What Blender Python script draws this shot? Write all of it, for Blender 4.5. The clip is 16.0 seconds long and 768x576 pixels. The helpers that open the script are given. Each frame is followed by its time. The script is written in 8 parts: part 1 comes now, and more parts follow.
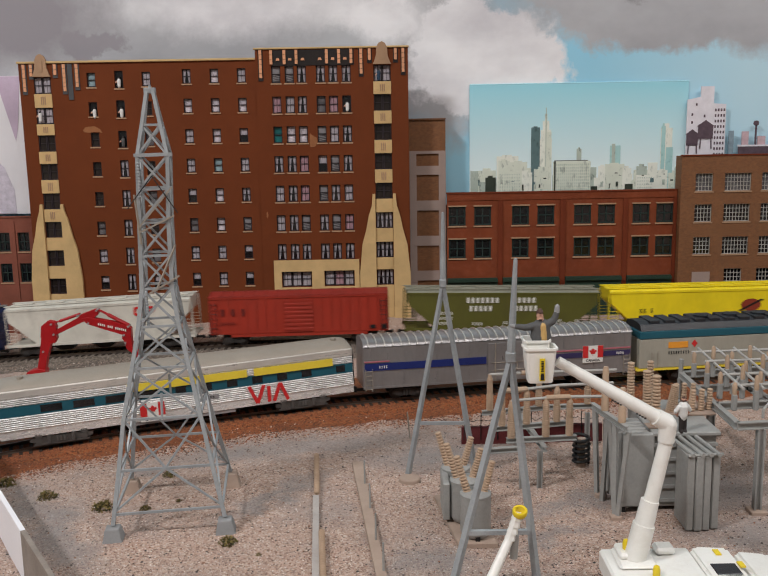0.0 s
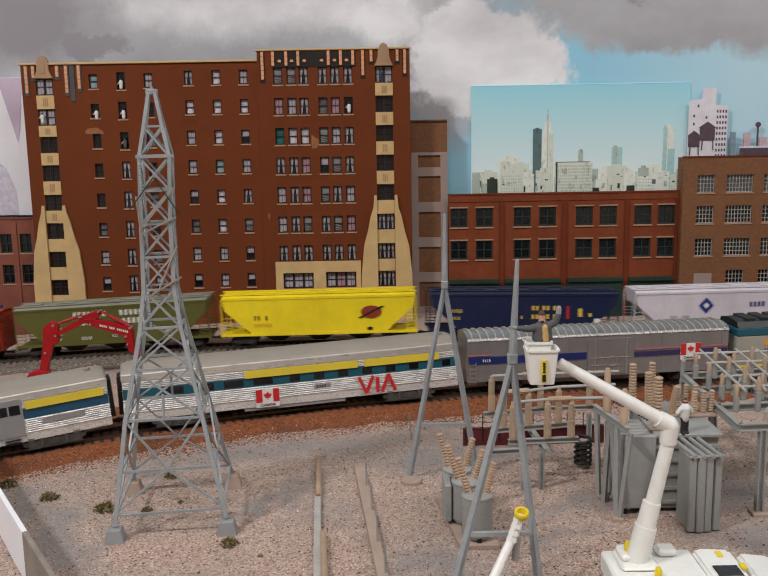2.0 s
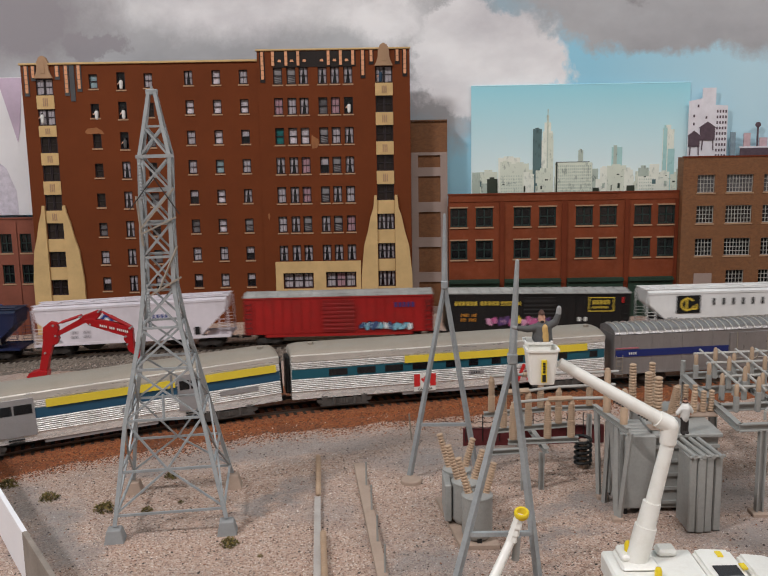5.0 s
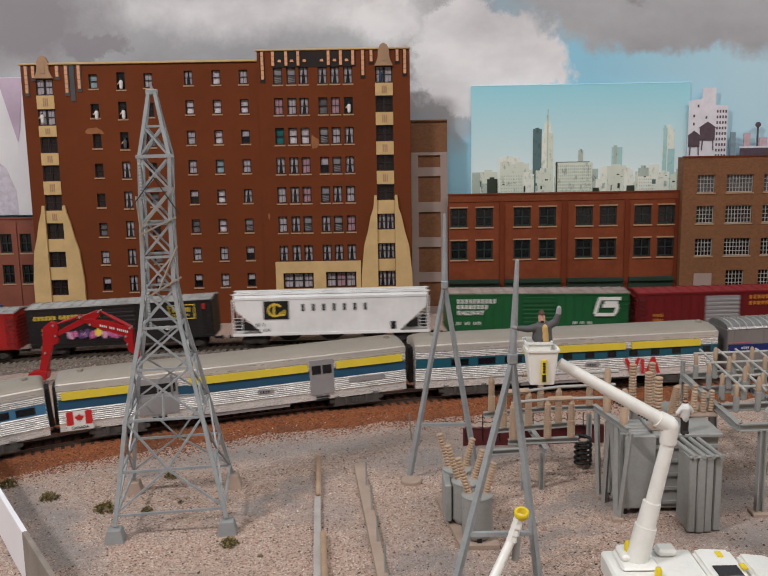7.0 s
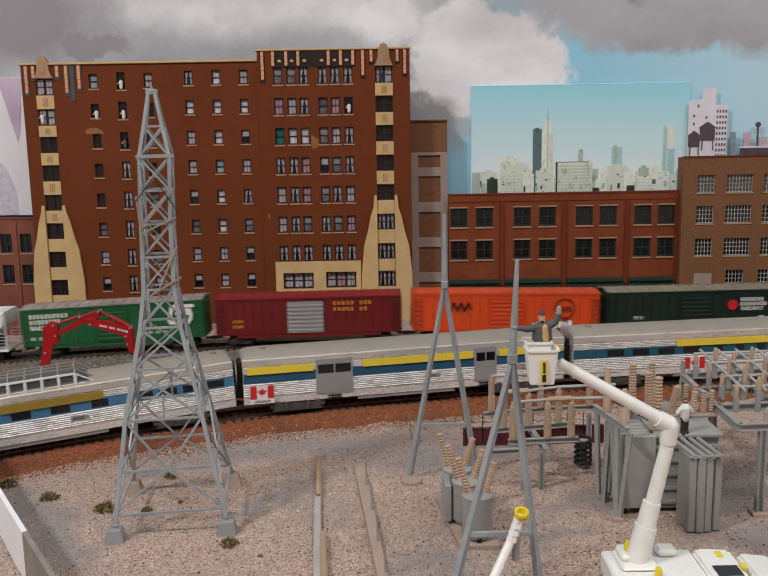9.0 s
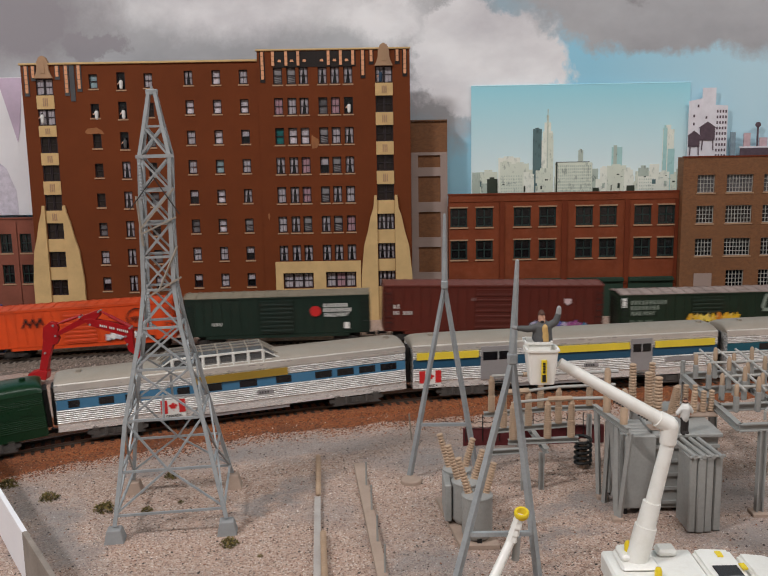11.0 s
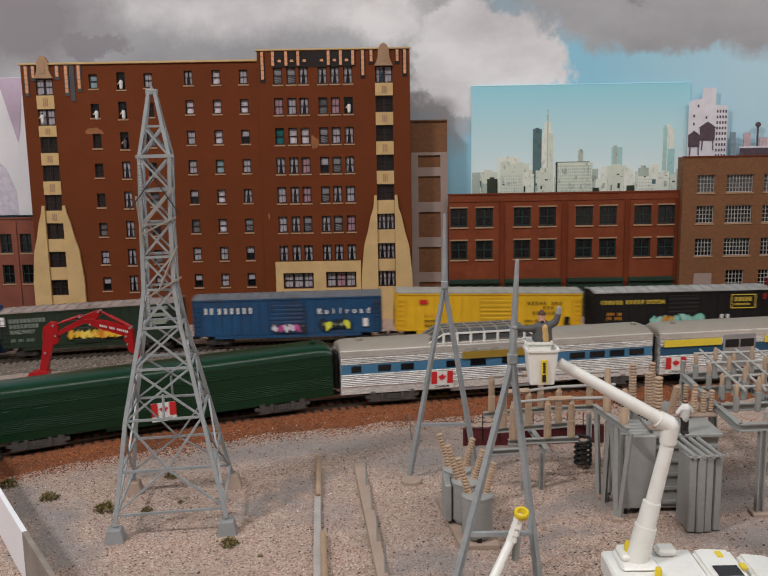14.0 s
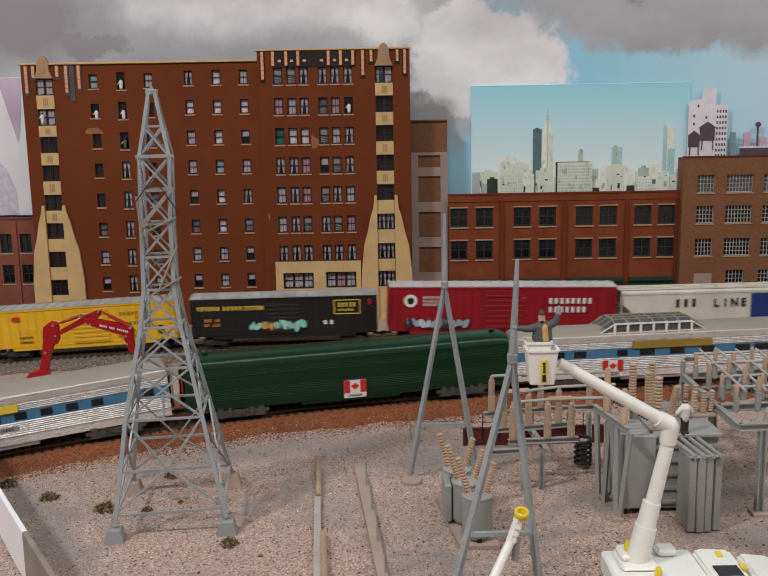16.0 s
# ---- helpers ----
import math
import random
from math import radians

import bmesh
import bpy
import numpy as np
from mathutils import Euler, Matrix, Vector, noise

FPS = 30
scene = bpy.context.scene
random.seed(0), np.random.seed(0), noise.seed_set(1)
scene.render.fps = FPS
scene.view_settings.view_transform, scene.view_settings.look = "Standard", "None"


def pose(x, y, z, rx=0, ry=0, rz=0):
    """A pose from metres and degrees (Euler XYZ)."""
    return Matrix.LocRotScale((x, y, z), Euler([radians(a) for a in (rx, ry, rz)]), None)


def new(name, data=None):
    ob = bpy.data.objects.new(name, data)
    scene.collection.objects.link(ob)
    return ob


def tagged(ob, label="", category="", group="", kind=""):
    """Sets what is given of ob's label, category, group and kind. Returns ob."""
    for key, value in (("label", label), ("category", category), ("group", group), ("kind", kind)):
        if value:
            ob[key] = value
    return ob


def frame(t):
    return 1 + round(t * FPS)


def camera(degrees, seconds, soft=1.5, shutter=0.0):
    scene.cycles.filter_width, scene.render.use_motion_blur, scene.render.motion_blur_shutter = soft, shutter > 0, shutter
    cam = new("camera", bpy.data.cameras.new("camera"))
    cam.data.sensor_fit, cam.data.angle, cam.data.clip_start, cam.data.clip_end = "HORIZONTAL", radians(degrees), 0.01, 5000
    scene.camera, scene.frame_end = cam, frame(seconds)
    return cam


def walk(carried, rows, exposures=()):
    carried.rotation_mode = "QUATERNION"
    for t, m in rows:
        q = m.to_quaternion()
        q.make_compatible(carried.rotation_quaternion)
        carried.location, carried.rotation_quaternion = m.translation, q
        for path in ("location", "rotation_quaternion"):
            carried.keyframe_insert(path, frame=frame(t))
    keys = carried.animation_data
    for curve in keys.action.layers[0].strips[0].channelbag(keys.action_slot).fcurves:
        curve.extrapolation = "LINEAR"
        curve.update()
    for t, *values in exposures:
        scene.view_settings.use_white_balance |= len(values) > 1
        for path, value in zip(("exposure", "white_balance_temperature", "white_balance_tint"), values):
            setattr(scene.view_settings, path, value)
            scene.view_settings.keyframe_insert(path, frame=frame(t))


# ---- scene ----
# ---- camera: stands on a support, settles in the first two seconds ----
cam = camera(45.62, 16.0, soft=1.25, shutter=0.45)
EYE = (0.0, 0.0, 0.212)


def aim(yaw, down):
    return pose(*EYE) @ pose(0, 0, 0, 0, 0, yaw) @ pose(0, 0, 0, 90 - down) @ pose(0, 0, 0, 0, 0, -1.0)


walk(cam, [(0.0, aim(-0.105, 10.19)), (0.5, aim(-0.085, 10.17)), (1.0, aim(-0.03, 10.13)), (1.5, aim(0.0, 10.11)),
           (2.0, aim(0, 10.1)), (16.0, aim(0, 10.1))],
     exposures=[(0.0, 0.04), (4.0, 0.06), (9.0, 0.02), (16.0, -0.02)])

# ---- light: a hall lit by long ceiling fittings ----
world = bpy.data.worlds.new("hall_air")
scene.world = world
world.use_nodes = True
world.node_tree.nodes["Background"].inputs[0].default_value = (0.9, 0.95, 1.0, 1)
world.node_tree.nodes["Background"].inputs[1].default_value = 0.25


def ceiling_lamp(x, y, power, sx, sy):
    d = bpy.data.lights.new("ceiling_tube", "AREA")
    d.shape, d.size, d.size_y, d.energy, d.color = "RECTANGLE", sx, sy, power, (1.0, 0.983, 0.985)
    ob = new("ceiling_tube", d)
    ob.matrix_world = pose(x, y, 1.72)
    return ob


ceiling_lamp(-1.28, -0.5, 39, 0.28, 0.24)
ceiling_lamp(0.8, -0.45, 29, 2.4, 0.5)
ceiling_lamp(-2.6, 0.0, 6, 1.4, 0.25)
ceiling_lamp(2.7, 0.0, 15, 1.4, 0.25)

# ---- materials ----


def lin(c):
    """A colour from 0..255 display values."""
    return tuple(((v / 255) / 12.92 if v <= 10 else ((v / 255 + 0.055) / 1.055) ** 2.4) for v in c)


TONE = 0.84  # paints are a little deeper than they look under the hall lamps


def nodes_of(name):
    m = bpy.data.materials.new(name)
    m.use_nodes = True
    t = m.node_tree
    return m, t, t.nodes["Principled BSDF"]


def put(t, kind, **kw):
    n = t.nodes.new(kind)
    for k, v in kw.items():
        n.inputs[k.replace("_", " ")].default_value = v
    return n


def mix(t, fac, a, b, blend="MIX"):
    n = t.nodes.new("ShaderNodeMix")
    n.data_type, n.blend_type = "RGBA", blend
    for i, v in ((0, fac), (6, a), (7, b)):
        if hasattr(v, "is_linked"):
            t.links.new(v, n.inputs[i])
        else:
            n.inputs[i].default_value = v if i == 0 else (*v[:3], 1)
    return n.outputs[2]


def ramp(t, src, lo, hi, to=(0, 1)):
    n = t.nodes.new("ShaderNodeMapRange")
    n.inputs[1].default_value, n.inputs[2].default_value = lo, hi
    n.inputs[3].default_value, n.inputs[4].default_value = to
    t.links.new(src, n.inputs[0])
    return n.outputs[0]


def tex(t, scale, detail=4.0, rough=0.6, stretch=None, kind="ShaderNodeTexNoise"):
    n = t.nodes.new(kind)
    n.inputs["Scale"].default_value = scale
    if kind == "ShaderNodeTexNoise":
        n.inputs["Detail"].default_value, n.inputs["Roughness"].default_value = detail, rough
    c = t.nodes.new("ShaderNodeTexCoord")
    if stretch:
        s = put(t, "ShaderNodeMapping")
        s.inputs["Scale"].default_value = stretch
        t.links.new(c.outputs["Object"], s.inputs[0])
        t.links.new(s.outputs[0], n.inputs["Vector"])
    else:
        t.links.new(c.outputs["Object"], n.inputs["Vector"])
    return n


def surface(name, rgb, rough=0.5, metal=0.0, vary=0.18, big=25.0, fine=900.0, bump=0.15, dirt=0.0, dirt_rgb=(70, 55, 42), streak=None, spec=0.4):
    """Painted or cast surface: base colour, two scales of variation, optional grime, fine relief."""
    m, t, b = nodes_of(name)
    base = tuple(v * TONE for v in lin(rgb)) if max(rgb) < 195 else lin(rgb)
    n1, n2 = tex(t, big), tex(t, fine, 3.0, 0.6, streak)
    a = mix(t, ramp(t, n1.outputs[0], 0.3, 0.7), tuple(v * (1 - vary) for v in base), tuple(min(1, v * (1 + vary * 0.8)) for v in base))
    c = mix(t, ramp(t, n2.outputs[0], 0.35, 0.75, (0, min(0.6, vary * 1.5))), a, tuple(v * 0.6 for v in base))
    if dirt:
        n3 = tex(t, big * 5, 8.0, 0.7, streak and (streak[0] * 0.3, streak[1], streak[2]))
        c = mix(t, ramp(t, n3.outputs[0], 0.48, 0.75, (0, dirt)), c, lin(dirt_rgb))
    t.links.new(c, b.inputs["Base Color"])
    t.links.new(ramp(t, n2.outputs[0], 0.2, 0.8, (max(0.05, rough - 0.1), min(1, rough + 0.12))), b.inputs["Roughness"])
    b.inputs["Metallic"].default_value = metal
    b.inputs["Specular IOR Level"].default_value = spec
    if bump:
        u = put(t, "ShaderNodeBump", Strength=bump, Distance=0.0004)
        t.links.new(n2.outputs[0], u.inputs["Height"])
        t.links.new(u.outputs[0], b.inputs["Normal"])
    return m


def brickwork(name, rgb, mortar, scale=120.0):
    m, t, b = nodes_of(name)
    n = t.nodes.new("ShaderNodeTexBrick")
    n.inputs["Scale"].default_value = scale
    n.inputs["Color1"].default_value = (*lin(rgb), 1)
    n.inputs["Color2"].default_value = (*(v * 0.7 for v in lin(rgb)), 1)
    n.inputs["Mortar"].default_value = (*lin(mortar), 1)
    n.inputs["Mortar Size"].default_value = 0.012
    n.inputs["Brick Width"].default_value, n.inputs["Row Height"].default_value = 0.42, 0.17
    c = t.nodes.new("ShaderNodeTexCoord")
    s = put(t, "ShaderNodeMapping")
    s.inputs["Rotation"].default_value = (radians(-90), 0, 0)
    t.links.new(c.outputs["Object"], s.inputs[0])
    t.links.new(s.outputs[0], n.inputs["Vector"])
    n1 = tex(t, 18.0, 6.0, 0.65)
    n3 = tex(t, 300.0, 3.0)
    col = mix(t, ramp(t, n1.outputs[0], 0.35, 0.75, (0, 0.45)), n.outputs[0], tuple(v * 0.55 for v in lin(rgb)))
    col = mix(t, ramp(t, n3.outputs[0], 0.4, 0.8, (0, 0.35)), col, tuple(min(1, v * 1.5) for v in lin(rgb)))
    t.links.new(col, b.inputs["Base Color"])
    b.inputs["Roughness"].default_value = 0.75
    u = put(t, "ShaderNodeBump", Strength=0.3, Distance=0.0003)
    t.links.new(n.outputs[1], u.inputs["Height"])
    t.links.new(u.outputs[0], b.inputs["Normal"])
    return m


def grey_grit_and_shade(t):
    """Blue-grey yard patches, uneven: strewn grit, and cast shadows painted into the colour."""
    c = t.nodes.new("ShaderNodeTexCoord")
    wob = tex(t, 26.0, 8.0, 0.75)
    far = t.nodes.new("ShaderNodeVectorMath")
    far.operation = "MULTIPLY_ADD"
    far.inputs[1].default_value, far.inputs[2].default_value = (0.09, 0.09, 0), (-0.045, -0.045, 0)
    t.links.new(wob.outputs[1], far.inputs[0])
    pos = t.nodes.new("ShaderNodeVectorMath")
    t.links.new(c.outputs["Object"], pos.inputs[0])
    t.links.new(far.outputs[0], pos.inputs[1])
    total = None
    # the strip along card_wall and the streaks by pylon and transformer are painted shade
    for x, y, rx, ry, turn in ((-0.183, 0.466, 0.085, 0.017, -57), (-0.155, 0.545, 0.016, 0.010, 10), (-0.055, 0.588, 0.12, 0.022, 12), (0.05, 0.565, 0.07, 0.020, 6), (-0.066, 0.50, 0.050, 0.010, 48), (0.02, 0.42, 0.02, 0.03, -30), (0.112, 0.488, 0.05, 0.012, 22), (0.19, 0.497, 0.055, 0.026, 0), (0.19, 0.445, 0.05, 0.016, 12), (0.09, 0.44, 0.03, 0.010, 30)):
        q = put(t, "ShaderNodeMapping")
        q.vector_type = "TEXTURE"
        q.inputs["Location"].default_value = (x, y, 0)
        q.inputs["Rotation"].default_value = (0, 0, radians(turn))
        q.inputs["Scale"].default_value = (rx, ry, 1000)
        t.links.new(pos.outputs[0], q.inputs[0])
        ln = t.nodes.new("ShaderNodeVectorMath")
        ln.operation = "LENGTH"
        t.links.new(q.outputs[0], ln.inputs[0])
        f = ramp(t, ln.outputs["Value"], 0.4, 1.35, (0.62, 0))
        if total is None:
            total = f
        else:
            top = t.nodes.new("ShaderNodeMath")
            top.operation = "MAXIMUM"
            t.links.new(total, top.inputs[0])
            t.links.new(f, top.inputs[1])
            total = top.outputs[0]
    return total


def speckled(name, cols, scale, rough=0.9, patch=None, patch_scale=9.0, band=False):
    """Loose grains: each cell has its own tone; patches of another tint."""
    m, t, b = nodes_of(name)
    v = tex(t, scale, kind="ShaderNodeTexVoronoi")
    r = t.nodes.new("ShaderNodeValToRGB")
    for i, c in enumerate(cols):
        e = r.color_ramp.elements[i] if i < 2 else r.color_ramp.elements.new(i / len(cols))
        e.position, e.color = i / len(cols), (*lin(c), 1)
    sep = t.nodes.new("ShaderNodeSeparateColor")
    t.links.new(v.outputs["Color"], sep.inputs[0])
    t.links.new(sep.outputs[0], r.inputs[0])
    col = r.outputs[0]
    if patch:
        n1 = tex(t, patch_scale, 5.0, 0.6)
        col = mix(t, ramp(t, n1.outputs[0], 0.5, 0.66, (0, 0.55)), col, lin(patch))
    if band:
        # grit patches together with the shadows painted into the ground colour
        col = mix(t, grey_grit_and_shade(t), col, lin((128, 127, 127)))
    n2 = tex(t, 70.0, 6.0, 0.7)
    col = mix(t, ramp(t, n2.outputs[0], 0.35, 0.75, (0, 0.3)), col, tuple(x * 0.6 for x in lin(cols[0])))
    t.links.new(col, b.inputs["Base Color"])
    b.inputs["Roughness"].default_value = rough
    u = put(t, "ShaderNodeBump", Strength=0.8, Distance=0.0008)
    t.links.new(v.outputs["Distance"], u.inputs["Height"])
    t.links.new(u.outputs[0], b.inputs["Normal"])
    return m


def by_random(name, cols, rough=0.8, grit=False):
    """One tone per loose piece of a joined mesh."""
    m, t, b = nodes_of(name)
    g = t.nodes.new("ShaderNodeNewGeometry")
    r = t.nodes.new("ShaderNodeValToRGB")
    r.color_ramp.interpolation = "CONSTANT"
    for i, c in enumerate(cols):
        e = r.color_ramp.elements[i] if i < 2 else r.color_ramp.elements.new(i / len(cols))
        e.position, e.color = i / len(cols), (*lin(c), 1)
    t.links.new(g.outputs["Random Per Island"], r.inputs[0])
    # grit also carries the painted shade onto the loose stones
    col = mix(t, grey_grit_and_shade(t), r.outputs[0], lin((128, 127, 127))) if grit else r.outputs[0]
    t.links.new(col, b.inputs["Base Color"])
    b.inputs["Roughness"].default_value = rough
    return m


def printed_sky(name):
    """Painted clouds over a blue that fades to the right and downwards."""
    m, t, b = nodes_of(name)
    c = t.nodes.new("ShaderNodeTexCoord")
    wob = tex(t, 11.0, 10.0, 0.68)
    soft = tex(t, 6.0, 8.0, 0.6, (1, 1, 1.5))
    sub = t.nodes.new("ShaderNodeVectorMath")
    sub.operation = "MULTIPLY_ADD"
    sub.inputs[1].default_value, sub.inputs[2].default_value = (0.12, 0, 0.10), (-0.06, 0, -0.05)
    t.links.new(wob.outputs[1], sub.inputs[0])
    pos = t.nodes.new("ShaderNodeVectorMath")
    t.links.new(c.outputs["Object"], pos.inputs[0])
    t.links.new(sub.outputs[0], pos.inputs[1])

    def blob(x, z, rx, rz, edge=0.25):
        q = put(t, "ShaderNodeMapping")
        q.inputs["Location"].default_value = (-x / rx, 0, -z / rz)
        q.inputs["Scale"].default_value = (1 / rx, 0, 1 / rz)
        t.links.new(pos.outputs[0], q.inputs[0])
        ln = t.nodes.new("ShaderNodeVectorMath")
        ln.operation = "LENGTH"
        t.links.new(q.outputs[0], ln.inputs[0])
        return ramp(t, ln.outputs["Value"], 1 - edge, 1 + edge, (1, 0))
    sp = t.nodes.new("ShaderNodeSeparateXYZ")
    t.links.new(c.outputs["Object"], sp.inputs[0])
    sky = mix(t, ramp(t, sp.outputs[2], 0.1, 0.34), lin((166, 214, 232)), lin((150, 212, 238)))
    sky = mix(t, ramp(t, sp.outputs[0], 0.24, 0.42, (0, 0.85)), sky, lin((198, 230, 242)))
    grey = mix(t, ramp(t, soft.outputs[0], 0.3, 0.7), lin((166, 166, 171)), lin((200, 202, 205)))
    white = mix(t, ramp(t, soft.outputs[0], 0.3, 0.62), lin((208, 206, 211)), lin((250, 250, 252)))
    col = mix(t, blob(-0.2, 0.34, 0.36, 0.17, 0.2), sky, grey)
    col = mix(t, blob(0.07, 0.26, 0.045, 0.075, 0.3), col, grey)
    col = mix(t, blob(-0.16, 0.345, 0.13, 0.035, 0.5), col, white)
    col = mix(t, blob(0.118, 0.285, 0.098, 0.064, 0.06), col, white)
    col = mix(t, blob(0.0, 0.335, 0.05, 0.03, 0.4), col, white)
    col = mix(t, blob(0.35, 0.372, 0.200, 0.080, 0.08), col, grey)
    col = mix(t, blob(0.54, 0.355, 0.2, 0.08, 0.15), col, grey)
    col = mix(t, blob(0.30, 0.364, 0.045, 0.010, 0.5), col, lin((140, 136, 142)))
    col = mix(t, blob(-0.332, 0.297, 0.034, 0.017, 0.12), col, lin((158, 154, 160)))
    col = mix(t, blob(-0.40, 0.335, 0.085, 0.05, 0.4), col, lin((150, 146, 152)))
    t.links.new(col, b.inputs["Base Color"])
    b.inputs["Roughness"].default_value = 0.6
    return m


M = {}
M["brown_wall"] = surface("brown_wall", (119, 60, 29), 0.8, vary=0.14, big=12, fine=1500, bump=0.2, dirt=0.22, dirt_rgb=(78, 38, 20), spec=0.2)
M["cream"] = surface("cream_stone", (205, 172, 120), 0.75, vary=0.12, big=60, dirt=0.15, dirt_rgb=(150, 120, 80))
M["sill"] = surface("sill_stone", (186, 150, 118), 0.8, vary=0.15)
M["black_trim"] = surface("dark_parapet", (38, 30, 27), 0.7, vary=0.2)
M["pink_trim"] = surface("pink_terracotta", (222, 160, 120), 0.7, vary=0.12)
M["faded_brick"] = surface("faded_brick_wall", (146, 88, 72), 0.85, vary=0.22, big=30, fine=1300, bump=0.2, dirt=0.35, dirt_rgb=(120, 66, 50), spec=0.2)
M["red_wall"] = surface("red_brick_wall", (138, 69, 41), 0.8, vary=0.24, big=30, fine=1300, bump=0.2, dirt=0.35, dirt_rgb=(142, 84, 64), spec=0.2)
M["red_dark"] = surface("red_pilaster", (122, 56, 32), 0.8, vary=0.15, spec=0.2)
M["brick_brown"] = brickwork("brown_brick", (130, 84, 50), (128, 94, 66), 150)
M["pale_pier"] = surface("pale_pier", (172, 150, 140), 0.8, vary=0.1)
M["green_front"] = surface("green_shopfront", (38, 62, 48), 0.6, vary=0.25)
M["frame_green"] = surface("green_sash", (40, 56, 52), 0.5)
M["frame_white"] = surface("white_sash", (190, 186, 178), 0.6)
M["glass_dark"] = surface("dark_glazing", (26, 26, 28), 0.12, vary=0.3, big=120, bump=0, spec=0.6)
M["glass_lace"] = surface("curtained_glazing", (198, 188, 194), 0.4, vary=0.6, big=330, fine=900, bump=0, streak=(1, 1, 0.12))
M["glass_grey"] = surface("grey_glazing", (112, 108, 110), 0.2, vary=0.45, big=140, bump=0)
M["glass_pink"] = surface("pink_glazing", (112, 84, 90), 0.25, vary=0.3, big=140, bump=0)
M["glass_mint"] = surface("mint_glazing", (150, 172, 178), 0.25, vary=0.3, big=140, bump=0)
M["glass_brown"] = surface("dusty_dark_glazing", (48, 40, 36), 0.2, vary=0.3, big=140, bump=0)
M["frame_plum"] = surface("plum_sash", (46, 36, 40), 0.5)
M["curtain"] = surface("white_curtain", (190, 182, 188), 0.8, vary=0.2, big=200, fine=900)
M["curtain_pink"] = surface("pink_curtain", (186, 148, 158), 0.8, vary=0.25, big=200, fine=900)
M["blind_grey"] = surface("grey_blind", (150, 146, 148), 0.7, vary=0.25, big=160, fine=900)
M["slate_trim"] = surface("slate_parapet", (84, 84, 86), 0.7, vary=0.2)
M["glass_teal"] = surface("teal_curtain", (30, 110, 110), 0.4, vary=0.4, big=140)
M["sky"] = printed_sky("painted_sky")
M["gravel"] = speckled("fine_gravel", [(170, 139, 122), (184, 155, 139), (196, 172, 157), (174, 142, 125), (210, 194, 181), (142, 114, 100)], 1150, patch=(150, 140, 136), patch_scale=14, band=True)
M["dirt"] = speckled("rust_dirt", [(136, 70, 32), (150, 81, 40), (114, 58, 28), (160, 104, 64), (86, 46, 24)], 1100, patch=(78, 44, 25), patch_scale=22)
M["ballast"] = speckled("grey_ballast", [(84, 74, 66), (104, 92, 82), (122, 110, 100), (66, 58, 50), (140, 128, 116)], 700)
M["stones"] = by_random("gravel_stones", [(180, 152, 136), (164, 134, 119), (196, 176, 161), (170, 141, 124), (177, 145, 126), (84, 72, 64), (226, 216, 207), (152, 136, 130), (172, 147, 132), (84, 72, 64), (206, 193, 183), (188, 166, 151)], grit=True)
M["tie"] = surface("tie_plastic", (48, 36, 28), 0.8, vary=0.3)
M["rail"] = surface("weathered_rail", (120, 108, 98), 0.35, 0.8, vary=0.2)
M["black"] = surface("black_plastic", (26, 25, 25), 0.55, vary=0.3, dirt=0.3)
M["truck"] = surface("grimy_truck", (58, 54, 52), 0.6, vary=0.3, dirt=0.4)
M["truck_grey"] = surface("grey_truck", (98, 95, 92), 0.5, 0.3, vary=0.25, dirt=0.3)
M["steel"] = surface("stainless", (240, 238, 235), 0.27, 0.58, vary=0.10, big=40, fine=500, bump=0.05, streak=(0.15, 1, 1))
M["eave_steel"] = surface("polished_eave", (222, 216, 208), 0.30, 0.55, vary=0.14, big=30, fine=500, bump=0.05, dirt=0.15, dirt_rgb=(150, 140, 128), streak=(0.1, 1, 1))
M["silver"] = surface("silver_paint", (168, 164, 164), 0.4, 0.2, vary=0.1, dirt=0.12)
M["roof_silver"] = surface("silver_roof", (164, 154, 141), 0.5, 0.1, vary=0.1, big=20, dirt=0.18, dirt_rgb=(130, 115, 95))
M["blue_band"] = surface("blue_band_paint", (42, 88, 116), 0.4, vary=0.1)
M["blue_light"] = surface("light_blue_band_paint", (74, 128, 164), 0.4, vary=0.1)
M["teal_band"] = surface("teal_band_paint", (30, 92, 108), 0.4, vary=0.1)
M["yellow_band"] = surface("yellow_band_paint", (226, 200, 62), 0.5, vary=0.08)
M["ochre_band"] = surface("ochre_band_paint", (168, 136, 50), 0.5, vary=0.12)
M["car_glass"] = surface("tinted_window", (20, 22, 26), 0.15, vary=0.2, bump=0, spec=0.6)
M["car_green"] = surface("dark_green_enamel", (9, 50, 25), 0.32, vary=0.12, big=20)
M["red_logo"] = surface("red_lettering", (196, 40, 40), 0.5, vary=0.05)
M["white_logo"] = surface("white_lettering", (226, 224, 218), 0.55, vary=0.08)
M["black_logo"] = surface("black_lettering", (24, 23, 24), 0.55, vary=0.1)
M["yellow_logo"] = surface("yellow_lettering", (222, 190, 70), 0.55, vary=0.08)
M["blue_logo"] = surface("blue_lettering", (36, 60, 130), 0.5, vary=0.08)
M["orange_logo"] = surface("orange_lettering", (224, 150, 50), 0.5, vary=0.08)
M["pink_line"] = surface("pink_line_paint", (190, 110, 120), 0.5)
M["navy_stripe"] = surface("navy_stripe_paint", (30, 44, 110), 0.45)
M["grey_steel"] = surface("grey_model_plastic", (168, 167, 163), 0.55, 0.1, vary=0.1, big=60, dirt=0.2, dirt_rgb=(100, 98, 96))
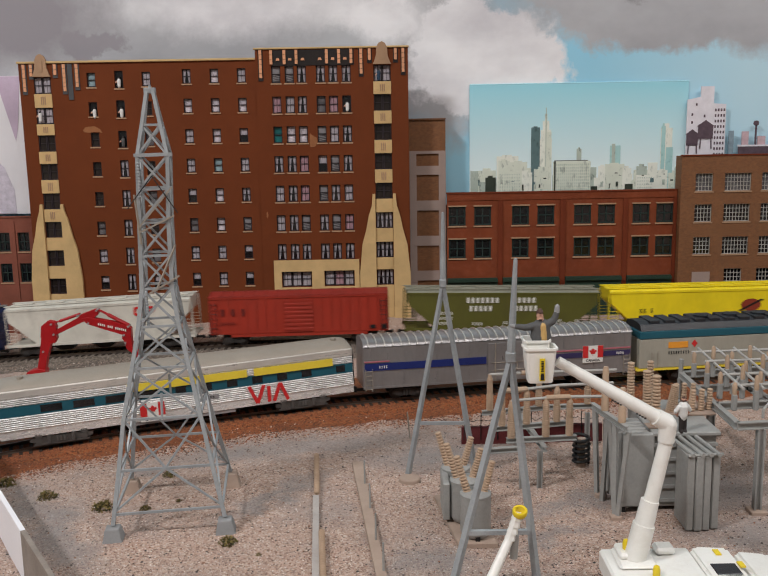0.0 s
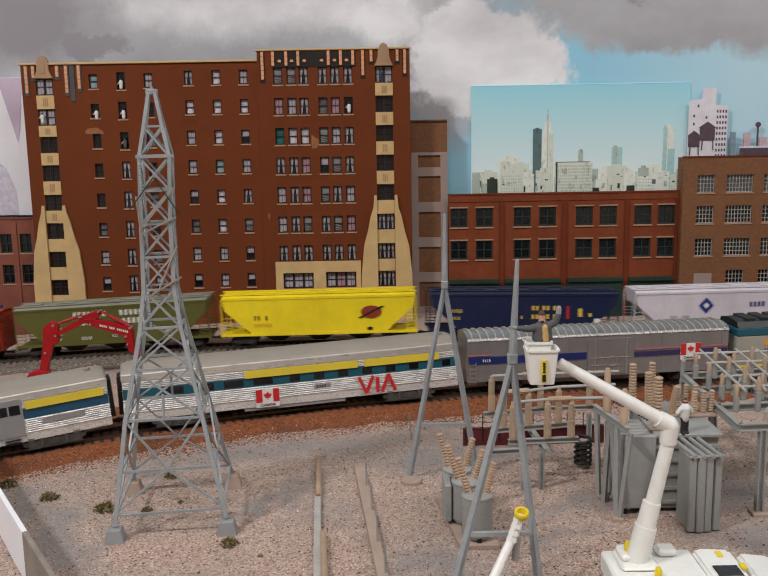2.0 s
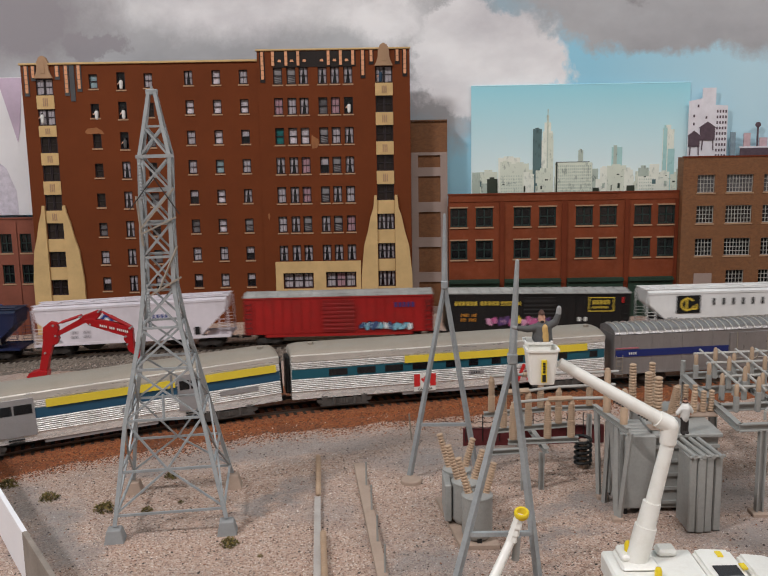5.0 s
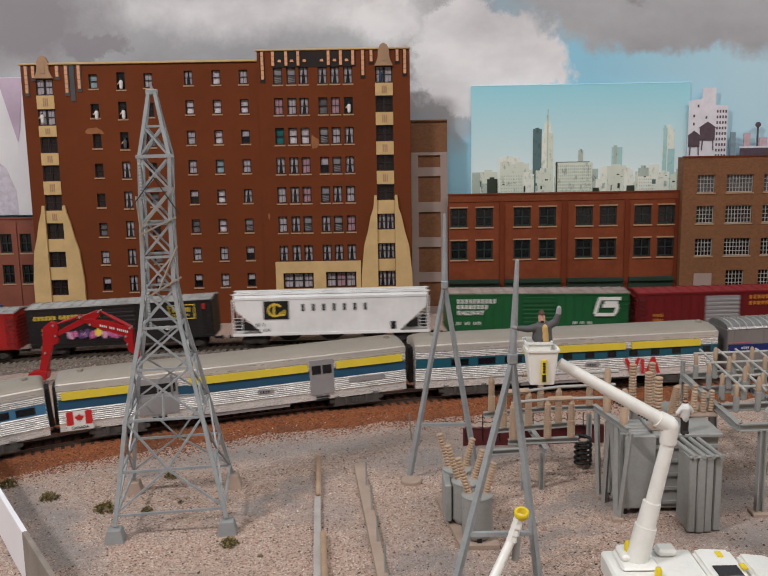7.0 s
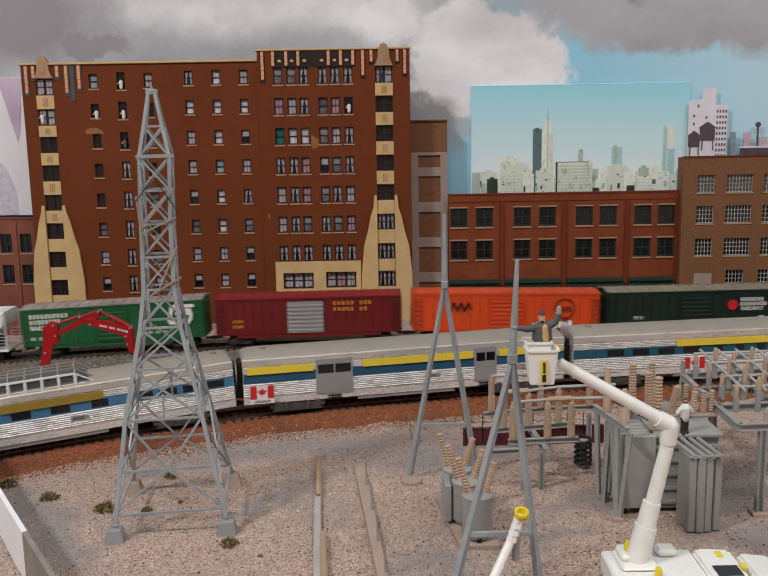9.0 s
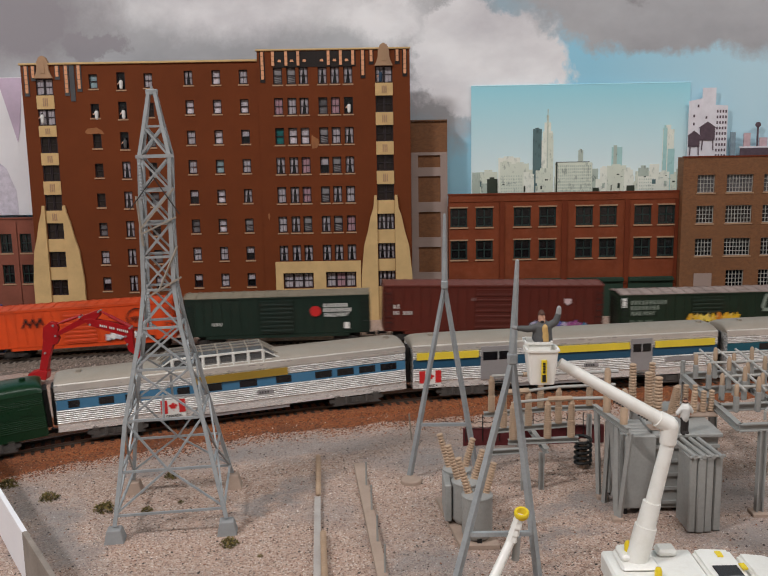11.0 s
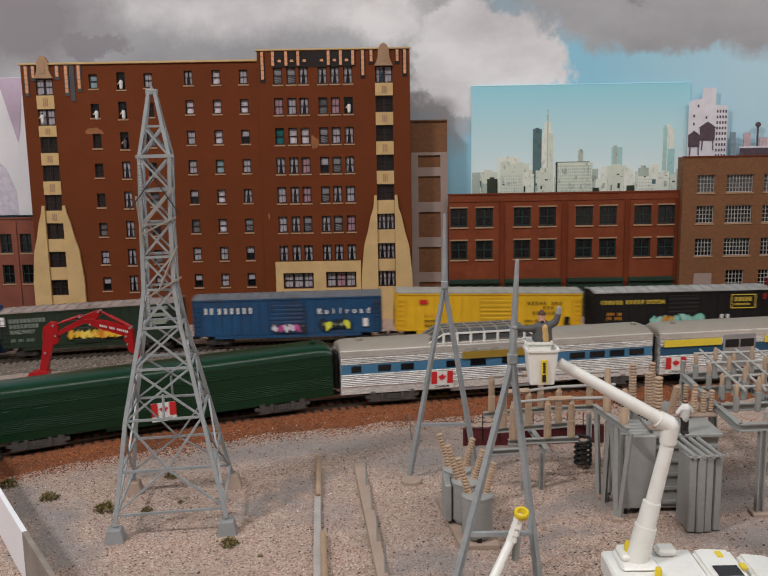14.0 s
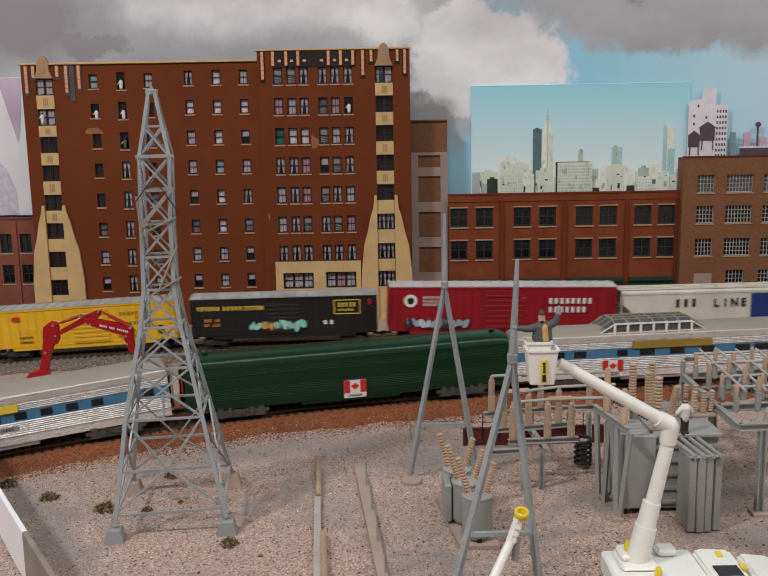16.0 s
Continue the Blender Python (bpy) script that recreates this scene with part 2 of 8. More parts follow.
M["tower_grey"] = surface("galvanised_lattice", (170, 174, 176), 0.5, 0.2, vary=0.15, big=60, dirt=0.25, dirt_rgb=(96, 98, 100))
M["block_grey"] = surface("concrete_block", (150, 150, 150), 0.85, vary=0.1, big=90)
M["pale_pipe"] = surface("pale_bus_pipe", (188, 184, 178), 0.45, 0.1, vary=0.1, big=80)
M["silver_car"] = surface("silver_car_paint", (160, 156, 155), 0.34, 0.55, vary=0.14, big=30, fine=500, dirt=0.2, dirt_rgb=(90, 80, 74), streak=(1, 1, 0.2))
M["porcelain"] = surface("tan_insulator", (194, 166, 140), 0.5, vary=0.15, big=80)
M["tan_slab"] = surface("tan_concrete", (178, 156, 140), 0.9, vary=0.12, big=70, dirt=0.2, dirt_rgb=(150, 130, 115))
M["white_gloss"] = surface("white_plastic", (230, 228, 222), 0.35, vary=0.05, big=30, dirt=0.22, dirt_rgb=(190, 180, 160))
M["yellow_plastic"] = surface("yellow_plastic", (224, 196, 40), 0.45, vary=0.1)
M["crane_red"] = surface("red_crane_paint", (176, 24, 30), 0.35, vary=0.12, big=60)
M["bush"] = by_random("dry_scrub", [(106, 92, 44), (84, 76, 36), (122, 106, 56), (62, 60, 30), (132, 112, 70)])
M["hall"] = surface("hall_plaster", (190, 186, 180), 0.9, vary=0.04, bump=0)
M["panel_white"] = surface("white_board", (236, 233, 236), 0.5, vary=0.04, bump=0)
# ---- mesh helpers ----


def thing(name, m=None, label="", category="", group="", kind=""):
    ob = new(name)
    ob.empty_display_size = 0.01
    if m is not None:
        ob.matrix_basis = m
    return tagged(ob, label, category, group, kind)


def finish(bm, name, material, smooth=False):
    bmesh.ops.recalc_face_normals(bm, faces=bm.faces)
    me = bpy.data.meshes.new(name)
    bm.to_mesh(me)
    bm.free()
    for m in material if isinstance(material, (list, tuple)) else [material]:
        me.materials.append(m)
    if smooth:
        me.polygons.foreach_set("use_smooth", [True] * len(me.polygons))
        try:
            me.set_sharp_from_angle(angle=radians(40))
        except AttributeError:
            pass
    return me


def part(name, bm, material, parent=None, label="", smooth=False, m=None, kind=""):
    """Links a bmesh, or a mesh that is shared, as one object under its thing."""
    me = bm if isinstance(bm, bpy.types.Mesh) else finish(bm, name, material, smooth)
    ob = new(name, me)
    if parent is not None:
        ob.parent = parent
    if m is not None:
        ob.matrix_basis = m
    return tagged(ob, label, kind=kind)


def box(bm, x0, x1, y0, y1, z0, z1, c=0.0):
    v = [bm.verts.new(p) for p in ((x0, y0, z0), (x1, y0, z0), (x1, y1, z0), (x0, y1, z0), (x0, y0, z1), (x1, y0, z1), (x1, y1, z1), (x0, y1, z1))]
    f = [bm.faces.new([v[i] for i in q]) for q in ((3, 2, 1, 0), (4, 5, 6, 7), (0, 1, 5, 4), (1, 2, 6, 5), (2, 3, 7, 6), (3, 0, 4, 7))]
    if c:
        bmesh.ops.bevel(bm, geom=list({e for q in f for e in q.edges}), offset=c, segments=1, affect="EDGES", clamp_overlap=True)
    return v


def boxed(*a, c=0.0):
    bm = bmesh.new()
    box(bm, *a, c=c)
    return bm


def prism(bm, pts, y0, y1):
    """A polygon in x, z pushed through from y0 to y1."""
    a, b = [bm.verts.new((x, y0, z)) for x, z in pts], [bm.verts.new((x, y1, z)) for x, z in pts]
    bm.faces.new(a)
    bm.faces.new(b[::-1])
    for i in range(len(pts)):
        j = (i + 1) % len(pts)
        bm.faces.new((a[i], b[i], b[j], a[j]))


def extrude_x(bm, pts, x0, x1, caps=True):
    """A closed outline in y, z drawn along x."""
    a, b = [bm.verts.new((x0, y, z)) for y, z in pts], [bm.verts.new((x1, y, z)) for y, z in pts]
    for i in range(len(pts)):
        j = (i + 1) % len(pts)
        bm.faces.new((a[i], a[j], b[j], b[i]))
    if caps:
        bm.faces.new(a[::-1])
        bm.faces.new(b)


def bar(bm, p, q, r, n=8, r2=None, caps=True):
    """A round or n-sided bar from p to q."""
    p, q = Vector(p), Vector(q)
    d = (q - p).normalized()
    u = d.orthogonal().normalized() if abs(d.z) > 0.9 else d.cross(Vector((0, 0, 1))).normalized()
    w = d.cross(u)
    r2 = r if r2 is None else r2
    off = math.pi / 4 if n == 4 else 0
    ring = []
    for c, k in ((p, r), (q, r2)):
        ring.append([bm.verts.new(c + k * (math.cos(2 * math.pi * i / n + off) * u + math.sin(2 * math.pi * i / n + off) * w)) for i in range(n)])
    for i in range(n):
        bm.faces.new((ring[0][i], ring[0][(i + 1) % n], ring[1][(i + 1) % n], ring[1][i]))
    if caps:
        bm.faces.new(ring[0][::-1])
        bm.faces.new(ring[1])


def lathe(bm, prof, n=16, m=None):
    """A turned body from (radius, height) pairs."""
    m = m or Matrix()
    rings = [[bm.verts.new(m @ Vector((r * math.cos(2 * math.pi * i / n), r * math.sin(2 * math.pi * i / n), z))) for i in range(n)] for r, z in prof]
    for a, b in zip(rings, rings[1:]):
        for i in range(n):
            bm.faces.new((a[i], a[(i + 1) % n], b[(i + 1) % n], b[i]))
    bm.faces.new(rings[0][::-1])
    bm.faces.new(rings[-1])


def pierced(bm, x0, x1, z0, z1, y0, y1, holes):
    """A wall slab with rectangular openings (cx, cz, w, h) through it."""
    hs = [(cx - w / 2, cx + w / 2, cz - h / 2, cz + h / 2) for cx, cz, w, h in holes]
    xs = sorted({round(v, 5) for v in [x0, x1] + [h[i] for h in hs for i in (0, 1)]})
    zs = sorted({round(v, 5) for v in [z0, z1] + [h[i] for h in hs for i in (2, 3)]})
    def quad(*p):
        bm.faces.new([bm.verts.new(q) for q in p])
    for zi in range(len(zs) - 1):
        run = None
        for xi in range(len(xs)):
            solid = False
            if xi < len(xs) - 1:
                mx, mz = (xs[xi] + xs[xi + 1]) / 2, (zs[zi] + zs[zi + 1]) / 2
                solid = not any(a < mx < b and c < mz < d for a, b, c, d in hs)
            if solid and run is None:
                run = xs[xi]
            if not solid and run is not None:
                for y in (y0, y1):
                    quad((run, y, zs[zi]), (xs[xi], y, zs[zi]), (xs[xi], y, zs[zi + 1]), (run, y, zs[zi + 1]))
                run = None
    for a, b, c, d in hs + [(x0, x1, z0, z1)]:
        quad((a, y0, c), (b, y0, c), (b, y1, c), (a, y1, c))
        quad((a, y0, d), (b, y0, d), (b, y1, d), (a, y1, d))
        quad((a, y0, c), (a, y1, c), (a, y1, d), (a, y0, d))
        quad((b, y0, c), (b, y1, c), (b, y1, d), (b, y0, d))


def raw(name, verts, faces, material, parent=None, label="", kind=""):
    me = bpy.data.meshes.new(name)
    me.from_pydata(verts, [], faces)
    me.materials.append(material)
    return part(name, me, None, parent, label, kind=kind)


# ---- the two tracks: plan, grade, and a table of length along them ----


class Track:
    def __init__(self, y0, b, c, left_flat):
        self.x = np.arange(-2.6, 4.6, 0.002)
        slope = b - 2 * c * np.clip(self.x, -0.32, 0.2)
        slope *= np.interp(self.x, [0.42, 0.75], [1, 0])
        if left_flat:
            slope *= np.interp(self.x, [-0.8, -0.5], [0, 1])
        y = np.concatenate([[0], np.cumsum((slope[1:] + slope[:-1]) / 2 * 0.002)])
        self.y = y + y0 - np.interp(0, self.x, y)
        self.grade = rear_grade if left_flat else front_grade
        s = np.concatenate([[0], np.cumsum(np.hypot(np.diff(self.x), np.diff(self.y)))])
        self.s = s - np.interp(0, self.x, s)

    def at(self, s):
        x = float(np.interp(s, self.s, self.x))
        return Vector((x, float(np.interp(x, self.x, self.y)), RAIL + self.grade(x)))

    def side(self, s, off):
        p, q = self.at(s - 0.004), self.at(s + 0.004)
        d = (q - p).normalized()
        return self.at(s) + off * Vector((-d.y, d.x, 0)), d


RAIL = 0.005


def rear_grade(x):
    d = min(0.0, max(x, -0.42) + 0.06)
    return -0.125 * d * d + float(np.interp(x, [0.03, 0.13, 0.2, 0.3, 0.5], [0, -0.0030, -0.0046, -0.0060, -0.0065]))


def front_grade(x):
    d = min(0.0, max(x, -0.42) + 0.02)
    return -0.148 * d * d + float(np.interp(x, [0.08, 0.26], [0, -0.0016]))


freight_line = Track(0.8712, 0.0326, -0.1159, True)
coach_line = Track(0.681, 0.2368, 0.2418, False)


def ground_z(x, y):
    w, v = min(1.0, max(0.0, (y - float(np.interp(x, coach_line.x, coach_line.y)) + 0.095) / 0.045)), min(1.0, max(0.0, (y - 0.74) / 0.08))
    return -0.001 + (front_grade(x) * (1 - v) + rear_grade(x) * v) * w + 0.0012 * noise.noise((x * 14, y * 14, 0)) + 0.0005 * noise.noise((x * 60, y * 60, 3))


# ---- the hall, the board and its backdrop ----
def setting():
    hall = lambda n, *a: tagged(part(n, boxed(*a), M["hall"]), "plain pale plaster wall of the hall", kind="structure")
    hall("wall_west", -4.75, -4.7, -2.5, 1.3, -1.0, 1.8)
    hall("wall_east", 4.7, 4.75, -2.5, 1.3, -1.0, 1.8)
    hall("wall_south", -4.75, 4.75, -2.55, -2.5, -1.0, 1.8)
    hall("wall_north", -4.75, 4.75, 1.3, 1.35, -1.0, 1.8)
    tagged(part("ceiling", boxed(-4.75, 4.75, -2.55, 1.35, 1.8, 1.85), M["hall"]), "plain pale ceiling of the hall", kind="structure")
    tagged(part("floor", boxed(-4.75, 4.75, -2.55, 1.35, -1.05, -1.0), surface("hall_floor", (110, 104, 98), 0.6)), "plain grey floor of the hall", kind="structure")
    tagged(part("backdrop", boxed(-4.6, 4.6, 1.06, 1.066, -0.1, 0.9), M["sky"]), "painted sky backdrop with grey and white clouds", kind="structure")
    # ground sheet, fine where it is near
    xs = np.unique(np.round(np.concatenate([np.arange(-4.6, 4.61, 0.2), np.arange(-0.6, 0.6, 0.008)]), 4))
    ys = np.unique(np.round(np.concatenate([np.arange(-0.5, 1.061, 0.06), np.arange(0.36, 0.95, 0.008)]), 4))
    verts = [(x, y, ground_z(x, y)) for y in ys for x in xs]
    n = len(xs)
    faces = [(j * n + i, j * n + i + 1, (j + 1) * n + i + 1, (j + 1) * n + i) for j in range(len(ys) - 1) for i in range(n - 1)]
    g = raw("ground", verts, faces, M["gravel"])
    g.data.polygons.foreach_set("use_smooth", [True] * len(faces))
    tagged(g, "pale pinkish-grey gravel ground of the model yard", kind="structure")
    box_side = boxed(-4.6, 4.6, -0.56, -0.5, -1.0, 0.0)
    tagged(part("trim", box_side, M["hall"]), "front edge of the layout table", kind="structure")


def bed(line, name, mat, prof, label, wob=0.0):
    """A strip of ground along a line; prof: offsets and heights over the rail's grade."""
    verts, faces = [], []
    ss = np.concatenate([np.arange(-2.2, -0.5, 0.05), np.arange(-0.5, 0.5, 0.006), np.arange(0.5, 4.2, 0.05)])
    for s in ss:
        for o, z in prof:
            k = wob * (noise.noise((s * 25, 0, 1)) + 0.6 * noise.noise((s * 90, 2, 1))) if o == prof[0][0] else 0
            p, d = line.side(float(s), o + k)
            zz = p.z - RAIL + z + 0.0004 * noise.noise((p.x * 200, p.y * 200, 0))
            if o == prof[0][0]:
                zz = min(zz, ground_z(p.x, p.y) - 0.0006)
            verts.append((p.x, p.y, zz))
    n = len(prof)
    for j in range(len(ss) - 1):
        for i in range(n - 1):
            faces.append((j * n + i, (j + 1) * n + i, (j + 1) * n + i + 1, j * n + i + 1))
    ob = raw(name, verts, faces, mat)
    ob.data.polygons.foreach_set("use_smooth", [True] * len(faces))
    return tagged(ob, label, kind="structure")


def lay_track(line, name, label):
    t = thing(name, None, label, "railway track", kind="structure")
    ss = np.concatenate([np.arange(-2.1, -0.5, 0.03), np.arange(-0.5, 0.6, 0.01), np.arange(0.6, 4.1, 0.03)])
    for o in (-0.0083, 0.0083):
        bm = bmesh.new()
        prev = None
        for s in ss:
            p, d = line.side(float(s), o)
            w = Vector((-d.y, d.x, 0))
            ring = [bm.verts.new(p + w * a + Vector((0, 0, b))) for a, b in ((-0.0010, -0.0019), (-0.0003, -0.0014), (-0.0003, -0.0007), (-0.00045, -0.0005), (-0.00045, 0), (0.00045, 0), (0.00045, -0.0005), (0.0003, -0.0007), (0.0003, -0.0014), (0.0010, -0.0019))]
            if prev:
                for i in range(10):
                    bm.faces.new((prev[i], prev[(i + 1) % 10], ring[(i + 1) % 10], ring[i]))
            prev = ring
        part("rail", bm, M["rail"], t)
    me = finish(boxed(-0.0012, 0.0012, -0.0152, 0.0152, -0.0036, -0.0018, c=0.0002), "tie", M["tie"])
    far = bmesh.new()
    for i in range(-320, 620):
        s = i * 0.0066
        p, d = line.side(s, 0)
        m = Matrix.Translation(p) @ pose(0, 0, 0, 0, 0, math.degrees(math.atan2(d.y, d.x)) + random.uniform(-1, 1))
        if -0.44 < s < 0.46:
            part("tie", me, None, t, m=m)
        else:
            vs = box(far, -0.0012, 0.0012, -0.0152, 0.0152, -0.0036, -0.0018)
            bmesh.ops.transform(far, matrix=m, verts=vs)
    part("ties", far, M["tie"], t, kind="stuff")


def gravel_stones():
    """Loose stones too small and many to count."""
    shape = [(1, 0, 0), (-1, 0, 0), (0, 1, 0), (0, -1, 0), (0, 0, 1)]
    tri = [(0, 2, 4), (2, 1, 4), (1, 3, 4), (3, 0, 4)]
    verts, faces = [], []
    rnd = random.Random(4)
    for _ in range(34000):
        y = 0.38 + 0.26 * rnd.random() ** 1.3
        x = rnd.uniform(-0.47, 0.47) * y / 0.9
        q = float(np.interp(x, coach_line.x, coach_line.y))
        if y > q - 0.034 + 0.010 * noise.noise((x * 60, y * 60, 5)):
            continue
        r = rnd.uniform(0.00025, 0.00062)
        z, a, k = ground_z(x, y), rnd.uniform(0, 6.28), len(verts)
        for vx, vy, vz in shape:
            s = r * rnd.uniform(0.7, 1.25)
            verts.append((x + s * (vx * math.cos(a) - vy * math.sin(a)), y + s * (vx * math.sin(a) + vy * math.cos(a)), z + s * vz * 0.8 - 0.0001))
        faces += [tuple(k + i for i in f) for f in tri]
    for _ in range(9000):
        s = rnd.uniform(-0.42, 0.3)
        line, lo, hi = ((freight_line, -0.05, 0.012), (coach_line, -0.037, 0.1))[rnd.random() < 0.5]
        p, d = line.side(s, rnd.uniform(lo, hi))
        r = rnd.uniform(0.0003, 0.0006)
        a, k = rnd.uniform(0, 6.28), len(verts)
        z = p.z - RAIL + 0.0005
        if abs(rnd.random()) < 0.5 and line is coach_line:
            continue
        for vx, vy, vz in shape:
            t = r * rnd.uniform(0.7, 1.25)
            verts.append((p.x + t * (vx * math.cos(a) - vy * math.sin(a)), p.y + t * (vx * math.sin(a) + vy * math.cos(a)), z + t * vz))
        faces += [tuple(k + i for i in f) for f in tri]
    tagged(raw("loose_gravel", verts, faces, M["stones"]), "scattered pale loose gravel stones on the yard ground", "gravel", kind="stuff")


def dirt_crumbs():
    """Brown crumbs strewn over the edge of the gravel."""
    verts, faces = [], []
    rnd = random.Random(14)
    tri = [(0, 2, 4), (2, 1, 4), (1, 3, 4), (3, 0, 4)]
    for _ in range(7600):
        s = rnd.uniform(-0.34, 0.26)
        p, d = coach_line.side(s, -0.036 - abs(rnd.gauss(0, 0.012)) + 0.010 * noise.noise((s * 34, 0, 7)))
        z, r, a, k = ground_z(p.x, p.y) + 0.0001, rnd.uniform(0.0003, 0.0009), rnd.uniform(0, 6.28), len(verts)
        for vx, vy, vz in ((1, 0, 0), (-1, 0, 0), (0, 1, 0), (0, -1, 0), (0, 0, 0.7)):
            q = r * rnd.uniform(0.6, 1.3)
            verts.append((p.x + q * (vx * math.cos(a) - vy * math.sin(a)), p.y + q * (vx * math.sin(a) + vy * math.cos(a)), z + q * vz))
        faces += [tuple(k + i for i in f) for f in tri]
    m = by_random("dirt_crumb", [(132, 72, 38), (144, 84, 46), (112, 60, 34), (152, 98, 64), (84, 52, 36), (62, 46, 38)])
    tagged(raw("dirt_crumbs", verts, faces, m), "rust-brown dirt crumbs strewn along the gravel edge", "dirt", kind="stuff")
    # darker bits scattered over the whole yard
    verts, faces = [], []
    for _ in range(4200):
        y = 0.37 + 0.26 * rnd.random() ** 1.2
        x = rnd.uniform(-0.47, 0.47) * y / 0.9
        if y > float(np.interp(x, coach_line.x, coach_line.y)) - 0.03:
            continue
        z, r, a, k = ground_z(x, y) + 0.0001, rnd.uniform(0.0003, 0.00085), rnd.uniform(0, 6.28), len(verts)
        for vx, vy, vz in ((1, 0, 0), (-1, 0, 0), (0, 1, 0), (0, -1, 0), (0, 0, 0.7)):
            q = r * rnd.uniform(0.6, 1.3)
            verts.append((x + q * (vx * math.cos(a) - vy * math.sin(a)), y + q * (vx * math.sin(a) + vy * math.cos(a)), z + q * vz))
        faces += [tuple(k + i for i in f) for f in tri]
    m = by_random("dark_grit", [(92, 78, 70), (70, 60, 54), (112, 92, 80), (124, 84, 62), (58, 52, 50), (134, 112, 98)])
    tagged(raw("dark_grit", verts, faces, m), "dark grit scattered over the pale gravel", "gravel", kind="stuff")


setting()
bed(freight_line, "ballast_bed", M["ballast"], [(-0.055, 0.0), (-0.03, 0.0006), (-0.018, 0.0026), (0.018, 0.0026), (0.03, 0.0), (0.05, -0.001)], "grey ballast roadbed under the rear track", 0.003)
bed(coach_line, "dirt_bed", M["dirt"], [(-0.048, -0.001), (-0.0300, 0.0004), (-0.0262, 0.0008), (-0.0255, 0.0019), (-0.0175, 0.0027), (0.0175, 0.0027), (0.03, 0.0008), (0.075, -0.0006)], "rust-brown dirt roadbed under the front track", 0.009)
lay_track(freight_line, "track_rear", "weathered model track on dark ties and grey ballast")
lay_track(coach_line, "track_front", "weathered model track on dark ties and brown dirt")
gravel_stones()
dirt_crumbs()

# ---- facades ----
SASH = {}


def sash(w, h, nx, nz, mat, bw=0.0006):
    """Frame with bars, in an opening w by h; shared between alike openings."""
    key = (round(w, 4), round(h, 4), nx, nz, mat)
    if key not in SASH:
        bm = bmesh.new()
        cw, ch = (w - bw * 1.6) / nx, (h - bw * 1.6) / nz
        holes = [(-w / 2 + bw * 0.8 + cw * (i + 0.5), -h / 2 + bw * 0.8 + ch * (j + 0.5), cw - bw, ch - bw) for i in range(nx) for j in range(nz)]
        pierced(bm, -w / 2, w / 2, -h / 2, h / 2, 0, 0.001, holes)
        bmesh.ops.remove_doubles(bm, verts=bm.verts, dist=0.00002)
        pane = bmesh.new()
        box(pane, -w / 2 - 0.0005, w / 2 + 0.0005, 0.0012, 0.0016, -h / 2 - 0.0005, h / 2 + 0.0005)
        sill = bmesh.new()
        box(sill, -w / 2 - 0.0010, w / 2 + 0.0010, -0.0026, -0.0003, -h / 2 - 0.0016, -h / 2 - 0.0002)
        top = bmesh.new()
        box(top, -w / 2 - 0.0008, w / 2 + 0.0008, -0.0023, -0.0003, h / 2 + 0.0002, h / 2 + 0.0016)
        SASH[key] = (finish(bm, "window", M[mat]), finish(pane, "pane", M["glass_dark"]), finish(sill, "sill", M["sill"]), finish(top, "lintel", M["sill"]))
    return SASH[key]


PANES = {}


def window(parent, x, z, w, h, nx, nz, frame_mat, glass, y=0.0018, sill=True, lintel=False, bw=0.0006):
    fr, pane, si, li = sash(w, h, nx, nz, frame_mat, bw)
    win = part("window", fr, None, parent, m=pose(x, y, z))
    if (pane, glass) not in PANES:
        c = pane.copy()
        c.materials[0] = M[glass]
        PANES[(pane, glass)] = c
    part("pane", PANES[(pane, glass)], None, win)
    if sill:
        part("sill", si, None, win)
    if lintel:
        part("lintel", li, None, win)
    return win


DRAPES = {}


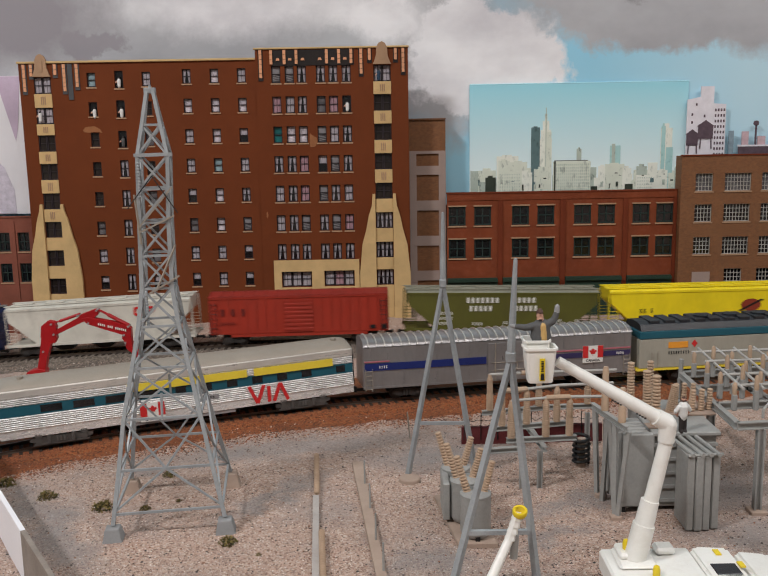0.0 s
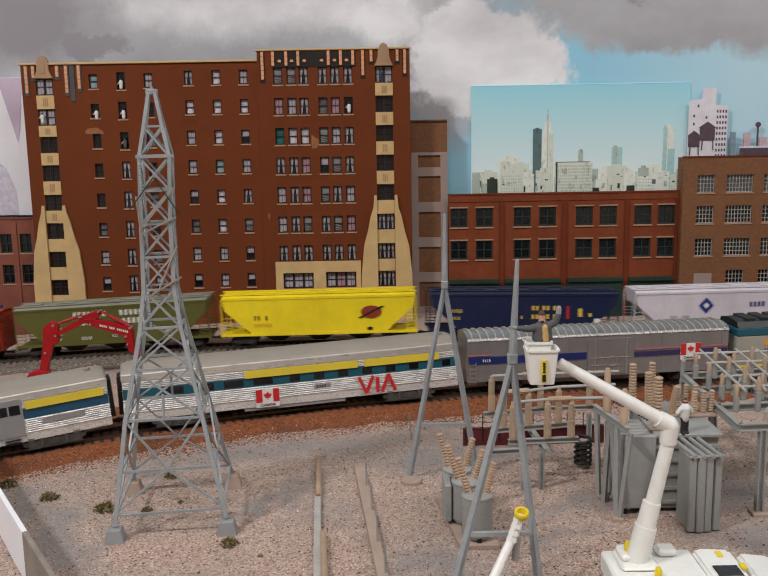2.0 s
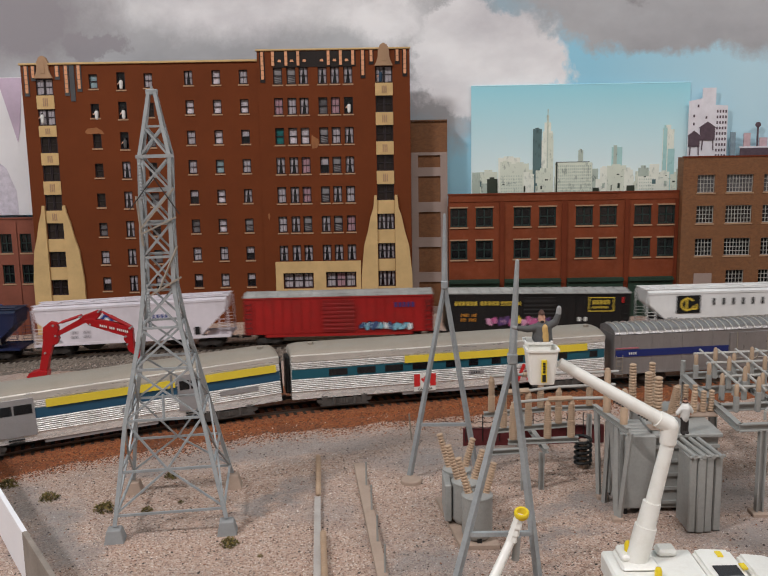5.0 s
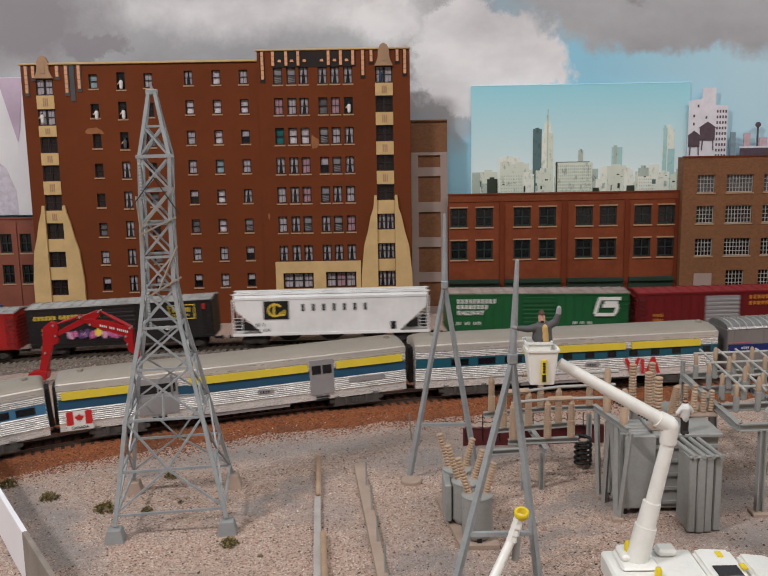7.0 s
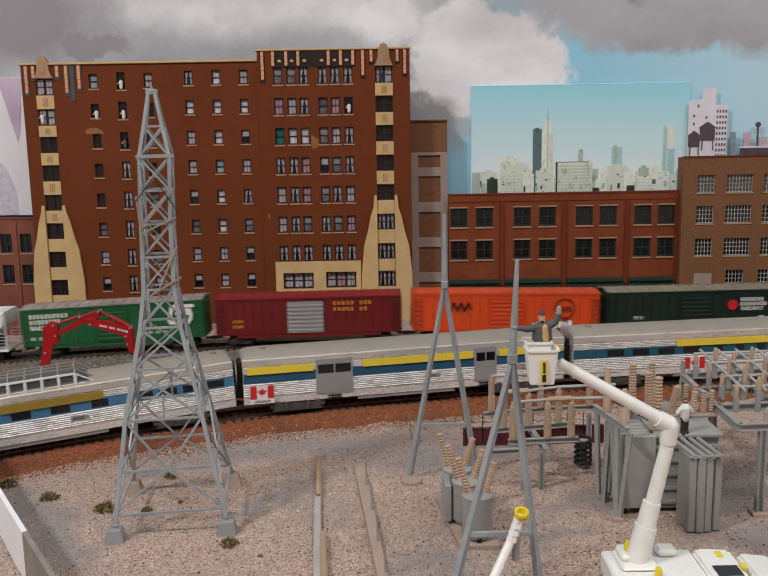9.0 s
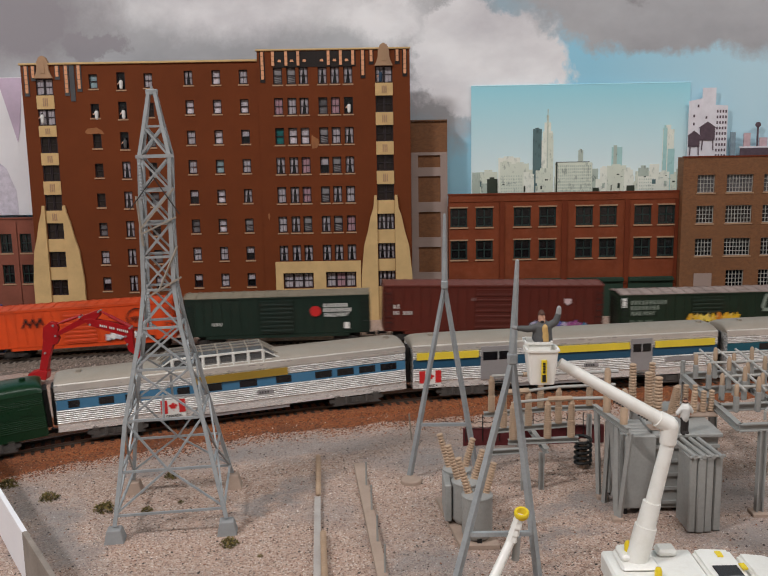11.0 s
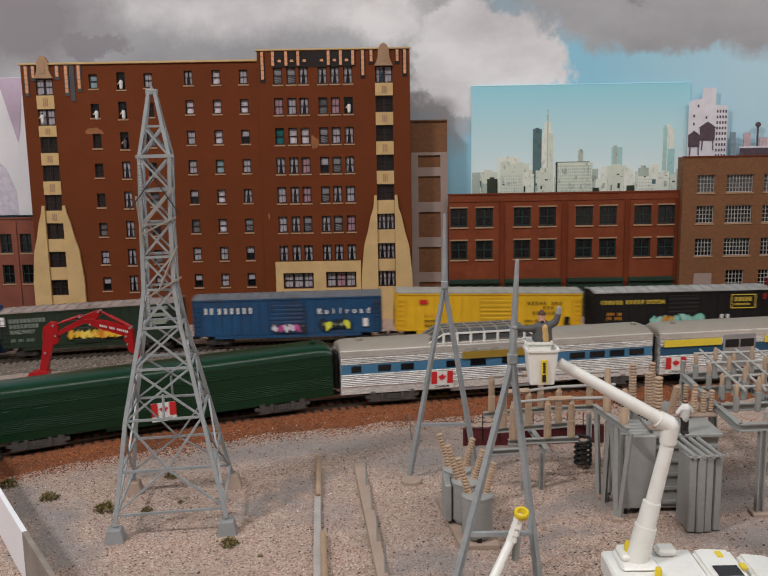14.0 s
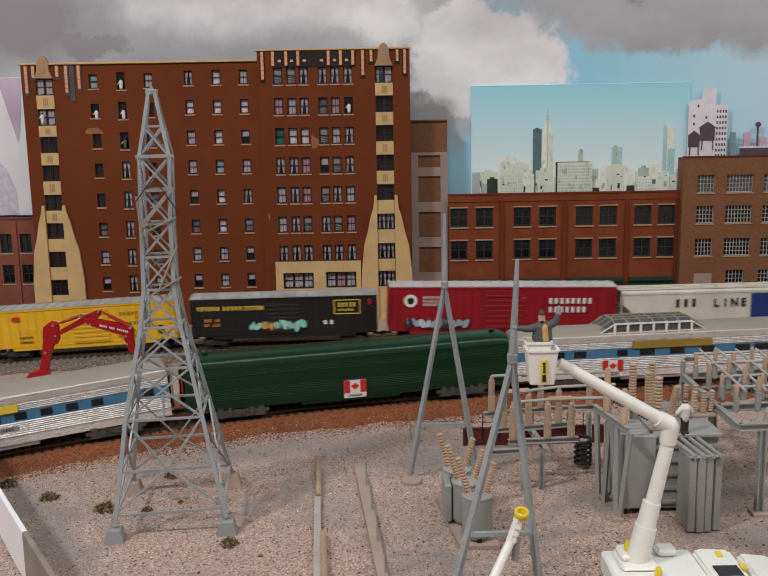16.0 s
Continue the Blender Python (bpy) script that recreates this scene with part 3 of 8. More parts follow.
def dressed(parent, x, z, w, h, look_of, y, sill=True):
    """A double-hung window with what hangs behind its two panes."""
    base = {"c": "glass_dark", "v": "glass_grey", "l": "glass_lace", "p": "glass_pink", "b": "glass_grey", "u": "glass_dark", "t": "glass_mint" if x < -0.14 else "glass_teal", "d": "glass_brown", "g": "glass_grey", "f": "glass_dark"}[look_of]
    win = window(parent, x, z, w, h, 1, 1 if look_of == "f" else 2, "frame_plum", base, y=y, sill=sill, bw=0.0008)
    key = (look_of, round(w, 4), round(h, 4))
    if look_of in "ldgtf":
        return
    if key not in DRAPES:
        bm = bmesh.new()
        def cloth(x0, x1, z0, z1, pinch=0.0, folds=4):
            """A pleated strip; pinch draws its foot to one side."""
            top = [bm.verts.new((x0 + (x1 - x0) * i / folds, 0.0005 + 0.0005 * (i % 2), z1)) for i in range(folds + 1)]
            foot = [bm.verts.new((x0 + (x1 - x0) * (0.5 + pinch * 0.5 + (i / folds - 0.5) * (1 - abs(pinch))), 0.0005 + 0.0005 * (i % 2), z0)) for i in range(folds + 1)]
            for i in range(folds):
                bm.faces.new((foot[i], foot[i + 1], top[i + 1], top[i]))
        a, c = w / 2 - 0.0007, h / 2 - 0.0006
        if look_of == "c":
            cloth(-a, -a * 0.12, -c, c, -0.5)
            cloth(a * 0.16, a, -c, c, 0.4)
        elif look_of in "vp":
            cloth(-a, -a * 0.06, -c, c, 0, 5)
            cloth(a * 0.06, a, -c * 0.9, c, 0, 5)
        elif look_of == "u":
            cloth(-a, a, c * 0.05, c, 0, 6)
        else:
            cloth(-a, a, c * 0.1, c, 0, 1)
            for i in range(4):
                q = -c * 0.85 + i * c * 0.22
                box(bm, -a, a * 0.95, 0.0003, 0.0008, q, q + c * 0.1)
                for v in bm.verts[-8:]:
                    v.co.z += 0.14 * (v.co.x + a)
        DRAPES[key] = finish(bm, "curtain", M["curtain_pink" if look_of == "p" else "blind_grey" if look_of == "b" else "curtain"])
    part("curtain", DRAPES[key], None, win)


def rws_top(x, z):
    return z > 0.25 or (x < -0.1 and z > 0.22)


def tall_block():
    b = thing("apartment_building", pose(0, 1.0, -0.012), "tall brown apartment block with cream stone bays and small windows", "building")
    k = 0.012
    rnd = random.Random(11)
    cols = [-0.3070, -0.2774, -0.2483, -0.2052, -0.1757, -0.1466]
    rows = [0.2655, 0.2347, 0.2025, 0.171, 0.1386, 0.1064, 0.0755, 0.0458]
    trip = [-0.1096, -0.0953, -0.0822, -0.062, -0.0487, -0.0346]
    trows = [0.2657, 0.2338, 0.2022, 0.1707, 0.1388, 0.1066, 0.0746]
    lrows = [0.2584, 0.2265, 0.1973, 0.1668, 0.1349, 0.1037, 0.0722, 0.0408]
    rrows = [0.2655, 0.2347, 0.2036, 0.1721, 0.1403, 0.1081, 0.0756, 0.0449]
    single, tall, triple = (0.0092, 0.0150), (0.0092, 0.0182), (0.0096, 0.0178)
    holes = [(x, z + k - (0.002 if x < -0.24 else 0), *(tall if x == cols[1] else single)) for x in cols for z in rows]
    holes += [(x, z + k, *triple) for x in trip for z in trows]
    holes += [(-0.0943, 0.044 + k, 0.0325, 0.0168), (-0.0471, 0.0445 + k, 0.0325, 0.0168)]
    lb, rb = (0.0182, 0.0172), (0.0184, 0.0174)
    holes += [(-0.3592, z + k, *lb) for z in lrows] + [(0.0037, z + k, *rb) for z in rrows]
    left = [h for h in holes if h[0] < -0.13]
    right = [h for h in holes if h[0] > -0.13]
    wm = bmesh.new()
    pierced(wm, -0.3835, -0.131, 0, 0.2812 + k, 0, 0.004, left)
    part("wall", wm, M["brown_wall"], b)
    wm = bmesh.new()
    pierced(wm, -0.131, 0.0315, 0, 0.2915 + k, -0.0012, 0.004, right)
    part("wall", wm, M["brown_wall"], b)
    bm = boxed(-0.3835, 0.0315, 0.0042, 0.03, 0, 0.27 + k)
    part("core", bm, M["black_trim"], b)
    part("roof", boxed(-0.3835, 0.0315, 0.0302, 0.034, 0.0, 0.274 + k), M["brown_wall"], b)
    part("coping", boxed(-0.385, -0.1312, -0.002, 0.006, 0.2813 + k, 0.2836 + k, c=0.0004), M["cream"], b, "cream coping")
    part("coping", boxed(-0.1325, 0.0325, -0.003, 0.006, 0.2917 + k, 0.2936 + k, c=0.0004), M["cream"], b, "cream coping")
    # windows
    # what hangs behind each pane, column by column and row by row from the top:
    # c curtains drawn apart, v pleated curtain, l lace, p pink, b blind with tilted slats, u half blind, t teal, d dark, g grey, f open
    singles = dict(zip(cols, ("tfdddgvu", "fffccccc", "vdgdgdgu", "clvvugvu", "llltllvv", "vluvcbuu")))
    threes = ("bbcccc", "pvcgpf", "tllbvc", "ccpubc", "vcpbcv", "vcbcbp", "cccccc")
    for h in holes:
        x, z, w, hh = h
        if x > -0.13 and abs(w - 0.0096) < 1e-6:
            r = min(range(7), key=lambda i: abs(trows[i] + k - z))
            dressed(b, x, z, w, hh, threes[r][trip.index(x)], 0.0008)
        elif abs(w - 0.0092) < 1e-6:
            r = min(range(8), key=lambda i: abs(rows[i] + k - z))
            dressed(b, x, z, w, hh, singles[x][r], 0.0018)
        elif w > 0.03:
            for i, q in enumerate("vpv" if x > -0.06 else "vvv"):
                dressed(b, x + (i - 1) * 0.0108, z, 0.0106, hh, q, 0.0008, sill=False)
        else:
            low, top = z - k < 0.14, z - k > 0.22
            g = "c" if low and x > -0.1 else "v" if top and rws_top(x, z - k) else "d"
            for i in (-1, 1):
                dressed(b, x + i * w / 4, z, w / 2 - 0.0004, hh, g, 0.0008, sill=False)
    # bare plaster where facing has come off
    tan = surface("bare_plaster", (164, 108, 68), 0.85, vary=0.2, big=90)
    for pts in ([(-0.0752, 0.2035), (-0.0722, 0.2010), (-0.0680, 0.1985), (-0.0672, 0.1935), (-0.0700, 0.1890), (-0.0748, 0.1885), (-0.0758, 0.1930)],
                [(-0.3195, 0.2105), (-0.3165, 0.2140), (-0.3070, 0.2150), (-0.3010, 0.2115), (-0.2985, 0.2075), (-0.3050, 0.2088), (-0.3130, 0.2080), (-0.3180, 0.2085)],
                [(-0.1253, 0.1185), (-0.1240, 0.1195), (-0.1232, 0.1160), (-0.1240, 0.1120), (-0.1252, 0.1140)]):
        bm = bmesh.new()
        y = -0.0015 if pts[0][0] > -0.131 else -0.0003
        prism(bm, [(px, pz + k) for px, pz in pts], y, y + 0.0003)
        part("bare_patch", bm, tan, b, "patch of bare tan plaster")
    # stone bays: spandrels between the windows, flared buttresses at the foot
    for cx, rws, top, y in ((-0.3592, lrows, 0.1318, -0.0012), (0.0037, rrows, 0.1371, -0.0024)):
        for a, c in zip(rws, rws[1:]):
            z1, z0 = a + k - 0.0087, c + k + 0.0087
            part("spandrel", boxed(cx - 0.0095, cx + 0.0095, y, y + 0.0011, z0, z1, c=0.0002), M["cream"], b, "cream stone spandrel")
            if z0 > top + k - 0.02:
                bm = bmesh.new()
                for i in range(3):
                    box(bm, cx - 0.0025 + i * 0.002, cx - 0.0013 + i * 0.002, y - 0.0004, y, z0 + 0.003, z1 - 0.003)
                part("ornament", bm, M["sill"], b)
        last = rws[-1] + k - 0.0087
        part("spandrel", boxed(cx - 0.0095, cx + 0.0095, y, y + 0.0011, 0.0, last), M["cream"], b, "cream stone spandrel")
        for sg in (-1, 1):
            e, tz = cx + sg * 0.0097, top + k
            pts = [(e, 0), (e + sg * 0.0185, 0), (e + sg * 0.0182, 0.05 + k), (e + sg * 0.0150, 0.082 + k), (e + sg * 0.0105, 0.098 + k), (e + sg * 0.0075, 0.113 + k), (e + sg * 0.0040, 0.124 + k), (e + sg * 0.0028, tz), (e, tz)]
            bm = bmesh.new()
            prism(bm, pts, y - 0.0022, y + 0.0011)
            part("buttress", bm, M["cream"], b, "flared cream stone buttress")
        bm = bmesh.new()
        zt = rws[0] + k + 0.0092
        prism(bm, [(cx - 0.0098, zt), (cx + 0.0098, zt), (cx + 0.0078, zt + 0.004), (cx + 0.0062, zt + 0.009), (cx + 0.0058, zt + 0.017), (cx + 0.0036, zt + 0.0215), (cx, zt + 0.0235), (cx - 0.0036, zt + 0.0215), (cx - 0.0058, zt + 0.017), (cx - 0.0062, zt + 0.009), (cx - 0.0078, zt + 0.004)], y - 0.0016, y + 0.003)
        box(bm, cx - 0.0022, cx + 0.0022, y - 0.0022, y - 0.0016, zt + 0.005, zt + 0.016)
        part("finial", bm, M["sill"], b, "carved stone finial over a bay")
    # portal at the foot of the middle part
    bm = bmesh.new()
    pierced(bm, -0.1193, -0.0250, 0, 0.0655 + k, -0.0032, -0.0013, [(-0.0943, 0.044 + k, 0.0335, 0.0178), (-0.0471, 0.0445 + k, 0.0335, 0.0178)])
    part("portal", bm, M["cream"], b, "cream stone portal")
    # parapet: dark strips with pink tiles
    def strip(x, z0, z1, y, w=0.0052, pink=True, dark=True):
        if dark:
            part("parapet_strip", boxed(x - w / 2, x + w / 2, y - 0.0006, y, z0 + k - 0.003, z1 + k), M["slate_trim" if x < -0.3 else "black_trim"], b)
        if pink:
            n = max(2, round((z1 - z0) / 0.005))
            bm = bmesh.new()
            for i in range(n):
                a = z0 + (z1 - z0) * i / n
                box(bm, x - 0.0015, x + 0.0015, y - 0.0014, y - 0.0006, a + k + 0.0002, a + (z1 - z0) / n + k - 0.0002)
            part("tile_strip", bm, M["pink_trim"], b, "pink tile strip")
    part("parapet_band", boxed(-0.113, -0.026, -0.0017, -0.0012, 0.2745 + k, 0.2908 + k), M["black_trim"], b, "dark parapet band")
    for x in (-0.1140, -0.1000, -0.0872, -0.0550, -0.0420, -0.0290):
        strip(x, 0.276, 0.2912, -0.0018, dark=False)
    for x in (-0.107, -0.094, -0.0805, -0.0622, -0.0485, -0.0355):
        bm = bmesh.new()
        prism(bm, [(x - 0.002, 0.280 + k), (x + 0.002, 0.280 + k), (x + 0.0014, 0.2825 + k), (x - 0.0014, 0.2825 + k)], -0.0026, -0.0018)
        part("tile", bm, M["pink_trim"], b)
    for x, z0, z1 in ((-0.1255, 0.262, 0.2912), (-0.0185, 0.265, 0.2912), (0.0262, 0.266, 0.2912), (-0.0095, 0.279, 0.2912), (0.0182, 0.279, 0.2912)):
        strip(x, z0, z1, -0.0013)
    for x, z0, z1, pk in ((-0.3778, 0.252, 0.2805, True), (-0.3700, 0.268, 0.2805, True), (-0.3445, 0.269, 0.2805, True), (-0.3350, 0.252, 0.2805, True), (-0.3290, 0.246, 0.2805, False), (-0.3215, 0.256, 0.2805, True)):
        strip(x, z0, z1, -0.0002, pink=pk)


def narrow_block():
    b = thing("brick_building", pose(0.053, 1.03, -0.012), "narrow brown brick building with pale concrete piers", "building")
    k = 0.012
    panels = [(0, 0.1715 + k, 0.025, 0.0135)] + [(0, z + k, 0.025, 0.029) for z in (0.1405, 0.1005, 0.0605, 0.0205)]
    part("wall", boxed(-0.0203, 0.0203, 0.001, 0.02, 0, 0.2156 + k), M["brick_brown"], b)
    bm = bmesh.new()
    pierced(bm, -0.0203, 0.0203, 0, 0.1815 + k, -0.001, 0.001, panels)
    part("pier_grid", bm, M["pale_pier"], b, "pale concrete piers and bands")
    part("coping", boxed(-0.0205, 0.0205, -0.001, 0.0202, 0.2157 + k, 0.2172 + k), M["brick_brown"], b)


def red_block():
    b = thing("warehouse", pose(0, 1.02, -0.012), "long low red warehouse with paired green sash windows", "building")
    k = 0.012
    xs = [0.0852, 0.1138, 0.1562, 0.1846, 0.2258, 0.2525, 0.2913, 0.3178]
    holes = [(x, z + k, 0.0190, 0.0212) for x in xs for z in (0.1085, 0.0718)]
    bm = bmesh.new()
    pierced(bm, 0.0736, 0.331, 0, 0.1335 + k, 0, 0.003, holes)
    part("wall", bm, M["red_wall"], b)
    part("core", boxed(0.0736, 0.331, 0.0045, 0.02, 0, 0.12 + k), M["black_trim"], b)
    part("coping", boxed(0.073, 0.331, -0.0015, 0.004, 0.1336 + k, 0.1352 + k), M["red_dark"], b)
    part("cornice", boxed(0.0737, 0.331, -0.0008, 0, 0.1262 + k, 0.1335 + k), M["red_wall"], b)
    for x, w in ((0.1335, 0.005), (0.2035, 0.006), (0.2735, 0.005), (0.3290, 0.0038)):
        part("pilaster", boxed(x - w / 2, x + w / 2, -0.0016, -0.0001, 0, 0.1260 + k), M["red_dark"], b)
    for x0, x1 in ((0.0737, 0.1305), (0.1365, 0.2), (0.207, 0.2705), (0.2765, 0.3268)):
        bm = boxed(x0, x1, -0.0032, -0.0002, 0.0, 0.0385 + k, c=0.0003)
        box(bm, x0, x1, -0.0060, -0.0032, 0.0345 + k, 0.0375 + k)
        part("shopfront", bm, M["green_front"], b, "dark green shopfront")
    for x, z, w, h in holes:
        window(b, x, z, w, h, 2, 2, "frame_green", "glass_dark", lintel=True, y=0.0014, bw=0.0013)


def factory():
    b = thing("factory_building", pose(0, 1.01, -0.012), "brown brick factory with white multi-pane windows", "building")
    k = 0.012
    holes, kinds = [], []
    for x, w, n in ((0.3572, 0.0192, 5), (0.3945, 0.0292, 8), (0.4305, 0.0192, 5)):
        for z in (0.1425, 0.1085, 0.072, 0.036):
            if not (x < 0.36 and z < 0.04):
                holes.append((x if z > 0.04 else x - 0.001, z + k, w if z > 0.04 or n == 5 else 0.02, 0.0195))
                kinds.append(n if z > 0.04 or n == 5 else 5)
    bm = bmesh.new()
    pierced(bm, 0.3315, 0.52, 0, 0.1712 + k, 0, 0.003, holes)
    part("wall", bm, M["brick_brown"], b)
    part("side_wall", boxed(0.3315, 0.3344, 0.0031, 0.02, 0, 0.1712 + k), M["brick_brown"], b)
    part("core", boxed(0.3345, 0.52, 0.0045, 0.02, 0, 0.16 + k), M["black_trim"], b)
    part("coping", boxed(0.3310, 0.5205, -0.0008, 0.004, 0.1713 + k, 0.1728 + k), M["red_dark"], b)
    part("door", boxed(0.3475, 0.3675, -0.0008, 0.0002, 0.0, 0.0425 + k), M["pale_pier"], b, "grey loading door")
    for (x, z, w, h), n in zip(holes, kinds):
        window(b, x, z, w, h, n, 4, "frame_white", "glass_grey" if z > 0.13 + k else "glass_dark", bw=0.0005)


def corner_block():
    b = thing("brick_house", pose(0, 1.02, -0.02), "low reddish brick building with dark windows", "building")
    k = 0.02
    holes = [(x, z + k, 0.0130, 0.0215) for x in (-0.4430, -0.4235, -0.4015) for z in (0.0885, 0.0535)]
    bm = bmesh.new()
    pierced(bm, -0.56, -0.3885, 0, 0.116 + k, 0, 0.003, holes)
    part("wall", bm, M["faded_brick"], b)
    part("core", boxed(-0.56, -0.3885, 0.0045, 0.02, 0, 0.11 + k), M["black_trim"], b)
    for x in (-0.4125, -0.3915):
        part("pilaster", boxed(x - 0.002, x + 0.002, -0.0012, -0.0001, 0, 0.112 + k), M["faded_brick"], b)
    part("coping", boxed(-0.56, -0.388, -0.001, 0.003, 0.1161 + k, 0.1175 + k), M["faded_brick"], b)
    for x, z, w, h in holes:
        window(b, x, z, w, h, 2, 2, "frame_green", "glass_dark", bw=0.001)


tall_block()
narrow_block()
red_block()
factory()
corner_block()


def skyline_poster():
    """A printed sheet, flat on the backdrop; its printed towers are thin shapes on it."""
    p = thing("city_poster", pose(0, 1.058, 0), "printed photo poster of a hazy city skyline", "poster")
    m, t, b = nodes_of("poster_print")
    c = t.nodes.new("ShaderNodeTexCoord")
    s = t.nodes.new("ShaderNodeSeparateXYZ")
    t.links.new(c.outputs["Object"], s.inputs[0])
    col = mix(t, ramp(t, s.outputs[2], 0.135, 0.25), lin((244, 252, 250)), lin((164, 226, 240)))
    t.links.new(col, b.inputs["Base Color"])
    b.inputs["Roughness"].default_value = 0.3
    part("sheet", boxed(0.1028, 0.3515, -0.0004, 0.0015, 0.128, 0.2535), m, p)
    bm = bmesh.new()
    bar(bm, (0.1030, 0.0002, 0.2536), (0.3513, 0.0002, 0.2539), 0.0008, 12)
    gloss, gt, gb = nodes_of("poster_edge")
    gb.inputs["Base Color"].default_value, gb.inputs["Roughness"].default_value = (*lin((170, 222, 236)), 1), 0.12
    part("curled_edge", bm, gloss, p, "glossy curled upper edge", smooth=True)

    def ink(name, rgb, dark, much):
        """Printed masonry: a tint with small smudges of shade."""
        m, t, b = nodes_of(name)
        n1, n2 = tex(t, 260, 4, 0.7, (1, 1, 0.45)), tex(t, 70, 4, 0.6)
        col = mix(t, ramp(t, n2.outputs[0], 0.35, 0.7, (0, 0.4)), lin(rgb), tuple(v * 0.8 for v in lin(rgb)))
        col = mix(t, ramp(t, n1.outputs[0], 0.56, 0.66, (0, much)), col, lin(dark))
        t.links.new(col, b.inputs["Base Color"])
        b.inputs["Roughness"].default_value = 0.35
        return m
    white, pale = ink("white_print", (240, 243, 230), (172, 182, 170), 0.5), ink("hazy_print", (224, 230, 214), (138, 150, 138), 0.7)
    mid, dark = ink("mid_print", (186, 198, 186), (96, 110, 102), 0.7), ink("dark_print", (96, 122, 124), (56, 74, 74), 0.7)
    teal, shade = ink("glass_print", (176, 216, 214), (120, 168, 168), 0.5), ink("shade_print", (58, 66, 56), (30, 34, 30), 0.6)
    rnd = random.Random(5)
    base = 0.130
    lay = [0]
    def tower(x0, x1, top, mat, roof=0.0, name="printed_tower"):
        """x0, x1 and top in millimetres over the foot of the print; roof: height of a narrower top."""
        lay[0] += 1
        y = -0.0005 - 0.000012 * lay[0]
        a, b, h = 0.1028 + x0 / 1000, 0.1028 + x1 / 1000, base + top / 1000
        bm = boxed(a, b, y, -0.0004, base, h)
        if roof:
            box(bm, a + (b - a) * 0.25, b - (b - a) * 0.3, y, -0.0004, h, h + roof / 1000)
        return part(name, bm, mat, p), y
    def windows(x0, x1, z0, z1, nx, nz, mat, y, fill=0.55):
        bm = bmesh.new()
        dx, dz = (x1 - x0) / nx, (z1 - z0) / nz
        for i in range(nx):
            for k in range(nz):
                x, z = 0.1028 + (x0 + dx * (i + 0.2)) / 1000, base + (z0 + dz * (k + 0.2)) / 1000
                box(bm, x, x + dx * fill / 1000, y - 0.00001, y, z, z + dz * fill / 1000)
        part("printed_window_grid", bm, mat, p, kind="stuff")
    # far row, then nearer rows over it
    for k in range(34):
        x = k * 7.2 + rnd.uniform(-2, 2)
        w = rnd.uniform(5, 12)
        if x + w < 246:
            tower(max(1, x), x + w, rnd.uniform(14, 30) if k < 22 else rnd.uniform(10, 24), rnd.choice([white, pale, mid]), rnd.choice([0, 0, 1.5, 3]))
    tower(70.5, 80.5, 75, dark, 1.2)
    tower(80.5, 94, 62, white)
    tower(81.5, 93, 72, white)
    tower(83.5, 91, 82, white)
    tower(86, 88.6, 90, pale)
    tower(86.9, 87.8, 97, mid)
    tower(88.5, 93.5, 70, pale)
    tower(122.8, 128.2, 50, mid, 1.5)
    tower(161, 173, 53, teal)
    tower(163, 167, 55, mid)
    tower(219, 232, 72, white, 5)
    tower(219.5, 224, 74, teal, 3)
    tower(225, 233, 50, teal)
    for x0, x1, h, mt in ((2, 12, 24, mid), (10, 30, 27, pale), (31, 56, 43, white), (33, 46, 38, pale), (46, 66, 36, pale), (56, 72, 24, white), (74, 94, 28, pale), (148, 158, 30, white), (156, 178, 32, pale), (176, 186, 27, white),
                          (189, 214, 25, pale), (192, 204, 29, mid), (205, 216, 33, white), (216, 228, 24, white), (229, 246, 21, pale), (236, 244, 27, mid)):
        tower(x0, x1, h, mt, rnd.choice([0, 1.5, 2.5]))
    _, y = tower(96, 139, 35.5, pale)
    windows(98, 138, 2, 33, 17, 9, mid, y)
    tower(97, 136, 37.2, shade)
    tower(99, 138, 36.4, pale)
    windows(99, 138, 2, 34, 17, 9, mid, -0.0005 - 0.000012 * lay[0])
    _, y = tower(33, 60, 25, pale)
    windows(34, 59, 3, 24, 9, 6, mid, y, 0.4)
    _, y = tower(192, 212, 19, white)
    windows(193, 211, 3, 18, 7, 4, mid, y, 0.4)
    # shaded walls and roof clutter near the foot
    for k in range(46):
        x = rnd.uniform(1, 242)
        w = rnd.uniform(0.8, 5)
        if 94 < x + w and x < 139:
            continue
        lay[0] += 1
        y = -0.0005 - 0.000012 * lay[0]
        z = rnd.uniform(0, 22)
        h = rnd.uniform(0.8, 7) if z < 12 else rnd.uniform(0.5, 1.6)
        part("printed_shade", boxed(0.1028 + x / 1000, 0.1028 + (x + w) / 1000, y, y + 0.00001, base + z / 1000, base + (z + h) / 1000), rnd.choice([mid, dark, shade, mid]), p)
    tower(11, 29, 14, mid)
    tower(18, 30, 19, shade, 2)
    tower(140, 147, 7, shade)
    tower(179, 188, 9, shade)


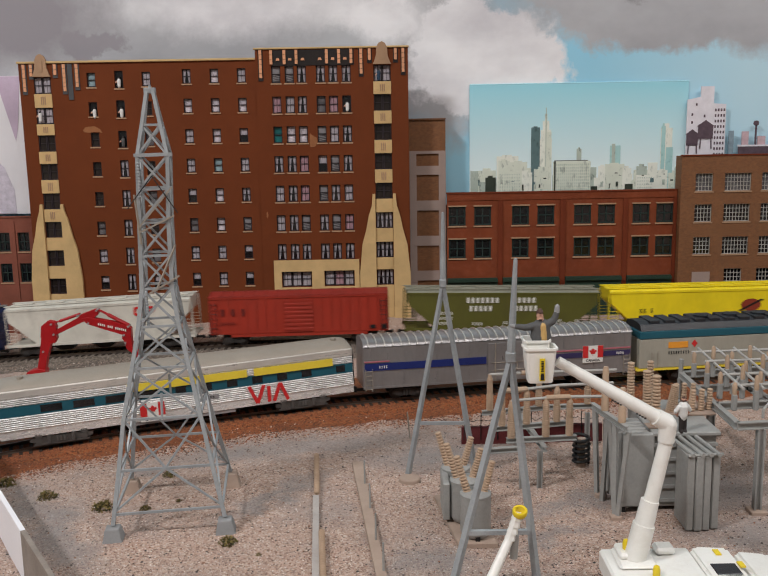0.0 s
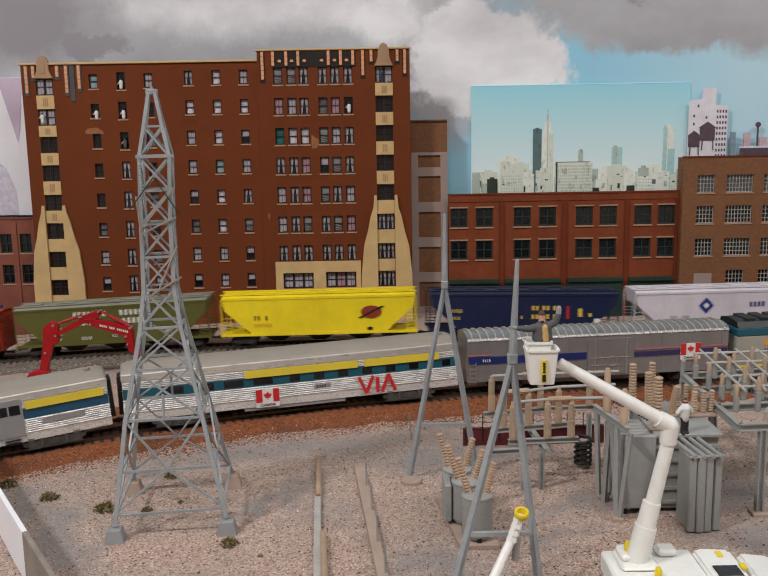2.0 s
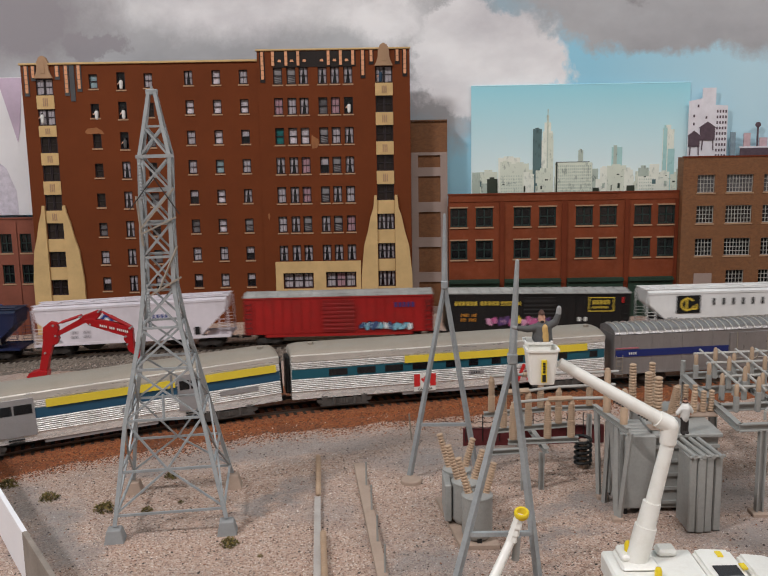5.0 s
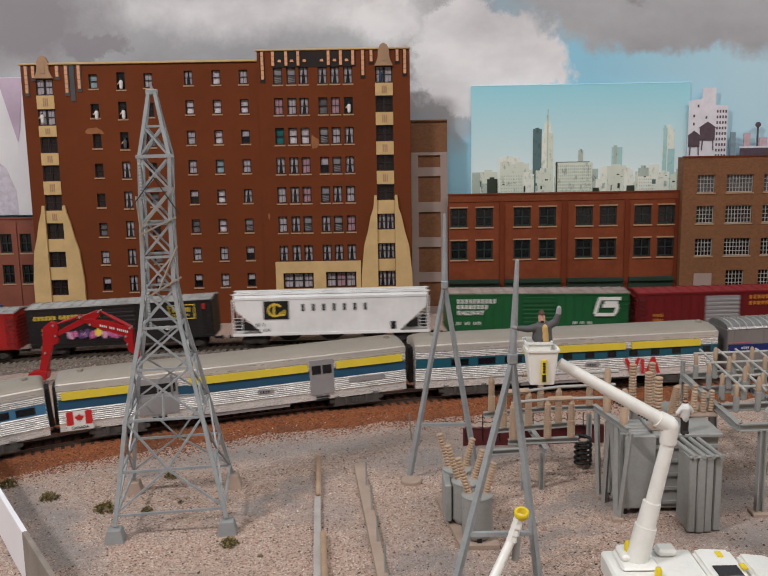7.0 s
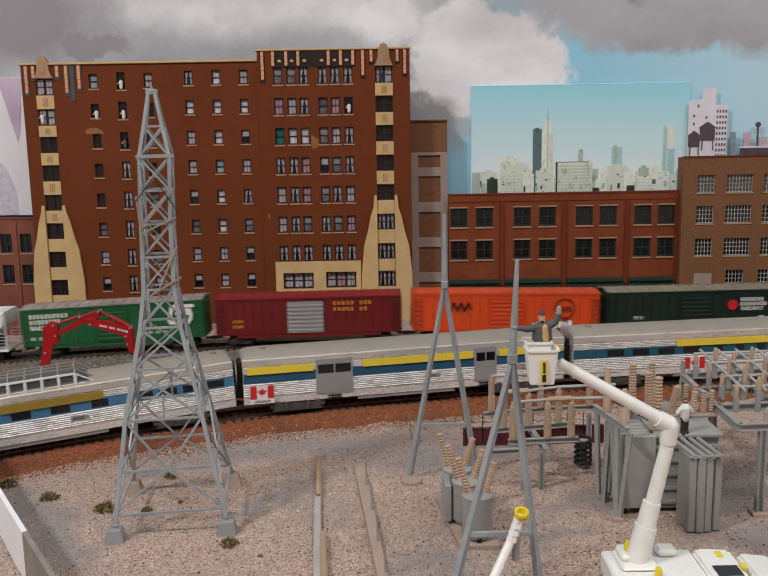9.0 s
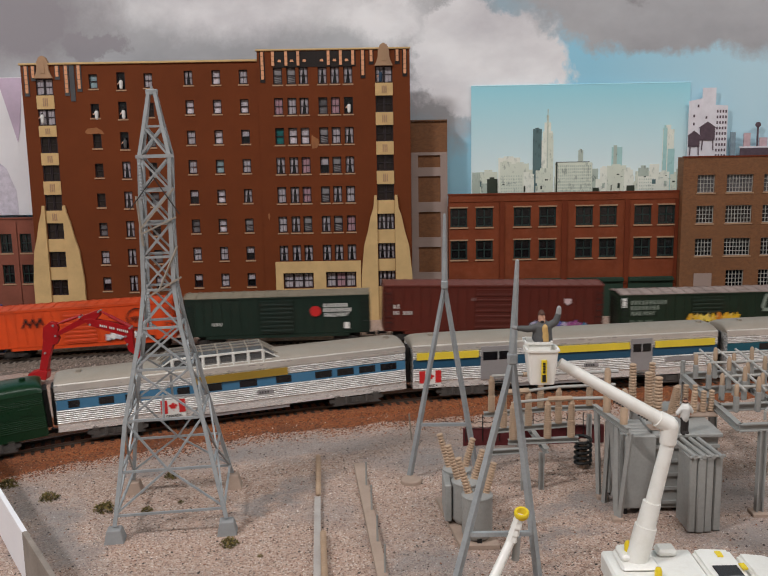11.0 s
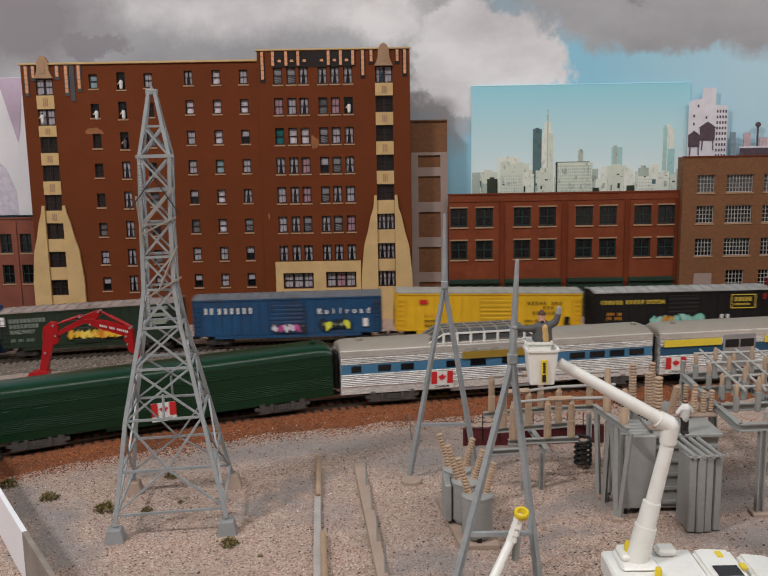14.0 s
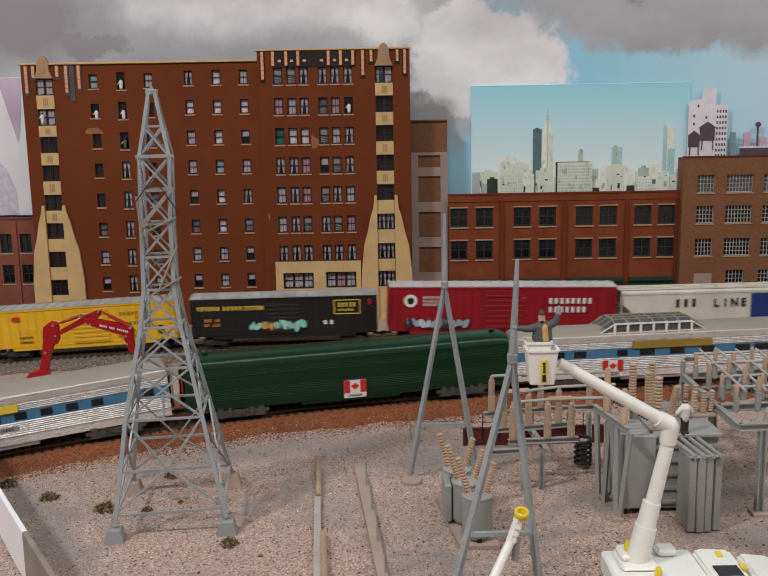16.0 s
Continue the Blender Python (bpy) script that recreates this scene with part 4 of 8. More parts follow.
def cutout_tower():
    p = thing("city_cutout", pose(0, 1.052, 0), "printed cut-out of a pale tower block with water tanks", "picture")
    white = surface("pale_print", (232, 228, 234), 0.5, vary=0.08, big=100)
    rose = surface("rose_print", (206, 178, 184), 0.5, vary=0.15, big=200)
    plum = surface("plum_print", (104, 86, 96), 0.5, vary=0.25, big=150)
    bm = bmesh.new()
    prism(bm, [(0.349, 0.15), (0.3935, 0.15), (0.3930, 0.2275), (0.379, 0.2285), (0.379, 0.2475), (0.364, 0.2475), (0.364, 0.236), (0.349, 0.233)], 0, 0.002)
    part("sheet", bm, white, p)
    bm = bmesh.new()
    for i in range(4):
        for j in range(9):
            x, z = 0.3805 + i * 0.0032, 0.17 + j * 0.0062
            box(bm, x, x + 0.0017, -0.0003, 0, z, z + 0.003)
    for x, z in ((0.354, 0.215), (0.354, 0.206), (0.3585, 0.226), (0.368, 0.213)):
        box(bm, x, x + 0.0018, -0.0003, 0, z, z + 0.003)
    part("printed_window_grid", bm, plum, p)
    for x, z, w, h in ((0.3705, 0.196, 0.017, 0.014), (0.3555, 0.188, 0.013, 0.012)):
        bm = bmesh.new()
        prism(bm, [(x - w / 2, z - h / 2), (x + w / 2, z - h / 2), (x + w / 2, z + h / 2), (x + w * 0.6, z + h / 2), (x, z + h), (x - w * 0.6, z + h / 2), (x - w / 2, z + h / 2)], -0.0009, -0.0003)
        for sx in (-0.35, 0.35):
            prism(bm, [(x + sx * w, z - h / 2), (x + sx * w + 0.0012, z - h / 2), (x + sx * w * 1.1 + 0.0012, z - h * 1.3), (x + sx * w * 1.1, z - h * 1.3)], -0.0009, -0.0003)
        part("printed_tank", bm, plum, p)
    for x, z, w, mat in ((0.4005, 0.1975, 0.0055, surface("slate_print", (150, 170, 182), 0.5, vary=0.2, big=200)), (0.4165, 0.1965, 0.0075, rose), (0.4285, 0.2035, 0.0016, plum), (0.4350, 0.191, 0.009, rose)):
        bm = boxed(x - w / 2, x + w / 2, 0, 0.002, 0.15, z)
        if w < 0.004:
            lathe(bm, [(0.0005, -0.001), (0.003, -0.001), (0.003, 0.001), (0.0005, 0.001)], 12, pose(x, 0.001, z + 0.002, 90))
        part("printed_chimney", bm, mat, p)
    part("printed_roof", boxed(0.4085, 0.4600, -0.0006, -0.0002, 0.15, 0.1795), plum, p)
    part("printed_ledge", boxed(0.4075, 0.4610, -0.0008, -0.0002, 0.1796, 0.1815), white, p)


def white_board():
    p = thing("white_board", pose(0, 1.05, 0), "white printed board with a pale lilac building", "picture")
    part("sheet", boxed(-0.52, -0.380, 0, 0.002, 0.1175, 0.272), M["panel_white"], p)
    bm = bmesh.new()
    prism(bm, [(-0.43, 0.2715), (-0.402, 0.2715), (-0.4085, 0.215), (-0.412, 0.2)], -0.0005, -0.0002)
    part("printed_sky", bm, surface("lilac_print", (204, 184, 204), 0.5, vary=0.15), p)
    bm = bmesh.new()
    prism(bm, [(-0.45, 0.118), (-0.418, 0.118), (-0.4185, 0.145), (-0.424, 0.16), (-0.428, 0.171), (-0.436, 0.178), (-0.45, 0.19)], -0.0004, -0.0002)
    part("printed_tower", bm, surface("lilac_tower_print", (216, 208, 220), 0.5, vary=0.2, big=150), p)


skyline_poster()
cutout_tower()
white_board()
# ---- lettering and emblems on the cars ----
NEAR = -0.0163


def words(text, size, material, parent, x, z, y, label=""):
    c = bpy.data.curves.new("lettering", "FONT")
    c.body, c.size, c.extrude, c.offset, c.align_x = text, size, 0.00005, size * 0.025, "CENTER"
    tmp = new("lettering", c)
    me = bpy.data.meshes.new_from_object(tmp.evaluated_get(bpy.context.evaluated_depsgraph_get()))
    bpy.data.objects.remove(tmp)
    me.materials.clear()
    me.materials.append(material)
    return part("lettering", me, None, parent, label, m=pose(x, y, z, 90))


def marks(parent, x, z, n, h, material, y=NEAR - 0.0002, w=0.5, gap=0.36, label="", skip=()):
    """A word or number as a row of plain upright bars, one per character."""
    bm = bmesh.new()
    for i in range(n):
        if i not in skip:
            a = x + i * h * (w + gap) + h * w * 0.2
            box(bm, a, a + h * w * 0.62, y, y + 0.0003, z, z + h)
    return part("lettering", bm, material, parent, label)


def shape(name, parent, pts, material, y=NEAR - 0.0002, label="", d=0.0003):
    bm = bmesh.new()
    prism(bm, pts, y, y + d)
    return part(name, bm, material, parent, label)


def stroke(bm, x0, z0, x1, z1, w, y):
    d = Vector((x1 - x0, z1 - z0)).normalized() * w / 2
    prism(bm, [(x0 - d.y, z0 + d.x), (x0 + d.y, z0 - d.x), (x1 + d.y, z1 - d.x), (x1 - d.y, z1 + d.x)], y, y + 0.0003)


def flag(parent, x, z, w=0.0170, h=0.0096, y=NEAR - 0.0007):
    f = part("flag", boxed(x, x + w, y, y + 0.0004, z - 0.0038, z + h), M["white_logo"], parent, "maple leaf flag decal")
    bm = bmesh.new()
    box(bm, x, x + w * 0.27, y - 0.0002, y, z, z + h)
    box(bm, x + w * 0.73, x + w, y - 0.0002, y, z, z + h)
    half = [(0, 1.0), (0.17, 0.68), (0.36, 0.76), (0.28, 0.35), (0.5, 0.56), (0.56, 0.46), (0.8, 0.5), (0.72, 0.3), (0.86, 0.2), (0.45, -0.2), (0.5, -0.42), (0.05, -0.36), (0.05, -0.8)]
    pts = half + [(-a, b) for a, b in half[::-1] if a]
    cx, cz = x + w / 2, z + h * 0.46
    prism(bm, [(cx + a * h * 0.38, cz + b * h * 0.36) for a, b in pts], y - 0.0002, y)
    part("leaf", bm, M["red_logo"], f, "red maple leaf and bars")
    words("CANADA", 0.0027, M["black_logo"], f, x + w / 2, z - 0.0030, y - 0.0001)


def emblem(parent, x, z, s, y):
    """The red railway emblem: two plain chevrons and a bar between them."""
    bm = bmesh.new()
    w = 0.19 * s
    stroke(bm, x, z + s, x + 0.42 * s, z, w, y)
    stroke(bm, x + 0.42 * s, z, x + 0.82 * s, z + s, w, y - 0.0001)
    stroke(bm, x + 1.08 * s, z, x + 1.08 * s, z + 0.9 * s, w, y)
    stroke(bm, x + 1.34 * s, z, x + 1.72 * s, z + s, w, y)
    stroke(bm, x + 1.72 * s, z + s, x + 2.12 * s, z, w, y - 0.0001)
    part("emblem", bm, M["red_logo"], parent, "large red railway emblem")


def scrawl(parent, x, z, w, h, cols, y=NEAR - 0.0003, seed=1):
    """Spray paint: outlined swelling shapes side by side, with lighter strokes over them."""
    rnd = random.Random(seed)
    rim, fill, gleam = bmesh.new(), bmesh.new(), bmesh.new()
    n = max(5, int(w / h * 2.0))
    for i in range(n):
        cx, cz = x + w * (i + 0.5) / n, z + h * rnd.uniform(0.42, 0.58)
        lean, tall = rnd.uniform(-0.4, 0.4), rnd.uniform(0.8, 1.15)
        pts = []
        for k in range(11):
            a = 2 * math.pi * k / 11
            r = rnd.uniform(0.6, 1.1)
            u, v = math.cos(a) * r * w / n * 0.62, math.sin(a) * r * h * 0.46 * tall
            pts.append((u + lean * v, v))
        prism(rim, [(cx + u * 1.3, cz + v * 1.14) for u, v in pts], y - 0.00003 * i, y + 0.0003)
        prism(fill, [(cx + u, cz + v) for u, v in pts], y - 0.0006 - 0.00003 * i, y - 0.0003)
        for _ in range(2):
            a, q = rnd.uniform(-0.3, 0.3) * w / n, rnd.uniform(-0.35, 0.15) * h
            stroke(gleam, cx + a, cz + q, cx + a + rnd.uniform(-0.25, 0.35) * w / n, cz + q + rnd.uniform(0.12, 0.4) * h, 0.0005, y - 0.0013)
    dark = tuple(v * 0.3 for v in cols[-1])
    part("graffiti_outline", rim, surface("dark_spray", dark, 0.6), parent, "dark outline of sprayed graffiti", kind="stuff")
    part("graffiti", fill, by_random("spray_paint", cols, 0.55), parent, "sprayed graffiti", kind="stuff")
    part("graffiti_gleam", gleam, surface("pale_spray", tuple(min(255, v * 0.5 + 120) for v in cols[0]), 0.6), parent, kind="stuff")


# ---- running gear, shared ----
GEAR = {}


def bogie(parent, x, kind="freight"):
    if kind not in GEAR:
        side = bmesh.new()
        half, zt = (0.011, 0.0095) if kind == "freight" else (0.0205, 0.0085)
        for y in ((-0.0128, 0.0112) if kind == "freight" else (-0.0150, 0.0134)):
            prism(side, [(-half, 0.0045), (-half * 0.55, 0.0028), (half * 0.55, 0.0028), (half, 0.0045), (half, 0.0068), (half * 0.6, zt - 0.001), (-half * 0.6, zt - 0.001), (-half, 0.0068)], y, y + 0.0016)
            for dx in (-half * 0.72, half * 0.72):
                bar(side, (dx, y - 0.0005 if y < 0 else y + 0.0021, 0.0052), (dx, y, 0.0052), 0.0017, 8)
            for dx in (-0.0022, 0, 0.0022):
                bar(side, (dx, y - 0.0006 if y < 0 else y + 0.0022, 0.0035), (dx, y - 0.0006 if y < 0 else y + 0.0022, 0.0072), 0.0008, 6)
        box(side, -0.003, 0.003, -0.0112, 0.0112, 0.005, 0.0085)
        if kind == "coach":
            for y in (-0.0156, 0.0150):
                for dx in (-0.0148, 0.0148):
                    bar(side, (dx, y, 0.0048), (dx, y + 0.0006, 0.0048), 0.0024, 10)
                    box(side, dx - 0.0022, dx + 0.0022, y - 0.0002, y + 0.0008, 0.0070, 0.0098)
                for dx in (-0.0078, 0.0078):
                    bar(side, (dx, y, 0.0030), (dx, y, 0.0088), 0.0014, 8)
                box(side, -0.0182, 0.0182, y, y + 0.0006, 0.0018, 0.0030)
                box(side, -0.0036, 0.0036, y - 0.0003, y + 0.0009, 0.0036, 0.0070)
        wheel = bmesh.new()
        for y in (-0.0092, 0.0078):
            lathe(wheel, [(0.0012, 0), (0.0045, 0.0002), (0.0052, 0.0002), (0.0052, 0.0005), (0.0047, 0.0006), (0.0047, 0.0015), (0.0012, 0.0013)], 18, pose(0, y, 0.0047, -90))
        bar(wheel, (0, -0.008, 0.0047), (0, 0.008, 0.0047), 0.0011, 8)
        GEAR[kind] = (finish(side, "truck", M["truck"] if kind == "freight" else M["truck_grey"]), finish(wheel, "wheelset", M["truck"], True), half * 0.72)
    a, b, dx = GEAR[kind]
    t = part("truck", a, None, parent, m=pose(x, 0, 0))
    for d in (-dx, dx):
        part("wheelset", b, None, t, m=pose(d, 0, 0))


def ladder_mesh(z0, z1, n, w=0.0052):
    key = ("ladder", z0, z1, n)
    if key not in GEAR:
        bm = bmesh.new()
        for x in (-w / 2, w / 2):
            bar(bm, (x, 0, z0), (x, 0, z1), 0.00028, 5)
        for i in range(n):
            z = z0 + (z1 - z0) * (i + 0.5) / n
            bar(bm, (-w / 2, 0, z), (w / 2, 0, z), 0.00024, 5)
        GEAR[key] = finish(bm, "ladder", M["black"])
    return GEAR[key]


def ladders(parent, L, z0, z1, mat, n=6, y=0.0168):
    for x, s in ((-L / 2 + 0.0042, -1), (L / 2 - 0.0042, -1), (-L / 2 + 0.0042, 1)):
        me = ladder_mesh(z0, z1, n)
        key = (me, mat)
        if key not in GEAR:
            c = me.copy()
            c.materials[0] = mat
            GEAR[key] = c
        part("ladder", GEAR[key], None, parent, m=pose(x, s * y, 0))


def couplers(parent, L, z=0.0075):
    for s in (-1, 1):
        bm = bmesh.new()
        box(bm, min(s * L / 2 - s * 0.004, s * (L / 2 + 0.0048)), max(s * L / 2 - s * 0.004, s * (L / 2 + 0.0048)), -0.0009, 0.0009, z - 0.001, z + 0.001)
        box(bm, s * (L / 2 + 0.0040) - 0.0012, s * (L / 2 + 0.0040) + 0.0012, -0.0017, 0.0017, z - 0.0016, z + 0.0016, c=0.0003)
        part("coupler", bm, M["black"], parent)


CARS = []


def boxcar(label, l, r, body, roof, door=None, top=0.0495, door_at=0.0, door_w=0.030, ribs=True, ladder=None):
    """A boxcar of its own length: ribbed sides, corrugated roof, sliding door."""
    L = r - l
    car = thing("boxcar", None, label, "freight car", "cars of the freight train")
    z0, w = 0.0118, 0.0155
    bm = bmesh.new()
    paint_of = M[body] if isinstance(body, str) else body
    prof = [(-w, z0 - 0.0001), (-w - 0.0003, z0 + 0.0012), (-w, z0 + 0.0013), (-w, top - 0.0015), (-w - 0.0006, top - 0.0014), (-w - 0.0006, top)]
    extrude_x(bm, prof + [(-y, z) for y, z in prof[::-1]], -L / 2, L / 2)
    part("body", bm, paint_of, car)
    n = int(L / 0.0088)
    rib = {s: finish(boxed(-0.00035, 0.00035, min(s * w, s * (w + 0.0005)), max(s * w, s * (w + 0.0005)), z0 + 0.0014, top - 0.0016), "rib", paint_of) for s in (-1, 1)}
    for i in range(n + 1):
        x = -L / 2 + 0.0008 + (L - 0.0016) * i / n
        if ribs and not (door and abs(x - door_at) < door_w / 2):
            for s in (-1, 1):
                part("rib", rib[s], None, car, m=pose(x, 0, 0))
    for s in (-1, 1):
        # corrugated end wall
        pts = [(0, z0)]
        for i in range(10):
            z = z0 + 0.002 + i * (top - z0 - 0.004) / 10
            pts += [(0, z), (s * 0.0006, z + 0.0004), (s * 0.0006, z + 0.0020), (0, z + 0.0024)]
        pts += [(0, top - 0.0005), (-s * 0.0006, top - 0.0005), (-s * 0.0006, z0)]
        bm = bmesh.new()
        prism(bm, [(s * (L / 2 + 0.0001) + a, b) for a, b in pts], -w + 0.0008, w - 0.0008)
        part("end_wall", bm, paint_of, car)
    part("side_sill", boxed(-L / 2 + 0.02, L / 2 - 0.02, -w, -w + 0.002, z0 - 0.0028, z0 - 0.0002), paint_of, car)
    bm = bmesh.new()
    extrude_x(bm, [(-w - 0.0007, top + 0.0001), (0, top + 0.0018), (w + 0.0007, top + 0.0001), (w + 0.0007, top + 0.0010), (0, top + 0.0028), (-w - 0.0007, top + 0.0010)], -L / 2 - 0.0004, L / 2 + 0.0004)
    part("roof", bm, roof, car)
    k = int(L / 0.0105)
    seam = bmesh.new()
    extrude_x(seam, [(-w - 0.0007, top + 0.0009), (0, top + 0.0027), (w + 0.0007, top + 0.0009), (w + 0.0007, top + 0.0015), (0, top + 0.0034), (-w - 0.0007, top + 0.0015)], -0.0006, 0.0006)
    seam = finish(seam, "roof_seam", roof)
    for i in range(k + 1):
        part("roof_seam", seam, None, car, m=pose(-L / 2 + 0.001 + (L - 0.002) * i / k, 0, 0))
    if door:
        for s in (-1, 1):
            bm = bmesh.new()
            z1, pts = top - 0.0035, [(0.0, z0 + 0.0015), (s * 0.0010, z0 + 0.0015)]
            for i in range(7):
                z = z0 + 0.0025 + i * (z1 - z0 - 0.004) / 7
                pts += [(s * 0.0010, z), (s * 0.0014, z + 0.0004), (s * 0.0014, z + 0.0022), (s * 0.0010, z + 0.0026)]
            pts += [(s * 0.0010, z1), (0.0, z1)]
            extrude_x(bm, [(s * (w + 0.0001) + a, b) for a, b in pts], door_at - door_w / 2, door_at + door_w / 2)
            part("door", bm, door, car, "sliding door")
    ladders(car, L, z0, top - 0.004, ladder or M["black"], 7)
    part("underframe", boxed(-L / 2 + 0.01, L / 2 - 0.01, -0.005, 0.005, 0.0085, z0 - 0.0001), M["black"], car)
    couplers(car, L)
    for s in (-1, 1):
        bogie(car, s * (L / 2 - 0.0225))
    CARS.append((car, freight_line, (l + r) / 2, L))
    return car


def hopper(label, l, r, body, top=0.0478, trim=None, roof=None, ribs=0, slope=0.028):
    """A covered hopper: sides that slant in at the ends, chutes below, end cages."""
    L = r - l
    car = thing("covered_hopper", None, label, "freight car", "cars of the freight train")
    z0, w = 0.0125, 0.0158
    bm = bmesh.new()
    prism(bm, [(-L / 2 + 0.004, top - 0.012), (-L / 2 + slope, z0 + 0.002), (-L / 2 + slope, z0), (L / 2 - slope, z0), (L / 2 - slope, z0 + 0.002), (L / 2 - 0.004, top - 0.012), (L / 2 - 0.002, top), (-L / 2 + 0.002, top)], -w, w)
    for s in (-1, 1):
        y0, y1 = min(s * w, s * (w + 0.0005)), max(s * w, s * (w + 0.0005))
        part("top_rail", boxed(-L / 2 + 0.002, L / 2 - 0.002, y0, y1, top - 0.0018, top), body, car)
        part("side_sill", boxed(-L / 2, L / 2, y0, y1, z0 - 0.0015, z0 + 0.001), body, car)
        for i in range(ribs):
            x = -L / 2 + slope + (L - 2 * slope) * (i + 0.5) / ribs
            part("side_rib", boxed(x - 0.0004, x + 0.0004, y0, y1, z0 + 0.001, top - 0.0018), body, car)
    part("body", bm, body, car)
    bm = bmesh.new()
    extrude_x(bm, [(-w, top + 0.0001), (-w * 0.75, top + 0.0016), (-w * 0.3, top + 0.0022), (w * 0.3, top + 0.0022), (w * 0.75, top + 0.0016), (w, top + 0.0001)], -L / 2 + 0.002, L / 2 - 0.002)
    for y in (-w * 0.62, w * 0.62):
        box(bm, -L / 2, L / 2, y - 0.002, y + 0.002, top + 0.0022, top + 0.0029)
    for i in range(6):
        x = -L / 2 + L * (i + 0.5) / 6
        box(bm, x - 0.009, x + 0.009, -0.003, 0.003, top + 0.0022, top + 0.0034, c=0.0004)
    part("roof", bm, roof or body, car, "roof with hatches and running boards")
    for i in range(3):
        x = (i - 1) * (L - 2 * slope) / 3.3
        bm = bmesh.new()
        lo = 0.004
        v = [bm.verts.new(p) for p in ((x - 0.017, -0.012, z0), (x + 0.017, -0.012, z0), (x + 0.017, 0.012, z0), (x - 0.017, 0.012, z0), (x - 0.005, -0.006, lo), (x + 0.005, -0.006, lo), (x + 0.005, 0.006, lo), (x - 0.005, 0.006, lo))]
        for q in ((0, 1, 2, 3), (4, 5, 6, 7), (0, 1, 5, 4), (1, 2, 6, 5), (2, 3, 7, 6), (3, 0, 4, 7)):
            bm.faces.new([v[j] for j in q])
        part("chute", bm, trim or M["black"], car)
    for s in (-1, 1):
        bm = bmesh.new()
        x = s * (L / 2 - 0.0012)
        for y in (-w, w):
            bar(bm, (x, y, z0 - 0.002), (x, y, top - 0.001), 0.0006, 4)
            bar(bm, (x - s * 0.009, y, z0 - 0.001), (x - s * 0.009, y, top - 0.016), 0.0004, 4)
            for i in range(6):
                bar(bm, (x, y, z0 + i * 0.0032), (x - s * 0.009, y, z0 + i * 0.0032), 0.0003, 4)
        box(bm, min(x, x - s * (slope - 0.004)), max(x, x - s * (slope - 0.004)), -w, w, z0 - 0.0018, z0 - 0.0002)
        part("end_cage", bm, body, car, "end ladder cage")
    part("underframe", boxed(-L / 2 + 0.002, L / 2 - 0.002, -0.003, 0.003, 0.0085, z0 - 0.0019), M["black"], car)
    couplers(car, L)
    for s in (-1, 1):
        bogie(car, s * (L / 2 - 0.0215))
    CARS.append((car, freight_line, (l + r) / 2, L))
    return car


def paint(rgb, dirt=0.3, rough=0.5, name="car_paint", vary=0.12):
    return surface(name, rgb, rough, vary=vary, big=30, fine=600, bump=0.08, dirt=dirt, dirt_rgb=(64, 46, 36), streak=(1, 1, 0.2))


